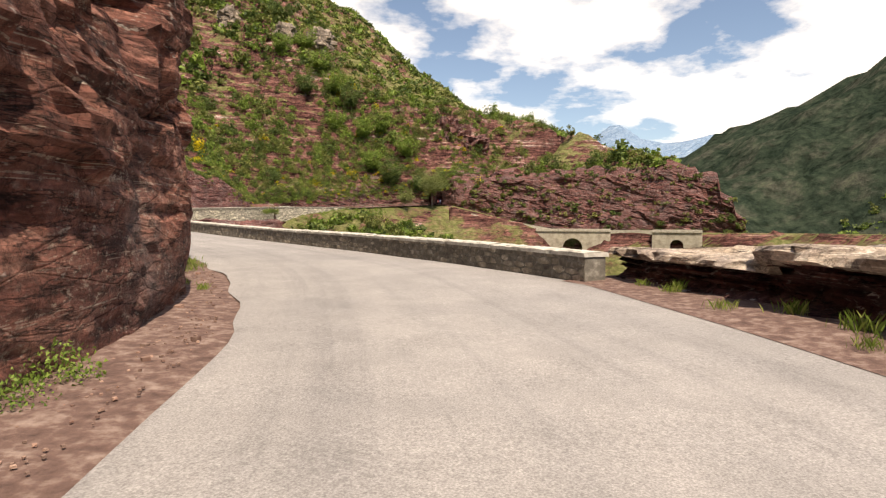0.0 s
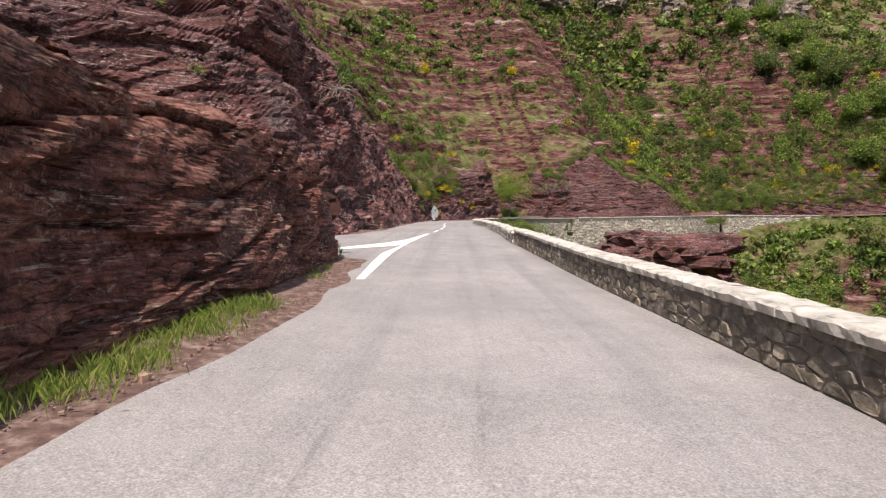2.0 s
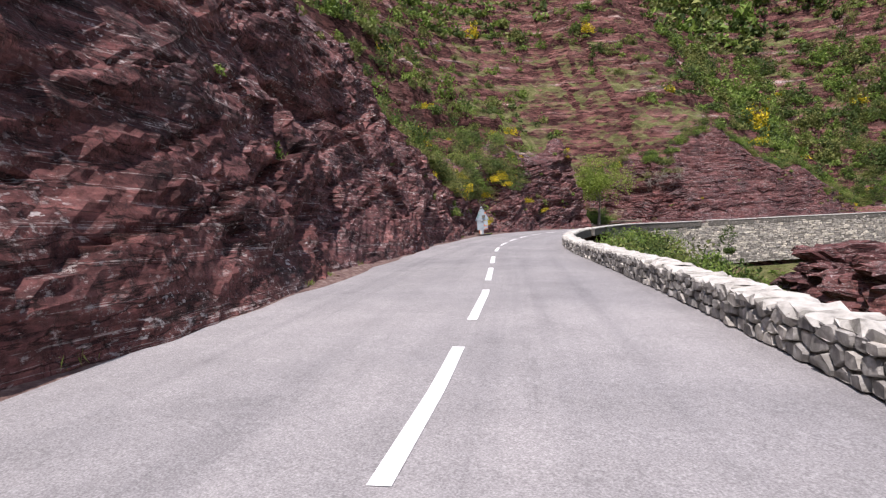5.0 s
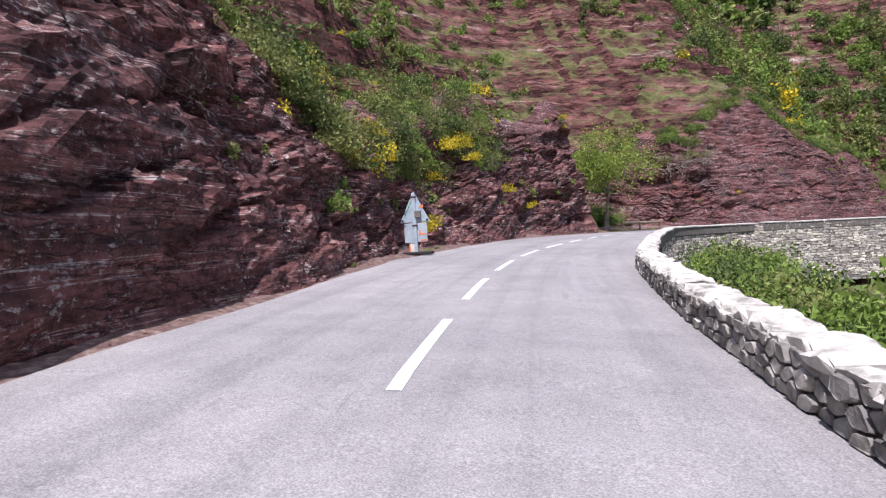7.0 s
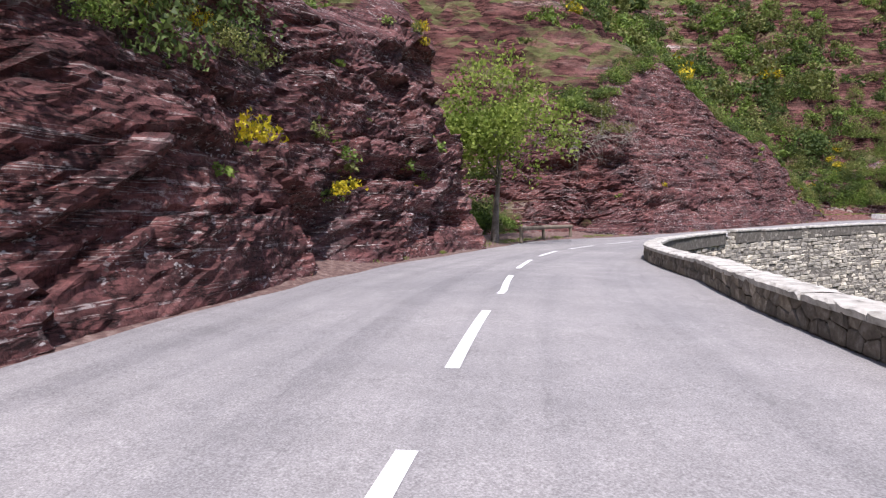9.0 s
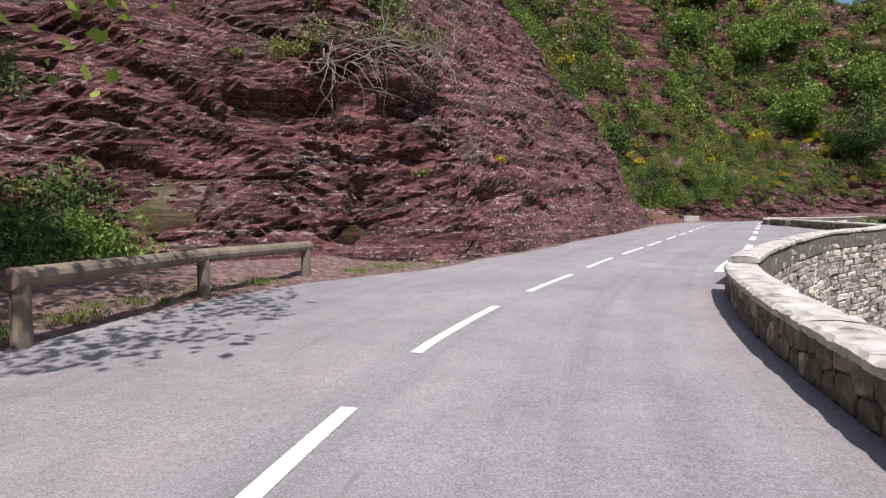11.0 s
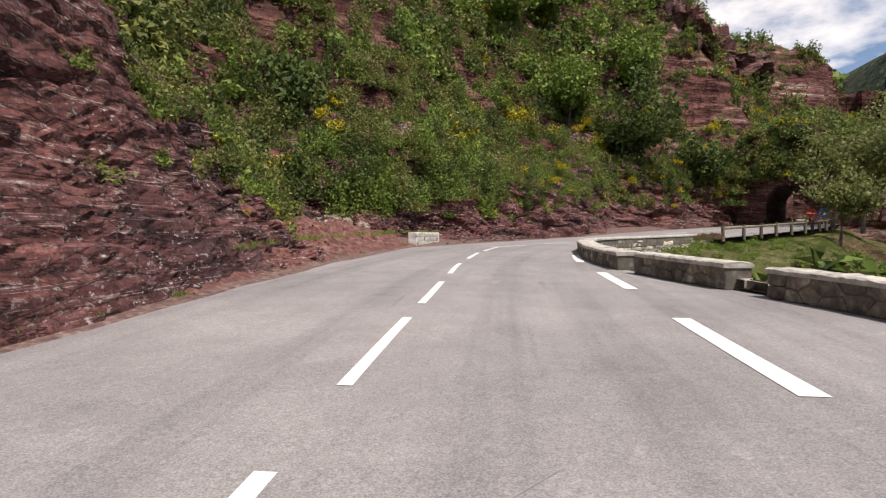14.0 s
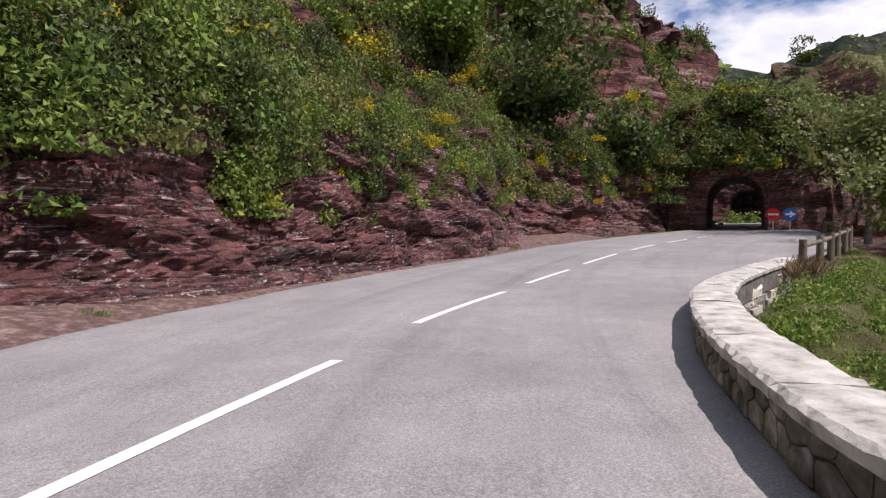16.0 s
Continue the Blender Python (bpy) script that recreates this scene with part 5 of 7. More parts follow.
# ---- boulders ----
def boulder(name, label, x, y, z, size, mat, seed, turn=0.0, sub=4, rough=0.28, flat=0.0, sunk=0.25):
    bm = bmesh.new()
    bmesh.ops.create_icosphere(bm, subdivisions=sub, radius=1.0)
    co = np.array([v.co[:] for v in bm.verts])
    bm.faces.ensure_lookup_table()
    fc = np.array([[v.index for v in f.verts] for f in bm.faces])
    bm.free()
    co = np.sign(co) * np.abs(co) ** 0.75
    n = co / np.linalg.norm(co, axis=1)[:, None]
    q = co * np.array(size) + seed * 7.7
    co = co + n * (rough * (0.5 * fbm(q * 0.5, 3) + 0.9 * facets(q, np.array(size) * 0.7) + 0.4 * facets(q + 5, np.array(size) * 0.25)))[:, None]
    if flat:
        co[:, 2] += flat * strata(q, 0.35, 0.8)
    co = co * np.array(size)
    c, s = math.cos(turn), math.sin(turn)
    co[:, :2] = co[:, :2] @ np.array([[c, s], [-s, c]])
    co[:, 2] += size[2] * (1 - 2 * sunk)
    ob = new(name, mesh_of(name, co, fc, mat))
    ob.location = (x, y, z)
    return tagged(ob, label, "rock")


def rock_ledge(label, line, heights, seed):
    """A long layered ledge: dark undercut side, jutting pale slab on top."""
    q, u = spline([(x, y, h) for (x, y), h in zip(line, heights)], 0.09)
    t_ = tangents(q)
    out_ = np.stack([-t_[:, 1], t_[:, 0]], 1)
    prof = [(-0.05, -0.15), (0.02, 0.06), (0.16, 0.18), (0.22, 0.30), (0.12, 0.40), (0.24, 0.46), (0.10, 0.56), (0.20, 0.64), (0.30, 0.70), (0.0, 0.73), (-0.10, 0.78), (-0.08, 0.90), (0.02, 0.97), (0.25, 1.0), (0.6, 1.02), (1.0, 1.0), (1.5, 1.08), (2.1, 1.0), (2.9, 0.85), (3.9, 0.3), (4.6, -0.4)]
    p = np.stack([np.c_[q[:, :2] + out_ * o, q[:, 2] * h] for o, h in prof], 1)
    base = road_z(q[:, :2])
    p[:, :, 2] += base[:, None]
    f = p.reshape(-1, 3)
    n = np.repeat(np.c_[-out_, 0.25 + 0 * out_[:, 0]], len(prof), axis=0)
    c = 0.12 * fbm(f * 0.9 + seed, 3) + 0.12 * facets(f + seed, (0.9, 0.9, 0.25)) + 0.05 * facets(f + seed + 5, (0.3, 0.3, 0.1)) + 0.20 * blocks(f, 0.13, 0.7, 4) + 0.10 * blocks(f, 0.05, 0.3, 5)
    f = f + n * c[:, None]
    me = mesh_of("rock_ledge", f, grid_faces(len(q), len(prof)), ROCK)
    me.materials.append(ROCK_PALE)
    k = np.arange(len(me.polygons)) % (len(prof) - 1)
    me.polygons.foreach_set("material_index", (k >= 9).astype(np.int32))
    return tagged(new("rock_ledge", me), label, "rock", kind="structure")


rock_ledge("pale-topped layered rock ledge with a dark undercut side", [(4.4, 12.4), (3.45, 11.0), (3.35, 9.6), (3.8, 8.3), (4.4, 7.2)], (0.30, 0.52, 0.58, 0.62, 0.60), 1)
rock_ledge("dark layered rock ledge with a pale flat top", [(4.7, 8.3), (4.2, 7.2), (4.35, 6.0), (4.5, 4.8), (4.6, 3.0), (4.8, 0.0), (5.0, -5.0)], (0.55, 0.78, 0.84, 0.88, 1.0, 1.05, 1.0), 2)
boulder("red_outcrop", "red rock slab rising from the scrub below the road", -29.0, 76.0, -3.4, (6.5, 4.0, 2.6), ROCK, 4, 0.5, 5, 0.35, 0.5)
boulder("red_outcrop", "red rock slab rising from the scrub below the road", -36.0, 88.0, -2.4, (5.0, 3.0, 2.0), ROCK, 5, 0.2, 5, 0.35, 0.5)
boulder("red_crag", "dark red layered crag on the ridge line", 3.0, 199.0, 27.5, (6.5, 5.5, 5.0), ROCK, 8, 0.5, 5, 0.32, 0.5)
boulder("red_crag", "dark red layered crag on the ridge line", 10.0, 198.0, 24.5, (5.5, 5.0, 3.6), ROCK, 9, 0.1, 5, 0.32, 0.5)
for k, (x, y, z, sx, sz) in enumerate([(-58.0, 208.0, 65.0, 4.0, 4.0), (-50.0, 236.0, 72.0, 5.0, 4.5), (-77.0, 210.0, 72.0, 4.0, 3.5), (-114.0, 180.0, 74.0, 11.0, 8.0), (-95.0, 200.0, 76.0, 5.0, 4.0), (-64.0, 216.0, 72.0, 3.5, 3.0)]):
    boulder("limestone_crag", "pale limestone crag high on the wooded slope", x, y, z, (sx, sx * 0.6, sz), LIMESTONE, 60 + k, 0.5, 5, 0.34, 0.4)
for k, (x, y, sc) in enumerate([(-47.3, 154.9, 0.44), (-46.6, 154.7, 0.30), (-46.0, 153.4, 0.36), (-46.6, 153.9, 0.16), (-47.9, 155.2, 0.30)]):
    boulder("white_boulder", "pale broken boulder on a heap of red earth", x, y, 4.68 + 0.16 * (y - 153.4), (sc, sc * 0.85, sc * 0.75), ROCK_PALE, 20 + k, k * 1.3, 3, 0.3)
boulder("earth_mound", "low mound of red earth beside the road", -45.9, 154.0, 3.95, (1.3, 1.6, 0.6), DIRT, 31, 0.3, 5, 0.2, 0, 0.4)
boulder("grey_boulder", "grey rock beside the tree trunk", -64.7, 98.7, 2.6, (0.42, 0.35, 0.32), ROCK_PALE, 33, 0.3, 4, 0.3)
rng = np.random.RandomState(5)
gv, gf = [], []
for k in range(2300):
    s = rng.uniform(-5, 200) if k < 900 else rng.uniform(1, 37)
    e = np.interp(s, LEFT[:, 0], LEFT[:, 1]) if s < 35 else np.interp(s, LEFT2[:, 0], LEFT2[:, 1])
    p = station([s], e + abs(rng.normal(0.45, 0.4)) + 0.12)[0]
    r = rng.uniform(0.010, 0.026) if rng.rand() < 0.975 else rng.uniform(0.04, 0.09)
    q = PEBBLES[k % 24][0].copy()
    a = rng.uniform(0, 6.3)
    q[:, :2] = q[:, :2] @ np.array([[math.cos(a), math.sin(a)], [-math.sin(a), math.cos(a)]])
    gf.append(PEBBLES[k % 24][1] + 12 * len(gv))
    gv.append(q * r * (1, 1, 0.7) + p + (0, 0, r * 0.1 + 0.02))
tagged(new("loose_stones", mesh_of("loose_stones", np.vstack(gv), np.vstack(gf), plain("loose_stone", [(0.3, (0.14, 0.07, 0.055)), (0.7, (0.34, 0.24, 0.2))], 5.0, 0.9, bump_d=0.01, random_by="island"))), "small red and grey stones along the verge", "gravel", kind="stuff")


rq = np.random.RandomState(15)
gv, gf = [], []
for k in range(900):
    s = rq.uniform(156, 176)
    off = rq.uniform(0.15, 1.0) ** 1.3 * 4.2
    p = station([s], np.interp(s, LEFT2[:, 0], LEFT2[:, 1]) + 0.25 + off)[0]
    p[2] = max(p[2] + float(np.interp(off + 0.25, eo, eh) * np.interp(s, [152.5, 156, 160, 168, 171, 172.3, 176], [0.1, 0.7, 1.0, 1.0, 0.75, 0.1, 0])), float(height_at(p[:1], p[1:2])[0]))
    r = rq.uniform(0.015, 0.05) if rq.rand() < 0.86 else rq.uniform(0.06, 0.17)
    q = PEBBLES[k % 24][0].copy()
    a = rq.uniform(0, 6.3)
    q[:, :2] = q[:, :2] @ np.array([[math.cos(a), math.sin(a)], [-math.sin(a), math.cos(a)]])
    gf.append(PEBBLES[k % 24][1] + 12 * len(gv))
    gv.append(q * r * (1.4, 1.4, 1.0) + p + (0, 0, r * 0.1))
tagged(new("red_rubble", mesh_of("red_rubble", np.vstack(gv), np.vstack(gf), plain("red_rubble_stone", [(0.3, (0.12, 0.05, 0.042)), (0.55, (0.24, 0.115, 0.095)), (0.75, (0.38, 0.28, 0.24))], 5.0, 0.9, bump_d=0.01, random_by="island"))), "red broken rubble on the dirt verge", "rubble", kind="stuff")


# ---- signs, rails, block ----
def warning_sign():
    """The back of a triangular sign with a plate under it."""
    e = tagged(new("triangular_sign"), "grey metal back of a triangular road sign with plates", "road sign")
    bm = bmesh.new()
    v = [bm.verts.new(p) for p in ((-0.5, 0, 1.02), (0.5, 0, 1.02), (0.0, 0, 2.02))]
    f = bm.faces.new(v)
    got = bmesh.ops.extrude_face_region(bm, geom=[f])
    bmesh.ops.translate(bm, vec=(0, 0.03, 0), verts=[x for x in got["geom"] if isinstance(x, bmesh.types.BMVert)])
    bmesh.ops.bevel(bm, geom=list(bm.edges), offset=0.018, segments=2, affect="EDGES")
    tri = part("triangle_plate", bm, METAL, e)
    for x, z in ((-0.40, 1.09), (0.40, 1.09), (0.0, 1.88)):
        bm = bmesh.new()
        bm_rod(bm, (x, -0.02, z), (x, 0.01, z), 0.035, n=10)
        part("bolt", bm, RUBBER, tri)
    bm = bmesh.new()
    bm_box(bm, 0.2, 0.1, 0.2, Matrix.Translation((0.12, -0.06, 1.18)), 0.01)
    part("lamp_box", bm, MORTAR, tri, "small grey box on the back")
    bm = bmesh.new()
    bm_box(bm, 0.36, 0.02, 0.62, Matrix.Translation((-0.19, 0.0, 0.38)), 0.006)
    part("side_plate", bm, METAL, e)
    bm = bmesh.new()
    bm_box(bm, 0.36, 0.02, 0.60, Matrix.Translation((0.19, 0.012, 0.40)), 0.006)
    part("side_plate", bm, METAL, e)
    for k, (x, z, w_, h_) in enumerate(((0.22, 0.62, 0.24, 0.05), (0.14, 0.66, 0.05, 0.10), (0.25, 0.43, 0.2, 0.04), (-0.25, 0.63, 0.05, 0.07), (0.24, 1.48, 0.12, 0.08))):
        bm = bmesh.new()
        bm_box(bm, w_, 0.006, h_, Matrix.Translation((x, -0.006, z)))
        part("orange_mark", bm, ORANGE, e, "orange sprayed mark")
    for k in range(4):
        bm = bmesh.new()
        bm_box(bm, 0.03, 0.006, 0.1, Matrix.Translation((-0.31 + k * 0.055, -0.006, 1.25 + k * 0.11)) @ Matrix.Rotation(0.4, 4, "Y"))
        part("green_mark", bm, GREEN_INK, e, "green scribble bar")
    bm = bmesh.new()
    bm_box(bm, 0.11, 0.06, 1.95, Matrix.Translation((0.0, -0.04, 0.0)), 0.012)
    part("post", bm, METAL, e)
    for z in (0.90, 1.8):
        bm = bmesh.new()
        bm_box(bm, 0.17, 0.09, 0.05, Matrix.Translation((0.0, -0.04, z)), 0.008)
        part("clamp", bm, RUST, e)
    bm = bmesh.new()
    bm_box(bm, 0.24, 0.02, 0.34, Matrix.Translation((-0.12, 0.02, 0.06)), 0.004)
    part("warning_strip", bm, WHITE, e, "white and orange reflective strip")
    bm = bmesh.new()
    bm_box(bm, 0.05, 0.024, 0.34, Matrix.Translation((-0.22, 0.018, 0.06)), 0.004)
    part("warning_edge", bm, ORANGE, e, "orange edge of the strip")
    bm = bmesh.new()
    bm_box(bm, 0.95, 0.36, 0.09, Matrix.Translation((0.05, 0, 0)), 0.03)
    part("base", bm, RUBBER, e, "black rubber foot block")
    return e


sg = warning_sign()
sg.matrix_basis = Matrix.Translation((-54.0, 69.87, float(station([88.9], [4.25])[0, 2]) + 0.02)) @ Matrix.Rotation(radians(33), 4, "Z") @ Matrix.Rotation(radians(-3.2), 4, "Y")

e = tagged(new("round_sign"), "brown metal back of a round sign on brackets", "road sign")
bm = bmesh.new()
bm_box(bm, 0.12, 0.08, 1.75, None, 0.008)
part("post", bm, RUST, e)
bm = bmesh.new()
bm_rod(bm, (0.56, 0.02, 1.38), (0.56, 0.05, 1.38), 0.38, n=40)
disc = part("disc", bm, RUST, e)
tor = bmesh.new()
for k in range(40):
    a0_, a1_ = 2 * math.pi * k / 40, 2 * math.pi * (k + 1) / 40
    bm_rod(tor, (0.56 + 0.385 * math.cos(a0_), 0.03, 1.38 + 0.385 * math.sin(a0_)), (0.56 + 0.385 * math.cos(a1_), 0.03, 1.38 + 0.385 * math.sin(a1_)), 0.014, n=6)
part("rim", tor, RUST, disc)
for z in (1.62, 1.16):
    bm = bmesh.new()
    bm_box(bm, 0.85, 0.04, 0.06, Matrix.Translation((0.4, -0.02, z)), 0.006)
    part("bracket", bm, RUST, e)
    bm = bmesh.new()
    bm_box(bm, 0.2, 0.06, 0.09, Matrix.Translation((0.62, -0.01, z - 0.015)), 0.006)
    part("clamp", bm, RUST, e)
e.matrix_basis = Matrix.Translation((-20.42, 28.36, 0.6)) @ Matrix.Rotation(radians(47), 4, "Z")

# white-painted stone block at the verge
e = tagged(new("roadside_block"), "short whitish stone block wall at the verge", "stone block")
bm = bmesh.new()
bm_box(bm, 3.75, 0.42, 0.66, None, 0.04)
bmesh.ops.subdivide_edges(bm, edges=list(bm.edges), cuts=5, use_grid_fill=True)
for v in bm.verts:
    v.co += Vector((noise.noise(v.co * 3), noise.noise(v.co * 3 + Vector((5, 0, 0))), noise.noise(v.co * 3 + Vector((0, 9, 0))))) * 0.025
part("block_body", bm, WHITE, e)
for k in range(33):
    rr_ = random.Random(k)
    bm = bmesh.new()
    bm_box(bm, rr_.uniform(0.18, 0.36), 0.05, rr_.uniform(0.11, 0.19), Matrix.Translation((-1.7 + (k % 11) * 0.32 + rr_.uniform(-0.04, 0.04), -0.205, 0.06 + (k // 11) * 0.2 + rr_.uniform(-0.02, 0.02))), 0.02)
    part("stone", bm, CAP if k % 7 else STONE_GREY1, e)
e.matrix_basis = Matrix.Translation((-43.0, 154.2, 3.95)) @ Matrix.Rotation(math.atan2(4.0, 2.2), 4, "Z")


def wooden_rail(label, pts, post_h, rail_z, r_rail, r_post, category="guard rail", name="wooden_rail"):
    e = tagged(new(name), label, category)
    e.location = pts[0]
    o = Vector(pts[0])
    for p in pts:
        bm = bmesh.new()
        q = Vector(p) - o
        bm_rod(bm, q + Vector((0, 0, -0.2)), q + Vector((0, 0, post_h)), r_post, r_post * 0.92, 12)
        part("post", bm, WOOD, e)
    for p, q in zip(pts[:-1], pts[1:]):
        bm = bmesh.new()
        a, b_ = Vector(p) - o, Vector(q) - o
        d = (b_ - a).normalized() * 0.12
        bm_rod(bm, a - d + Vector((0, 0, rail_z)), b_ + d + Vector((0, 0, rail_z)), r_rail, r_rail * 0.95, 12)
        part("rail", bm, WOOD, e)
    return e


def on_road(x, y, dz=0.0):
    return (x, y, float(road_z(np.array([[x, y]]))[0]) + dz)


wooden_rail("weathered log guard rail on short posts", [on_road(-62.8, 100.23), on_road(-62.99, 103.6), on_road(-62.44, 106.3)], 0.62, 0.68, 0.11, 0.10)
fp = [station([s], [-(np.interp(s, RIGHT[:, 0], RIGHT[:, 1]) + 0.4)])[0] for s in np.arange(188.5, 213, 2.4)]
wooden_rail("low wooden post fence with a steel rail", [tuple(p) for p in fp], 0.75, 0.58, 0.07, 0.11, "fence", "post_fence")

for x, y, mat, lab in ((-1.5, 171.9, RED_SIGN, "round red no-entry sign beside the tunnel"), (-0.9, 171.1, BLUE_SIGN, "round blue sign with a white arrow")):
    e = tagged(new("round_sign"), lab, "road sign")
    bm = bmesh.new()
    bm_rod(bm, (0, 0.04, 0), (0, 0.04, 1.5), 0.03, n=8)
    part("post", bm, METAL, e)
    bm = bmesh.new()
    bm_rod(bm, (0, 0, 1.15), (0, 0.02, 1.15), 0.42, n=32)
    disc = part("disc", bm, mat, e)
    bm = bmesh.new()
    bm_box(bm, 0.6, 0.012, 0.13, Matrix.Translation((0, -0.008, 1.085)))
    part("bar", bm, PAINT, disc, "white bar")
    if mat is BLUE_SIGN:
        for sgn in (1, -1):
            bm = bmesh.new()
            bm_box(bm, 0.3, 0.012, 0.1, Matrix.Translation((0.18, -0.009, 1.15)) @ Matrix.Rotation(sgn * 0.8, 4, "Y") @ Matrix.Translation((-0.12, 0, -0.05)))
            part("arrow_head", bm, PAINT, disc)
    e.matrix_basis = Matrix.Translation((x, y, 5.4)) @ Matrix.Rotation(radians(-52), 4, "Z")


# ---- plants ----
def leaf_cloud(n, seed, size, shape=(1, 1, 0.8), clumps=14, spread=0.42, low=0.0):
    """Leaves round a number of clumps inside an ellipsoid; base at z = 0. Returns quads."""
    rng = np.random.RandomState(seed)
    c = rng.normal(size=(clumps, 3))
    c /= np.linalg.norm(c, axis=1)[:, None]
    c *= rng.uniform(0.35, 0.85, (clumps, 1))
    c[:, 2] = np.abs(c[:, 2]) * 0.95 + low
    k = rng.randint(clumps, size=n)
    off = rng.normal(size=(n, 3))
    off /= np.linalg.norm(off, axis=1)[:, None]
    p = c[k] + off * spread * rng.uniform(0.45, 1.0, (n, 1)) ** 0.6
    p[:, 2] = np.maximum(p[:, 2], 0.02 * rng.rand(n))
    p = p * np.array(shape)
    a = rng.normal(size=(n, 3))
    a /= np.linalg.norm(a, axis=1)[:, None]
    b_ = np.cross(a, rng.normal(size=(n, 3)))
    b_ /= np.linalg.norm(b_, axis=1)[:, None]
    s = size * rng.uniform(0.6, 1.4, (n, 1))
    return np.stack([p - a * s * 0.55, p + b_ * s * 0.42 + a * s * 0.1, p + a * s * 0.45 - b_ * s * 0.22], 1)


PROTO = {}
for kind, (num, sz, cl) in {"close": (700, 0.105, 28), "near": (270, 0.20, 16), "mid": (130, 0.28, 13), "far": (60, 0.44, 9), "wood": (44, 0.54, 8)}.items():
    PROTO[kind] = [leaf_cloud(num, 100 * num + k, sz, (1, 1, 0.75 + 0.1 * k), cl, 0.40) for k in range(5)]


# tall bushes: many tight sprays of leaves, higher than wide, with gaps between them
PROTO["tall"] = [leaf_cloud(430, 7000 + k, 0.165, (0.9, 0.9, 1.2 + 0.14 * k), 24, 0.25) for k in range(5)]


PROTO["tall_fine"] = [leaf_cloud(850, 7100 + k, 0.105, (0.9, 0.9, 1.2 + 0.14 * k), 30, 0.25) for k in range(5)]
PROTO["tall_big"] = [leaf_cloud(1150, 7300 + k, 0.082, (0.85, 0.85, 1.1 + 0.15 * k), 34, 0.21) for k in range(5)]
PROTO["near_fine"] = [leaf_cloud(620, 7200 + k, 0.115, (1, 1, 0.75 + 0.1 * k), 22, 0.38) for k in range(5)]


def plant_stuff(name, label, category, spots, material, level):
    """Many bushes in one object; spots: x, y, z, radius."""
    if not len(spots):
        return
    rng = np.random.RandomState(len(spots))
    out = []
    _, away = nearest(drive, dt_, np.asarray(spots)[:, :2])
    for (x, y, z, r), d_ in zip(spots, np.abs(away)):
        fine = level
        if level == "tall" and r > 1.35:
            fine = "tall_big"
        elif level in ("tall", "near") and ((d_ < 12 and r > 0.5 and y < 172) or r > 1.3):
            fine = level + "_fine"
        elif level == "mid" and r > 1.7:
            fine = "tall"
        q = PROTO[fine][rng.randint(5)]
        a = rng.uniform(0, 6.283)
        c, s = math.cos(a), math.sin(a)
        m = np.array([[c, -s, 0], [s, c, 0], [0, 0, rng.uniform(0.75, 1.25)]]) * r
        out.append(q @ m.T + np.array((x, y, z - 0.12 * r)))
    v = np.concatenate(out).reshape(-1, 3)
    f = np.arange(len(v)).reshape(-1, 3)
    tagged(new(name, mesh_of(name, v, f, material)), label, category, kind="stuff")


rng = np.random.RandomState(77)
N = 120000
cand = np.c_[rng.uniform(-135, 75, N), rng.uniform(-25, 235, N)]
fi_, fd_ = nearest(foot, ft, cand)
di_, dd_ = nearest(drive, dt_, cand)
s_ = ds[di_]
rw_ = np.interp(s_, RIGHT[:, 0], RIGHT[:, 1])
z_ = height_at(cand[:, 0], cand[:, 1])
fu_ = fu[fi_]
fh_, fl_ = along(fu_, 1), along(fu_, 2)
top_d = fh_ * fl_ + 1.8
mask_n = fbm(np.c_[cand / 11.0, 0 * cand[:, :1]], 3)
in_tunnel = (np.abs(-(cand[:, 0] - TUNNEL.x) * TUNNEL_DIR.y + (cand[:, 1] - TUNNEL.y) * TUNNEL_DIR.x) < 4.5) & (((cand[:, 0] - TUNNEL.x) * TUNNEL_DIR.x + (cand[:, 1] - TUNNEL.y) * TUNNEL_DIR.y) > -3)
tun_a = (cand[:, 0] - TUNNEL.x) * TUNNEL_DIR.x + (cand[:, 1] - TUNNEL.y) * TUNNEL_DIR.y
tun_b = -(cand[:, 0] - TUNNEL.x) * TUNNEL_DIR.y + (cand[:, 1] - TUNNEL.y) * TUNNEL_DIR.x
in_tunnel &= tun_a < 66
in_tunnel |= (tun_b < 5) & (tun_b > -26) & (((tun_a > 9.5) & (tun_a < 20.5)) | ((tun_a > 31) & (tun_a < 66)))
foot_y = np.interp(fu_, fu, foot_rise)
lush = np.interp(foot_y, [0, 60, 80, 96, 102, 126, 136, 145, 200], [0.5, 0.5, 0.5, 0.35, 0.08, 0.1, 0.8, 1.05, 1.05])
high = np.clip((fd_ - 20) / 14, 0, 1)
lush = lush * (1 - high) + 0.62 * high
hill_ok = (fd_ > top_d - 0.9) & ~in_tunnel & (mask_n + 0.55 * rng.uniform(-1, 1, N) > 0.30 - 0.85 * lush) & (cand[:, 0] > -118) & (cand[:, 1] > 22)
ravine_ok = (fd_ < 0) & (-dd_ > rw_ + np.where(s_ > 170, 11.0, 2.2)) & (s_ > 5) & (s_ < 200) & ~in_tunnel & (cand[:, 1] < 172)
kinds = rng.rand(N)
dist = np.minimum(np.abs(dd_), 200)


def spots_of(sel, lo, hi, limit):
    i = np.where(sel)[0][:limit]
    r = rng.uniform(lo, hi, len(i)) * np.where(rng.rand(len(i)) < 0.12, 1.7, 1.0) * np.where((foot_y[i] > 136) & (fd_[i] > 0), 1.4, 1.0)
    return np.c_[cand[i], z_[i], r]


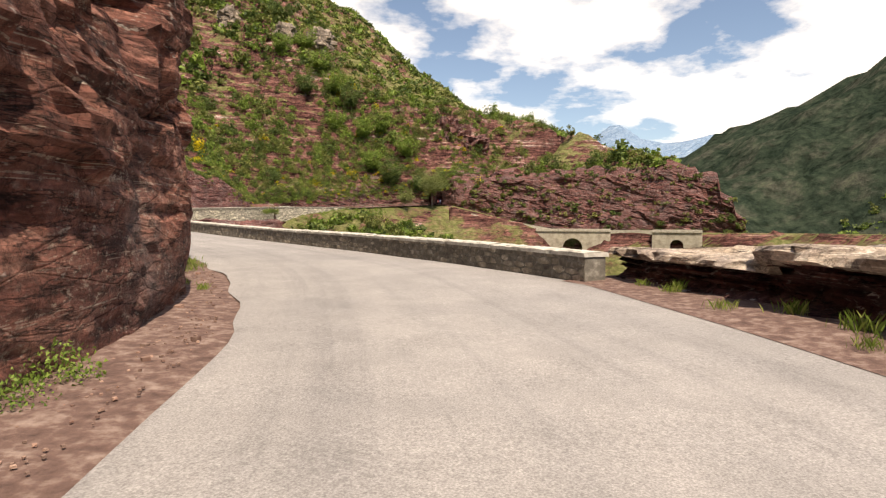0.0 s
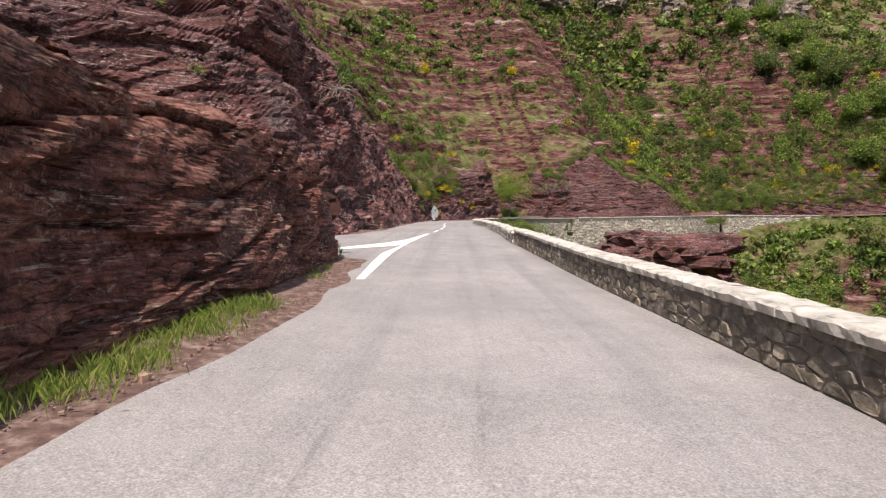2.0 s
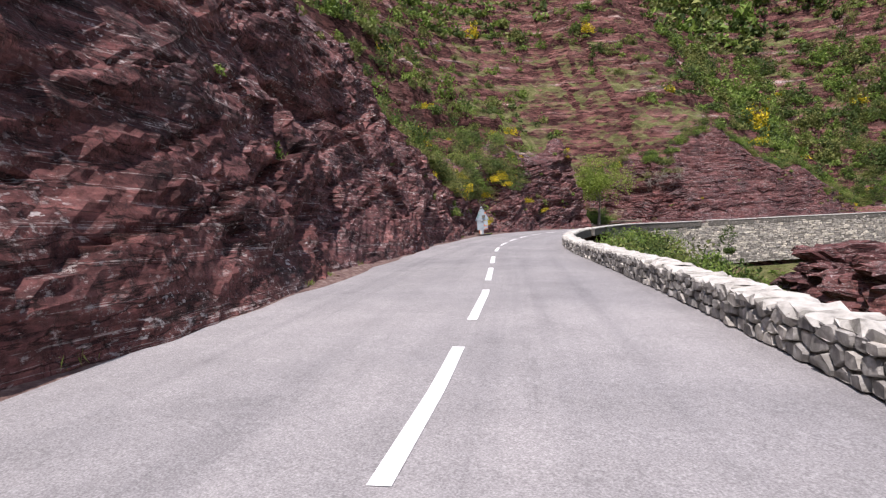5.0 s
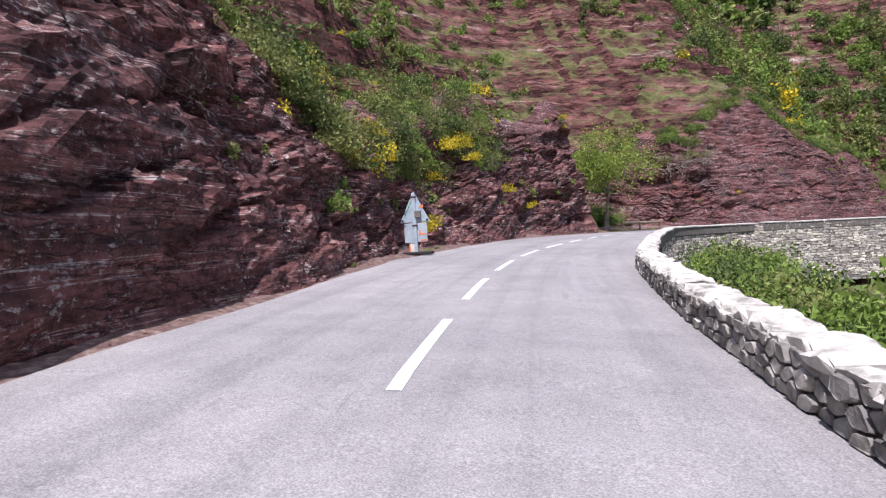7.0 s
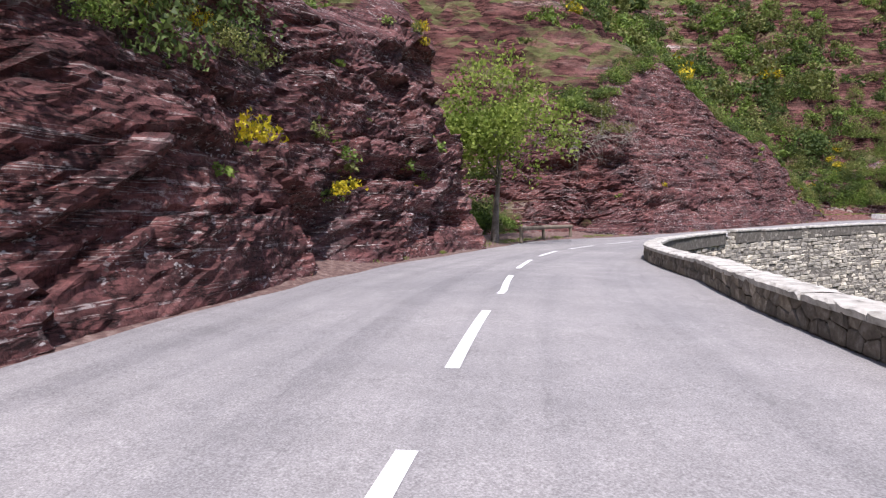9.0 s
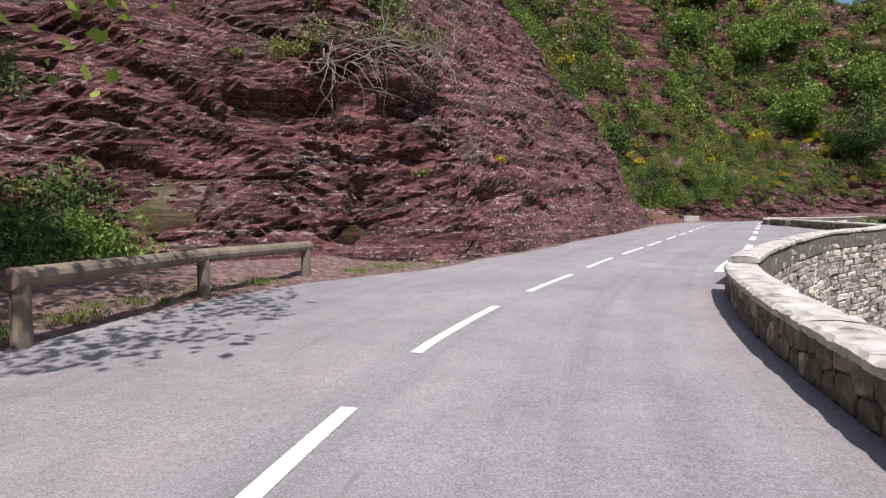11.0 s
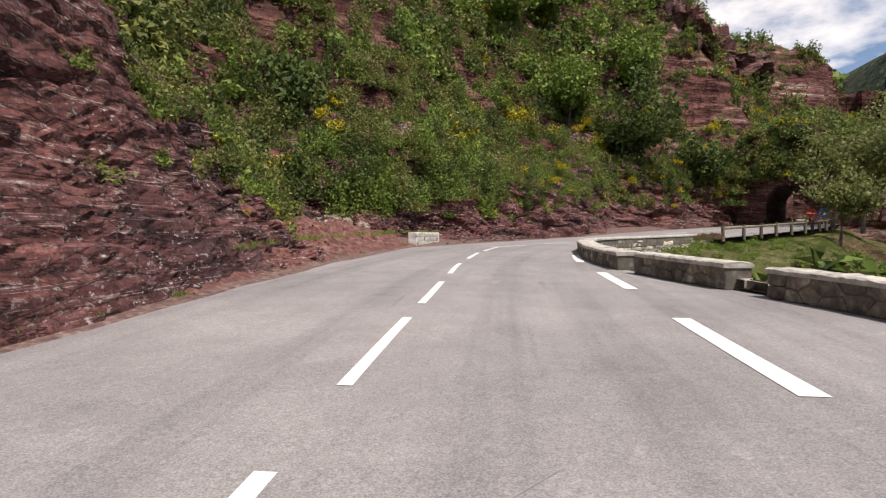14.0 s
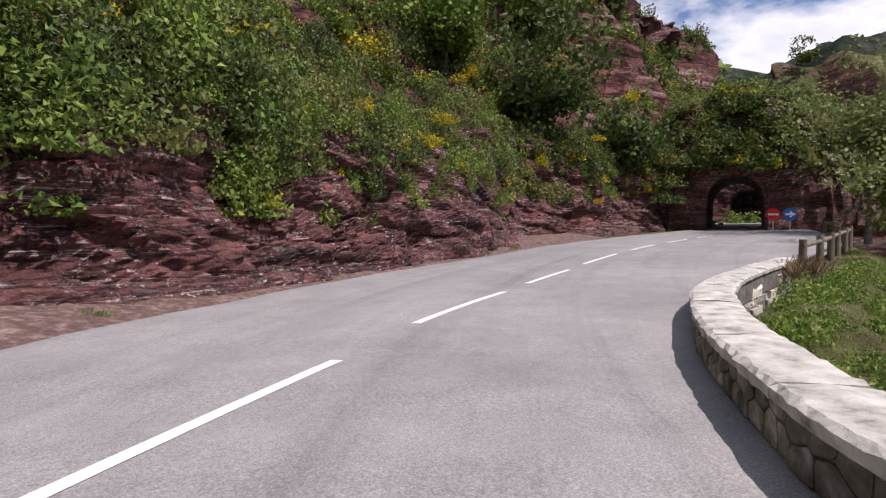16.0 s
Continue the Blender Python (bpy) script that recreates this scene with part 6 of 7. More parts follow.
near_, mid_d, far_ = dist < 17, (dist >= 17) & (dist < 45), dist >= 45
thin_ = np.arange(N) % 4 != 0
for mat, lo_k, hi_k, nm, lab in ((LEAF_DARK, 0.0, 0.26, "dark_shrubs", "dark green shrubs on the rocky slope"), (LEAF_BRIGHT, 0.26, 0.46, "green_shrubs", "fresh green shrubs on the rocky slope"),
                                 (LEAF_OLIVE, 0.46, 0.94, "olive_shrubs", "grey-green scrub on the rocky slope"), (LEAF_YELLOW, 0.94, 1.0, "broom_bushes", "yellow flowering broom on the slope")):
    kk = (kinds >= lo_k) & (kinds < hi_k)
    if mat is LEAF_YELLOW:
        kk = kk & (foot_y > 60)
    plant_stuff(nm, lab, "shrubs", spots_of(hill_ok & near_ & kk, 0.45, 1.15, 260 if mat is not LEAF_YELLOW else 70), mat, "near")
    plant_stuff(nm, lab, "shrubs", spots_of(hill_ok & mid_d & kk, 0.55, 1.45, 950 if mat is not LEAF_YELLOW else 45), mat, "mid")
    plant_stuff(nm, lab, "shrubs", spots_of(hill_ok & far_ & kk, 0.6, 1.9, 1050 if mat is not LEAF_YELLOW else 16), mat, "far")
for mat, lo_k, hi_k in ((LEAF_DARK, 0.0, 0.32), (LEAF_BRIGHT, 0.32, 0.75), (LEAF_OLIVE, 0.75, 1.0)):
    kk = (kinds >= lo_k) & (kinds < hi_k)
    plant_stuff("ravine_shrubs", "dense green shrubs in the ravine below the road", "shrubs", spots_of(ravine_ok & (dist < 22) & kk & (mask_n > -0.5), 0.7, 1.6, 450), mat, "mid")
    plant_stuff("ravine_shrubs", "dense green shrubs in the ravine below the road", "shrubs", spots_of(ravine_ok & (dist >= 22) & kk, 1.0, 2.6, 650), mat, "far")
lb = np.random.RandomState(95)
lq = np.c_[lb.uniform(-44, 8, 520), lb.uniform(108, 153, 520)]
li, ld = nearest(drive, dt_, lq)
lq = lq[-ld > np.interp(ds[li], RIGHT[:, 0], RIGHT[:, 1]) + 3.4]
lq = np.c_[lq, height_at(lq[:, 0], lq[:, 1]), lb.uniform(1.1, 2.5, len(lq))]
for mat, k in ((LEAF_DARK, 0), (LEAF_BRIGHT, 1), (LEAF_OLIVE, 2)):
    plant_stuff("ravine_shrubs", "dense green shrubs on the slope below the lay-by", "shrubs", lq[k::3], mat, "far")
# scrub on the crest above the bank, and bushes showing through the gap in the lay-by wall
cb = np.random.RandomState(98)
cq = np.c_[cb.uniform(-14, 26, 150), cb.uniform(182, 206, 150)]
cq = np.c_[cq, height_at(cq[:, 0], cq[:, 1]), cb.uniform(0.7, 1.6, 150)]
gs = cb.uniform(150.5, 159.5, 20)
gr_ = cb.uniform(0.6, 1.15, 20)
gp = station(gs, -(np.interp(gs, RIGHT[:, 0], RIGHT[:, 1]) + 0.9 + gr_ * cb.uniform(0.7, 2.2, 20)))
gp[:, 2] -= gr_ * cb.uniform(0.5, 1.0, 20)
for mat, k in ((LEAF_DARK, 0), (LEAF_OLIVE, 1), (LEAF_BRIGHT, 2)):
    plant_stuff("crest_shrubs", "low scrub on the rocky crest", "shrubs", cq[k::3], mat, "mid")
    plant_stuff("ravine_bushes", "leafy green bushes behind the lay-by wall", "shrubs", np.c_[gp, gr_][k::3], mat, "close")
# bushes over the tunnel and along the lip of the bank
mi = np.random.RandomState(31).randint(0, mound.shape[0] * mound.shape[1], 900)
mp = mound.reshape(-1, 3)[mi]
mp = mp[(mp[:, 2] > 5.5 + 4.4)][:330]
lip = np.random.RandomState(33).randint(0, len(Pf), 6000)
lp = Pf[lip]
lp = lp[(lp[:, 1] > 139) & ((lip % NV) / NV > 0.55)][:300]
allp = np.vstack([mp, lp])
rr2 = np.random.RandomState(34)
rad = rr2.uniform(0.35, 1.0, len(allp)) * np.where(np.arange(len(allp)) < len(mp), 1.3, 1.0)
which = rr2.rand(len(allp))
for mat, a_, b_, lab in ((LEAF_DARK, 0, 0.3, "dark green shrubs over the rocky bank"), (LEAF_BRIGHT, 0.3, 0.55, "fresh green shrubs over the rocky bank"), (LEAF_OLIVE, 0.55, 0.95, "olive scrub over the rocky bank"), (LEAF_YELLOW, 0.95, 1.0, "yellow flowering broom on the bank")):
    k_ = (which >= a_) & (which < b_)
    plant_stuff("bank_shrubs" if mat is not LEAF_YELLOW else "broom_bushes", lab, "shrubs", np.c_[allp, rad][k_], mat, "near")
pk = np.random.RandomState(41).randint(0, len(Pf), 30000)
sel = Pf[pk]
vk = (pk % NV) / NV
mass = sel[(sel[:, 1] > 64) & (sel[:, 1] < 84) & (vk > 0.5)][:140]
bank_ = sel[(sel[:, 1] > 157.5) & (vk > np.where(sel[:, 0] < -38, 0.5, 0.36))][:230]
rr3 = np.random.RandomState(43)
up_c = np.c_[rr3.uniform(-75, -5, 9000), rr3.uniform(60, 200, 9000)]
ui, ud = nearest(foot, ft, up_c)
uy = np.interp(fu[ui], fu, foot_rise)
ok_m = (ud > 1.5) & (ud < 8) & (uy > 66) & (uy < 80)
ok_b = (ud > 2.0) & (ud < 16) & (uy > 157) & (fu[ui] < u_tun)
uz = height_at(up_c[:, 0], up_c[:, 1])
high_m, high_b = np.c_[up_c, uz][ok_m][:70], np.c_[up_c, uz][ok_b][:270]
pts_ = np.vstack([mass, bank_, high_m, high_b])
rad_ = np.r_[rr3.uniform(0.35, 1.15, len(mass)), rr3.uniform(0.4, 1.1, len(bank_)), rr3.uniform(0.5, 1.4, len(high_m)), rr3.uniform(1.0, 2.4, len(high_b))]
wh = rr3.rand(len(pts_))
for mat, a_, b_, lab in ((LEAF_DARK, 0, 0.2, "dark green bushes on the steep bank"), (LEAF_BRIGHT, 0.2, 0.36, "fresh green bushes on the steep bank"), (LEAF_OLIVE, 0.36, 0.92, "grey-green bushes on the steep bank"), (LEAF_YELLOW, 0.92, 1.0, "yellow flowering broom on the steep bank")):
    k_ = (wh >= a_) & (wh < b_)
    r_ = rad_[k_] * (0.6 if mat is LEAF_YELLOW else 1.0)
    at_sign = pts_[k_][:, 1] < 100
    plant_stuff("bank_bushes" if mat is not LEAF_YELLOW else "broom_bushes", lab, "shrubs", np.c_[pts_[k_], r_][~at_sign], mat, "tall")
    plant_stuff("bank_bushes" if mat is not LEAF_YELLOW else "broom_bushes", lab, "shrubs", np.c_[pts_[k_], r_][at_sign], mat, "close")
for mat, n_, sd in ((LEAF_DARK, 26, 51), (LEAF_BRIGHT, 46, 52), (LEAF_OLIVE, 26, 53)):
    r4 = np.random.RandomState(sd)
    sw = r4.uniform(66, 99, n_)
    rad4 = r4.uniform(0.7, 1.35, n_)
    pw = station(sw, -(np.interp(sw, RIGHT[:, 0], RIGHT[:, 1]) + 0.9 + rad4 * r4.uniform(0.8, 3.0, n_)))
    pw[:, 2] -= rad4 * 0.75 + r4.uniform(0.0, 0.4, n_)
    plant_stuff("ravine_bushes", "leafy green bushes close behind the parapet", "shrubs", np.c_[pw, rad4], mat, "close")
pb = np.random.RandomState(81)
port = np.vstack([np.c_[pb.uniform(-7.5, -2.2, 20), pb.uniform(176.5, 180, 20), pb.uniform(7.5, 11.5, 20)], np.c_[pb.uniform(0.8, 5.5, 16), pb.uniform(171.5, 174.8, 16), pb.uniform(9.2, 12.0, 16)]])
plant_stuff("bank_bushes", "dark green bushes hanging over the tunnel mouth", "shrubs", np.c_[port, pb.uniform(0.6, 1.3, 36)][::2], LEAF_DARK, "near")
plant_stuff("bank_bushes", "grey-green bushes hanging over the tunnel mouth", "shrubs", np.c_[port, pb.uniform(0.5, 1.2, 36)][1::2], LEAF_OLIVE, "near")
sk = np.random.RandomState(97)
lower = sel[(sel[:, 1] > 149) & (sel[:, 1] < 162) & (sel[:, 0] < -37) & (vk > 0.34)][:150]
edge_ = sel[(sel[:, 1] > 108) & (sel[:, 1] < 140) & (vk > 0.9)][:110]
vis = np.c_[sk.uniform(-68.0, -65.9, 16), sk.uniform(96.5, 106.5, 16), sk.uniform(3.2, 6.6, 16)]
for pts_, lo_, hi_, lev, lab in ((lower, 0.7, 1.6, "tall", "leafy bushes hanging over the red bank"), (edge_, 0.5, 1.3, "near", "scrub along the upper edge of the rock face"), (vis, 0.7, 1.3, "near", "tall leafy bushes behind the guard rail")):
    for mat, k in ((LEAF_DARK, 0), (LEAF_BRIGHT, 1), (LEAF_OLIVE, 2)):
        q = pts_[k::3]
        plant_stuff("bank_bushes", lab, "shrubs", np.c_[q, sk.uniform(lo_, hi_, len(q))], mat, lev)
by = np.array([(-55.6, 71.8, 2.9, 0.45), (-56.0, 72.6, 3.1, 0.4), (-54.6, 68.6, 4.6, 0.5), (-54.9, 69.4, 5.2, 0.5), (-57.2, 74.6, 6.3, 0.6), (-58.0, 76.2, 6.6, 0.6), (-58.6, 77.6, 6.2, 0.5), (-60.4, 82.5, 5.0, 0.5), (-61.5, 86.0, 4.2, 0.5), (-62.3, 89.0, 3.8, 0.6), (-63.0, 91.0, 4.5, 0.5)])
plant_stuff("broom_bushes", "bright yellow broom bushes on the rock by the sign", "shrubs", by, LEAF_YELLOW, "near")
by2 = np.array([(-46.6, 162.6, 10.9, 1.0), (-47.6, 162.9, 11.6, 0.8), (-45.9, 163.4, 10.4, 0.7), (-49.6, 157.2, 8.0, 0.7), (-30.6, 166.4, 8.4, 0.7), (-29.4, 167.6, 9.6, 0.6), (-20.4, 180.6, 15.8, 0.9), (-21.6, 180.2, 15.0, 0.7),
                (-25.5, 173.6, 9.6, 0.6), (-15.2, 177.4, 11.0, 0.7), (-11.6, 178.2, 11.8, 0.7), (-8.4, 179.4, 11.0, 0.6), (-3.0, 183.6, 16.6, 0.9), (-5.6, 181.6, 14.0, 0.7), (-36.4, 162.4, 8.2, 0.6), (-39.6, 160.6, 8.8, 0.6)])
plant_stuff("broom_bushes", "bright yellow broom in flower on the green bank", "shrubs", by2, LEAF_YELLOW, "near")
p2k = np.random.RandomState(71).randint(0, len(P2), 320)
p2s = P2[p2k]
plant_stuff("cliff_shrubs", "green shrubs on the far rock bands", "shrubs", np.c_[p2s, np.random.RandomState(72).uniform(0.5, 1.5, 320)][::2], LEAF_OLIVE, "far")
plant_stuff("cliff_shrubs", "green shrubs on the far rock bands", "shrubs", np.c_[p2s, np.random.RandomState(73).uniform(0.5, 1.6, 320)][1::2], LEAF_DARK, "far")
gq = np.random.RandomState(91)
gsp = np.c_[gq.uniform(88, 260, 1500), gq.uniform(90, 290, 1500)]
gsp = gsp[(np.degrees(np.arctan2(gsp[:, 0], gsp[:, 1] - 60)) > 29) & (np.hypot(gsp[:, 0], gsp[:, 1] - 60) > 140)]
gsp = np.c_[gsp, height_at(gsp[:, 0], gsp[:, 1]), gq.uniform(1.0, 3.4, len(gsp))]
for mat, k in ((LEAF_DARK, 0), (LEAF_BRIGHT, 1), (LEAF_OLIVE, 2)):
    plant_stuff("gorge_shrubs", "green shrubs on the banded slope across the gorge", "shrubs", gsp[k::3], mat, "wood")
# woods on the mountain behind
wc = np.c_[rng.uniform(-150, 50, 3600), rng.uniform(225, 420, 3600)]
wz = height_at(wc[:, 0], wc[:, 1])
wr = rng.uniform(1.3, 3.4, 3600)
for mat, a_, b_ in ((LEAF_DARK, 0, 1000), (LEAF_BRIGHT, 1000, 2000), (LEAF_OLIVE, 2000, 3600)):
    plant_stuff("mountain_woods", "mixed green woods on the mountain side", "woods", np.c_[wc, wz, wr][a_:b_], mat, "wood")
# shrubs and tufts rooted in the rock face
ci = np.random.RandomState(9).randint(0, len(Pf), 900)
cy = Pf[ci, 1]
cv = (ci % NV) / NV
ok = (cv > 0.25) & (np.random.RandomState(10).rand(900) < np.interp(cy, [14, 60, 66, 100, 110, 135, 142, 200], [0.12, 0.16, 0.45, 0.4, 0.12, 0.12, 0.9, 1.0]))
sp = np.c_[Pf[ci[ok]] + (0, 0, -0.05), np.random.RandomState(11).uniform(0.15, 0.55, ok.sum())]
third = len(sp) // 5
plant_stuff("cliff_shrubs", "small green plants growing from rock cracks", "shrubs", sp[:2 * third], LEAF_OLIVE, "mid")
plant_stuff("cliff_shrubs", "small green plants growing from rock cracks", "shrubs", sp[2 * third:4 * third], LEAF_BRIGHT, "mid")
plant_stuff("broom_bushes", "yellow broom growing from rock cracks", "shrubs", sp[4 * third:][sp[4 * third:, 1] > 62], LEAF_YELLOW, "mid")


def grass_stuff(name, label, spots, material, blades, height):
    rng = np.random.RandomState(len(spots) + 3)
    out = []
    for x, y, z, r in spots:
        p = np.c_[rng.normal(0, r * 0.5, (blades, 2)), np.zeros(blades)] + (x, y, z)
        h = height * (0.5 + r) * rng.uniform(0.4, 1.2, blades)
        lean = rng.normal(0, 0.30, (blades, 2)) * h[:, None]
        w = rng.normal(0, 1, (blades, 2))
        w = 0.0024 * w / np.linalg.norm(w, axis=1)[:, None]
        tipp = p + np.c_[lean, h]
        midp = p + np.c_[lean * 0.35, h * 0.6]
        out.append(np.stack([p + np.c_[w, 0 * h], p - np.c_[w, 0 * h], midp - np.c_[w * 0.7, 0 * h], tipp], 1))
    v = np.concatenate(out).reshape(-1, 3)
    tagged(new(name, mesh_of(name, v, np.arange(len(v)).reshape(-1, 4), material)), label, "grass", kind="stuff")


rng = np.random.RandomState(21)
tufts = []
for s in np.r_[rng.uniform(22.5, 29, 62), rng.uniform(10, 22, 14)]:
    p = station([s], np.interp(s, LEFT[:, 0], LEFT[:, 1]) + rng.uniform(0.35, 1.3))[0]
    tufts.append((p[0], p[1], p[2] + 0.05, rng.uniform(0.1, 0.42)))
for s in rng.uniform(9, 200, 150):
    e_ = np.interp(s, LEFT[:, 0], LEFT[:, 1]) if s < 35 else np.interp(s, LEFT2[:, 0], LEFT2[:, 1])
    p = station([s], e_ + rng.uniform(0.25, 1.0))[0]
    tufts.append((p[0], p[1], p[2] + 0.03, rng.uniform(0.08, 0.25)))
for s in rng.uniform(-2, 8, 26):
    p = station([s], -np.interp(s, RIGHT[:, 0], RIGHT[:, 1]) - rng.uniform(0.3, 1.3))[0]
    tufts.append((p[0], p[1], p[2] + 0.04, rng.uniform(0.1, 0.35)))
for s in rng.uniform(112, 127, 90):
    p = station([s], np.interp(s, LEFT2[:, 0], LEFT2[:, 1]) + rng.uniform(0.3, 2.6))[0]
    tufts.append((p[0], p[1], p[2] + 0.05, rng.uniform(0.15, 0.4)))
for s in rng.uniform(156, 174, 70):
    p = station([s], np.interp(s, LEFT2[:, 0], LEFT2[:, 1]) + rng.uniform(0.3, 3.6))[0]
    tufts.append((p[0], p[1], max(p[2] + 0.6, float(height_at(p[:1], p[1:2])[0])), rng.uniform(0.1, 0.3)))
for s in rng.uniform(170, 214, 260):
    p = station([s], -np.interp(s, RIGHT[:, 0], RIGHT[:, 1]) - rng.uniform(0.6, 6))[0]
    tufts.append((p[0], p[1], float(height_at(p[:1], p[1:2])[0]), rng.uniform(0.2, 0.5)))
grass_stuff("verge_grass", "green grass tufts along the dirt verge", tufts, GRASS, 90, 0.17)
grass_stuff("leafy_weeds", "broad green weeds at the rock foot", [(-19.55, 28.25, 0.68, 0.45)], GRASS, 420, 0.34)
grass_stuff("leafy_weeds", "thin green weeds below the ledge", [(4.05, 6.5, 0.1, 0.16), (4.1, 5.5, 0.1, 0.2), (3.6, 8.6, 0.12, 0.1)], GRASS, 90, 0.30)
dry = [(*station([s], -np.interp(s, RIGHT[:, 0], RIGHT[:, 1]) - 0.75)[0], rng.uniform(0.3, 0.5)) for s in rng.uniform(184.5, 187.5, 7)]
grass_stuff("dry_weeds", "tall dry reddish stalks behind the wall", dry, DRY, 110, 0.42)
plant_stuff("verge_bushes", "leafy green bushes behind the guard rail", "shrubs", np.array([(-66.3 + rng.normal(0, 0.9), y, 2.5 + rng.uniform(0, 1.2), rng.uniform(0.5, 1.1)) for y in rng.uniform(95.5, 106, 26)]), LEAF_BRIGHT, "near")
plant_stuff("verge_bushes", "leafy green weeds beside the dirt verge", "shrubs", np.array([(-2.75, 3.95, 0.05, 0.30), (-2.95, 3.75, 0.05, 0.36), (-2.66, 3.5, 0.0, 0.28), (-3.1, 4.15, 0.05, 0.34), (-2.8, 3.2, 0.0, 0.32)]), LEAF_BRIGHT, "close")


wk = np.random.RandomState(61)
ws = wk.uniform(168, 196, 140)
wp = station(ws, -(np.interp(ws, RIGHT[:, 0], RIGHT[:, 1]) + 0.9 + wk.uniform(0, 1, 140) ** 1.5 * 7))
wp[:, 2] = height_at(wp[:, 0], wp[:, 1]) - 0.05
plant_stuff("leafy_weeds", "broad-leaved green weeds behind the wall", "weeds", np.c_[wp, wk.uniform(0.25, 0.7, 140)], LEAF_BRIGHT, "near")
vb = np.array([(-66.8 + rng.normal(0, 0.8), y, 2.6 + rng.uniform(0, 1.8), rng.uniform(0.5, 1.3)) for y in rng.uniform(95.5, 107, 30)])
plant_stuff("verge_bushes", "dark green bushes behind the guard rail", "shrubs", vb, LEAF_DARK, "near")


# ---- trees ----
def tubes(name, segs, material, n=7):
    """Tapered tubes; each row of segs: start, end, two radii."""
    a, b_, r0, r1 = segs[:, :3], segs[:, 3:6], segs[:, 6], segs[:, 7]
    d = (b_ - a) / np.linalg.norm(b_ - a, axis=1)[:, None]
    u = np.cross(d, np.where(np.abs(d[:, 2:3]) < 0.9, np.array([[0, 0, 1.0]]), np.array([[1.0, 0, 0]])))
    u /= np.linalg.norm(u, axis=1)[:, None]
    w = np.cross(d, u)
    ang = np.linspace(0, 2 * math.pi, n, endpoint=False)
    ring = u[:, None] * np.cos(ang)[None, :, None] + w[:, None] * np.sin(ang)[None, :, None]
    v = np.stack([a[:, None] + ring * r0[:, None, None], b_[:, None] + ring * r1[:, None, None]], 1)
    k = np.arange(n)
    f = np.stack([k, (k + 1) % n, (k + 1) % n + n, k + n], 1)
    f = (f[None] + (np.arange(len(segs)) * 2 * n)[:, None, None]).reshape(-1, 4)
    return mesh_of(name, v.reshape(-1, 3), f, material, True)


def tree(x, y, height, radius, leaf, label, seed, n_leaf=2600, size=0.26, trunk_r=0.22, clear=0.35, z=None, sparse=1.0, bark=BARK):
    """A tapered trunk with forking limbs and clumps of leaves at their ends."""
    rng = random.Random(seed)
    nr = np.random.RandomState(seed)
    e = tagged(new("tree"), label, "tree")
    zb = float(height_at(np.array([x]), np.array([y]))[0]) - 0.15 if z is None else z
    e.location = (x, y, zb)
    segs, tips = [], []
    deep = 3 if n_leaf > 2500 else 2

    def limb(a, d, length, r, depth):
        p = Vector(a)
        dirn = Vector(d).normalized()
        for k in range(3):
            dirn = (dirn + Vector((rng.uniform(-1, 1), rng.uniform(-1, 1), rng.uniform(-0.2, 0.5))) * (0.16 if depth else 0.03)).normalized()
            q = p + dirn * (length / 3)
            segs.append((*p, *q, r * (1 - 0.22 * k), r * (1 - 0.22 * (k + 1))))
            p = q
            if depth and k:
                tips.append(p.copy())
        if depth < deep:
            for k in range(rng.randint(3, 4) if depth else rng.randint(4, 5)):
                ang = rng.uniform(0, 6.283)
                spread = rng.uniform(0.45, 0.95)
                nd = (dirn * (1 - spread * 0.45) + Vector((math.cos(ang), math.sin(ang), 0.12)) * spread).normalized()
                limb(p, nd, length * rng.uniform(0.55, 0.8) * (radius / (height * 0.5) if depth == 0 else 1), r * 0.5, depth + 1)

    limb((0, 0, 0), (rng.uniform(-0.03, 0.03), rng.uniform(-0.03, 0.03), 1), height * clear, trunk_r, 0)
    part_mesh("trunk", tubes("trunk", np.array(segs), bark), e)
    t = np.array([p[:] for p in tips])
    c = np.array((0, 0, height * (clear + (1 - clear) * 0.5)))
    extra = nr.normal(size=(max(20, len(t) // 2), 3))
    extra /= np.linalg.norm(extra, axis=1)[:, None]
    extra = c + extra * np.array((radius, radius, height * (1 - clear) * 0.5)) * nr.uniform(0.45, 0.95, (len(extra), 1))
    t = np.vstack([t, extra])
    t = t[(nr.rand(len(t)) < sparse)]
    k = nr.randint(len(t), size=n_leaf)
    off = nr.normal(size=(n_leaf, 3))
    off /= np.linalg.norm(off, axis=1)[:, None]
    p = t[k] + off * radius * 0.26 * nr.uniform(0.2, 1, (n_leaf, 1))
    a = nr.normal(size=(n_leaf, 3))
    a /= np.linalg.norm(a, axis=1)[:, None]
    b_ = np.cross(a, nr.normal(size=(n_leaf, 3)))
    b_ /= np.linalg.norm(b_, axis=1)[:, None]
    s = size * nr.uniform(0.6, 1.35, (n_leaf, 1))
    v = np.stack([p - a * s * 0.5, p + b_ * s * 0.32, p + a * s * 0.5, p - b_ * s * 0.32], 1).reshape(-1, 3)
    part_mesh("crown", mesh_of("crown", v, np.arange(len(v)).reshape(-1, 4), leaf), e)
    return e


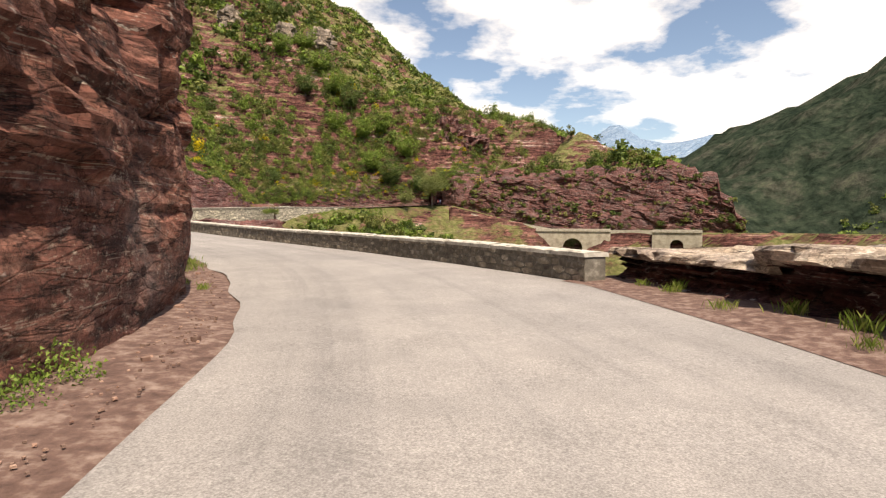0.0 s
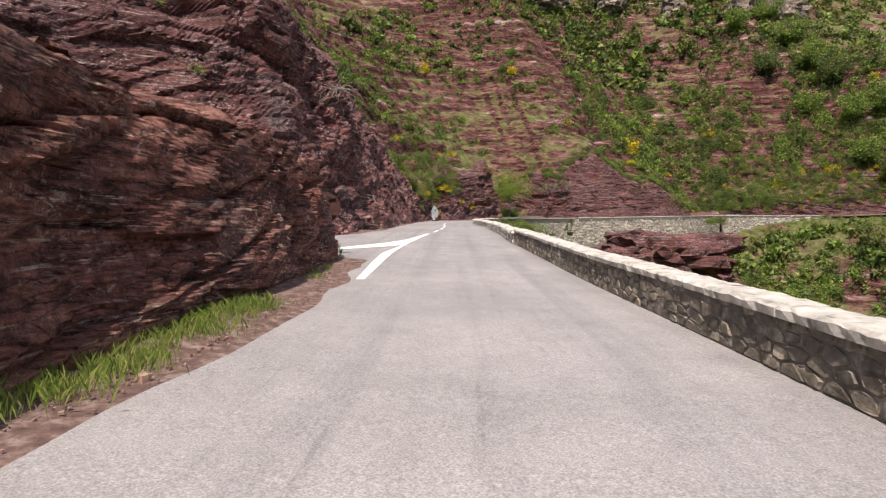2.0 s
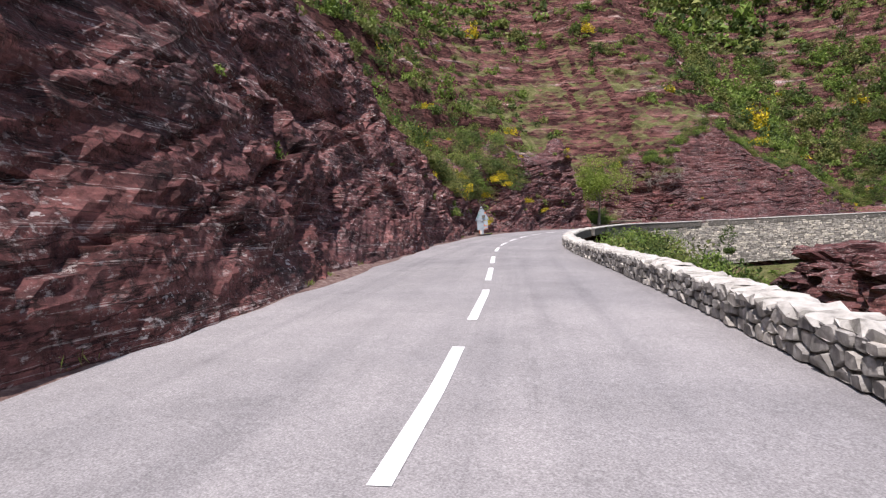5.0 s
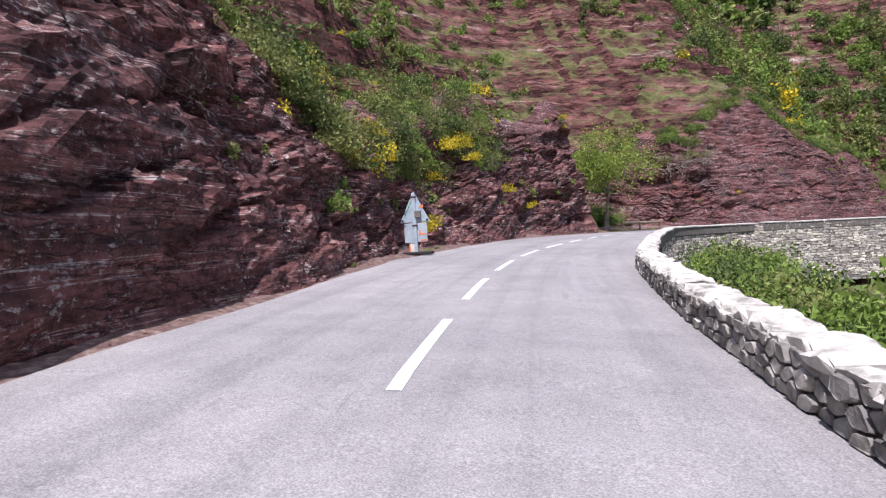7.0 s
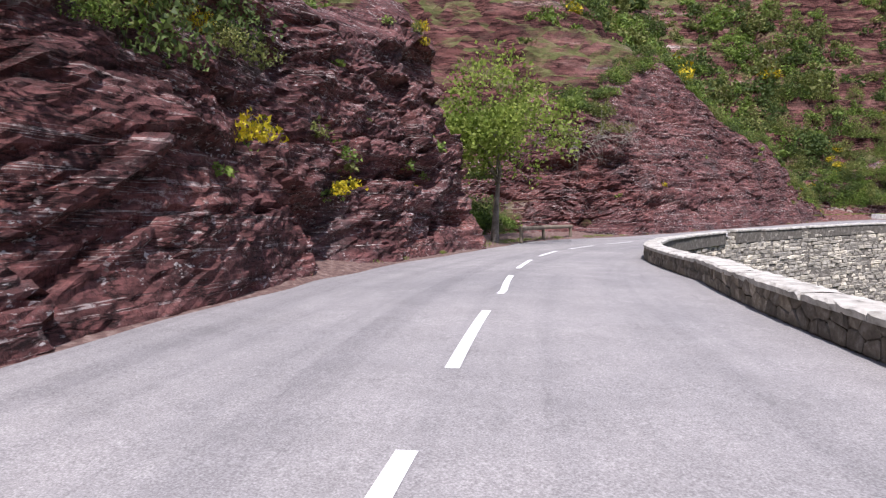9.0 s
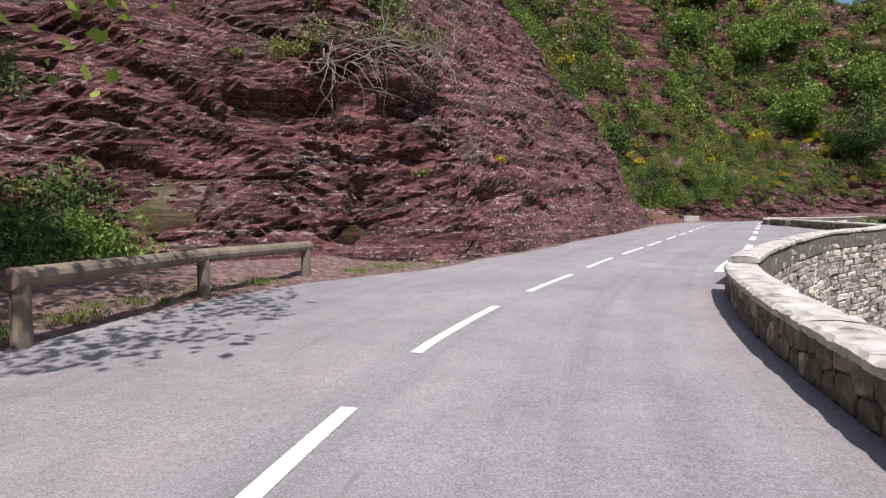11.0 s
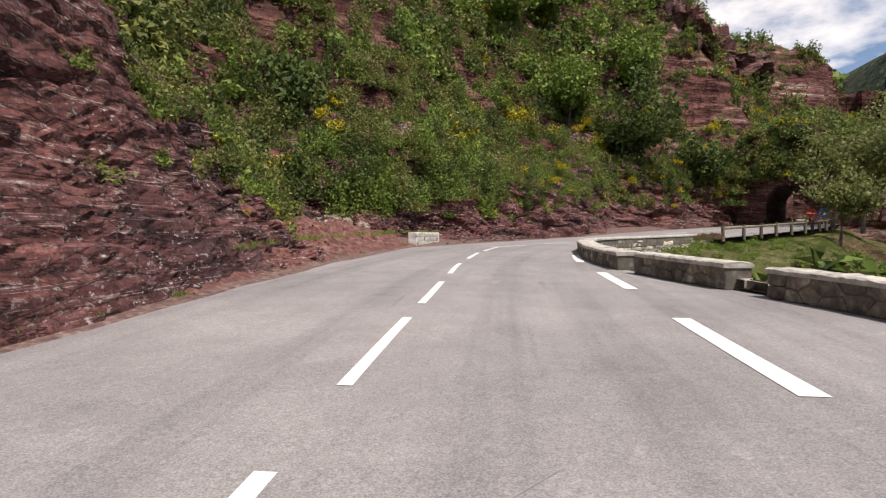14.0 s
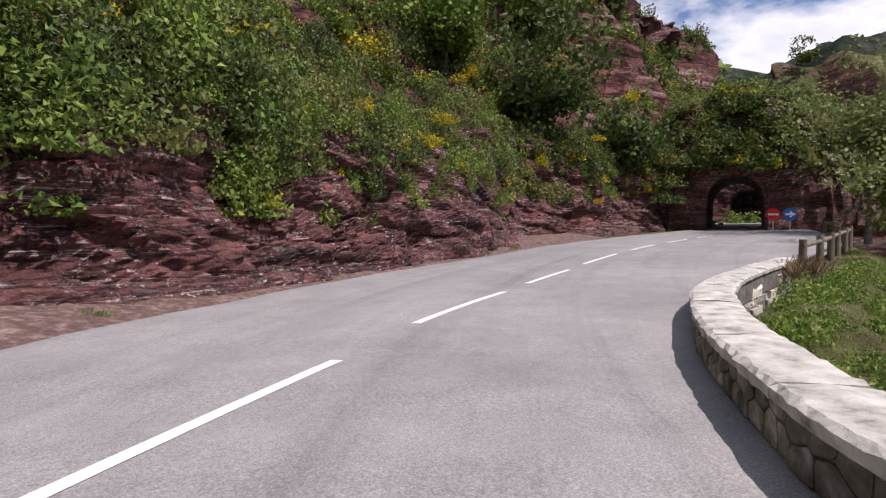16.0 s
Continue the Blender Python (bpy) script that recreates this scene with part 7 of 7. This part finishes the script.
tree(-63.43, 98.63, 8.6, 4.1, LEAF_TREE, "young plane tree with pale trunk and light green leaves", 5, 9000, 0.19, 0.22, 0.34, 2.4, 0.75)
tree(-3.2, 165.3, 12.0, 5.4, LEAF_PALE, "tall pale green roadside tree with dark trunk", 6, 11000, 0.26, 0.22, 0.3, 4.6, 0.8)
tree(-10.5, 161.0, 6.5, 3.2, LEAF_PALE, "thin-leaved young tree beside the road", 7, 3200, 0.26, 0.14, 0.3, None, 0.8)
for k, (x, y, h, r) in enumerate([(-16.4, 178.5, 10.5, 4.6), (-20.0, 190.5, 9, 4.0), (-26.0, 188.0, 8, 3.6), (-31.0, 194.0, 9, 4.0), (-37.0, 197.0, 8.5, 3.8), (-12.0, 186.0, 7.5, 3.4), (-8.0, 180.0, 6, 3.0),
                                  (-43.0, 203.0, 9, 4.2), (-50.0, 210.0, 9, 4.2), (-60.0, 214.0, 8, 4.0), (-22.0, 181.5, 7, 3.2), (-35.0, 187.0, 7, 3.2), (-46.0, 192.0, 7, 3.4), (-56.0, 200.0, 7, 3.4)]):
    tree(x, y, h * 1.1, r * 1.2, LEAF_BRIGHT if k % 3 else LEAF_DARK, "dense broad-leaved tree with a bright spring crown", 40 + k, 6000, 0.42, 0.2, 0.2)
for k, (x, y, h, r) in enumerate([(3.0, 191.0, 4.5, 1.8), (12.0, 193.0, 4.5, 2.0), (44.0, 196.0, 6, 2.4), (52.0, 194.0, 5, 2.2), (66.0, 190.0, 5.5, 2.4), (76.0, 188.0, 5, 2.3)]):
    tree(x, y, h, r, LEAF_DARK if k % 2 else LEAF_OLIVE, "small tree standing on the ridge line", 70 + k, 900, 0.4, 0.12, 0.3)
for k, (x, y, h, r) in enumerate([(-19.0, 62.0, 5.5, 2.8), (-12.0, 70.0, 6, 3.0), (-24.0, 84.0, 5.5, 2.6), (-6.0, 84.0, 7, 3.4), (-30.0, 98.0, 6, 3.0), (-20.0, 104.0, 7, 3.4), (-10.0, 112.0, 7, 3.5), (-33.0, 112.0, 6, 3.0), (-25.0, 126.0, 7, 3.2), (-14.0, 132.0, 7, 3.4), (-2.0, 124.0, 7, 3.4), (-18.0, 146.0, 6, 3.0), (-40.5, 81.0, 3.6, 1.8)]):
    tree(x, y, h, r, (LEAF_BRIGHT, LEAF_DARK, LEAF_BRIGHT, LEAF_OLIVE)[k % 4], "leafy green tree growing in the ravine", 90 + k, 2200, 0.34, 0.14, 0.25)

tree(-43.2, 83.3, 2.6, 0.75, LEAF_DARK, "small dark young pine behind the parapet", 131, 1500, 0.12, 0.05, 0.2, 0.0)

# bare grey shrubs hanging on the rock
def bare_shrub(x, y, z, r, seed):
    nr = np.random.RandomState(seed)
    segs = []
    for k in range(26):
        p = np.array((x, y, z)) + nr.normal(0, 0.12 * r, 3)
        d = nr.normal(size=3) * (1, 1, 0.7) + (0.5, -0.35, 0.1)
        rad = 0.018
        for j in range(6):
            d = d / np.linalg.norm(d) + nr.normal(0, 0.35, 3) + (0, 0, -0.05)
            q = p + d / np.linalg.norm(d) * r * 0.28
            segs.append((*p, *q, rad, rad * 0.8))
            rad *= 0.8
            p = q
    tagged(new("bare_shrub", tubes("bare_shrub", np.array(segs), TWIG, 5)), "bare grey twiggy shrub hanging from the rock", "shrub")


for k, (x, y, z, r) in enumerate([(-63.6, 111.0, 8.6, 1.5), (-62.6, 111.6, 8.9, 1.3), (-61.0, 113.6, 9.2, 1.1), (-30.2, 37.0, 8.2, 0.9)]):
    bare_shrub(x, y, z, r, k)
plant_stuff("ledge_bushes", "olive bushes on a rock ledge", "shrubs", np.array([(-64.2, 111.2, 9.0, 1.0), (-63.2, 111.8, 9.3, 1.1), (-62.2, 112.6, 9.6, 0.9), (-61.2, 113.8, 9.6, 0.8), (-64.8, 110.4, 8.6, 0.8)]), LEAF_OLIVE, "near")

# tyre marks, cracks and spots on the asphalt
def road_mark(name, label, pts, w, mat=PATCH, lift=0.004):
    q, _ = spline([(s, l, 0) for s, l in pts], 0.25)
    nz = np.random.RandomState(int(abs(pts[0][0]) * 10)).uniform(0.6, 1.3, len(q))
    nz[[0, -1]] = 0.2
    p = np.stack([station(q[:, 0], q[:, 1] + w * nz / 2, lift), station(q[:, 0], q[:, 1] - w * nz / 2, lift)], 1).reshape(-1, 3)
    tagged(new(name, mesh_of(name, p, grid_faces(len(q), 2)[:, ::-1], mat)), label, "road stain", kind="structure")


for s0, l0_, ln_, w in ((44.5, -0.35, 0.9, 0.22), (80.0, -0.75, 9, 0.16), (81.5, -1.15, 8, 0.10), (115.4, -0.35, 1.2, 0.25), (146.6, 0.0, 1.6, 0.2), (158.0, 0.1, 0.8, 0.3)):
    road_mark("tyre_mark", "dark worn mark on the asphalt", [(s0, l0_), (s0 + ln_ / 2, l0_ + 0.08), (s0 + ln_, l0_ - 0.05)], w)
for pts in ([(176.5, -0.6), (178.0, -0.9), (180.5, -0.7), (183.0, -1.1)], [(82.2, 2.6), (82.6, 1.6), (82.3, 0.9)], [(148.5, 1.15), (149.5, 0.5), (150.6, -0.4)]):
    road_mark("crack", "thin dark crack in the asphalt", pts, 0.022)


# ---- far side of the gorge road ----
def viaduct(x, y, z, turn, length, high, half, rise):
    """A stone viaduct with one arch, its road on top."""
    e = tagged(new("stone_viaduct"), "pale stone road viaduct with one arch", "bridge")
    th = np.linspace(0, math.pi, 21)
    arch = [(half, -high)] + [(half * math.cos(a), -high + rise + half * math.sin(a)) for a in th] + [(-half, -high)]
    bm = bmesh.new()
    outline = [(-length / 2, -high), (-length / 2, 0.0), (length / 2, 0.0), (length / 2, -high)] + arch
    rings = []
    for w in (-1.6, 1.6):
        rings.append([bm.verts.new((px, w, pz)) for px, pz in outline])
    for k in range(len(outline)):
        j = (k + 1) % len(outline)
        bm.faces.new((rings[0][k], rings[0][j], rings[1][j], rings[1][k]))
    bm.faces.new(rings[0][::-1])
    bm.faces.new(rings[1])
    bmesh.ops.recalc_face_normals(bm, faces=bm.faces)
    part("arch_wall", bm, VIADUCT, e)
    for w in (-1.7, 1.7):
        bm = bmesh.new()
        bm_box(bm, length, 0.35, 0.7, Matrix.Translation((0, w, -0.05)), 0.03)
        part("parapet", bm, MASONRY, e)
    e.matrix_basis = Matrix.Translation((x, y, z)) @ Matrix.Rotation(turn, 4, "Z")


viaduct(36.0, 157.0, -2.4 + 0.2, -0.25, 20, 9, 2.6, 4.5)
viaduct(61.0, 147.5, -2.4 + 0.1, -0.4, 12, 7, 1.6, 3.5)
pl = [(8.0, 161.5), (18.0, 160.3), (28.0, 159.0), (44.0, 154.8), (55.0, 150.3), (66.0, 145.4)]
pq, _ = spline(pl, 1.0)
pz = height_at(pq[:, 0], pq[:, 1]) * 0 + np.interp(pq[:, 0], [8, 32], [2.2, -2.4])
pt = tangents(pq)
pn_ = np.stack([-pt[:, 1], pt[:, 0]], 1)
v = np.stack([np.c_[pq + pn_ * o, pz + h] for o, h in ((0, -1.2), (0, 0.55), (0.4, 0.55), (0.4, -1.2))], 1).reshape(-1, 3)
tagged(new("far_parapet", mesh_of("far_parapet", v, grid_faces(len(pq), 4), MASONRY)), "long pale stone parapet on the far road", "stone wall", kind="structure")
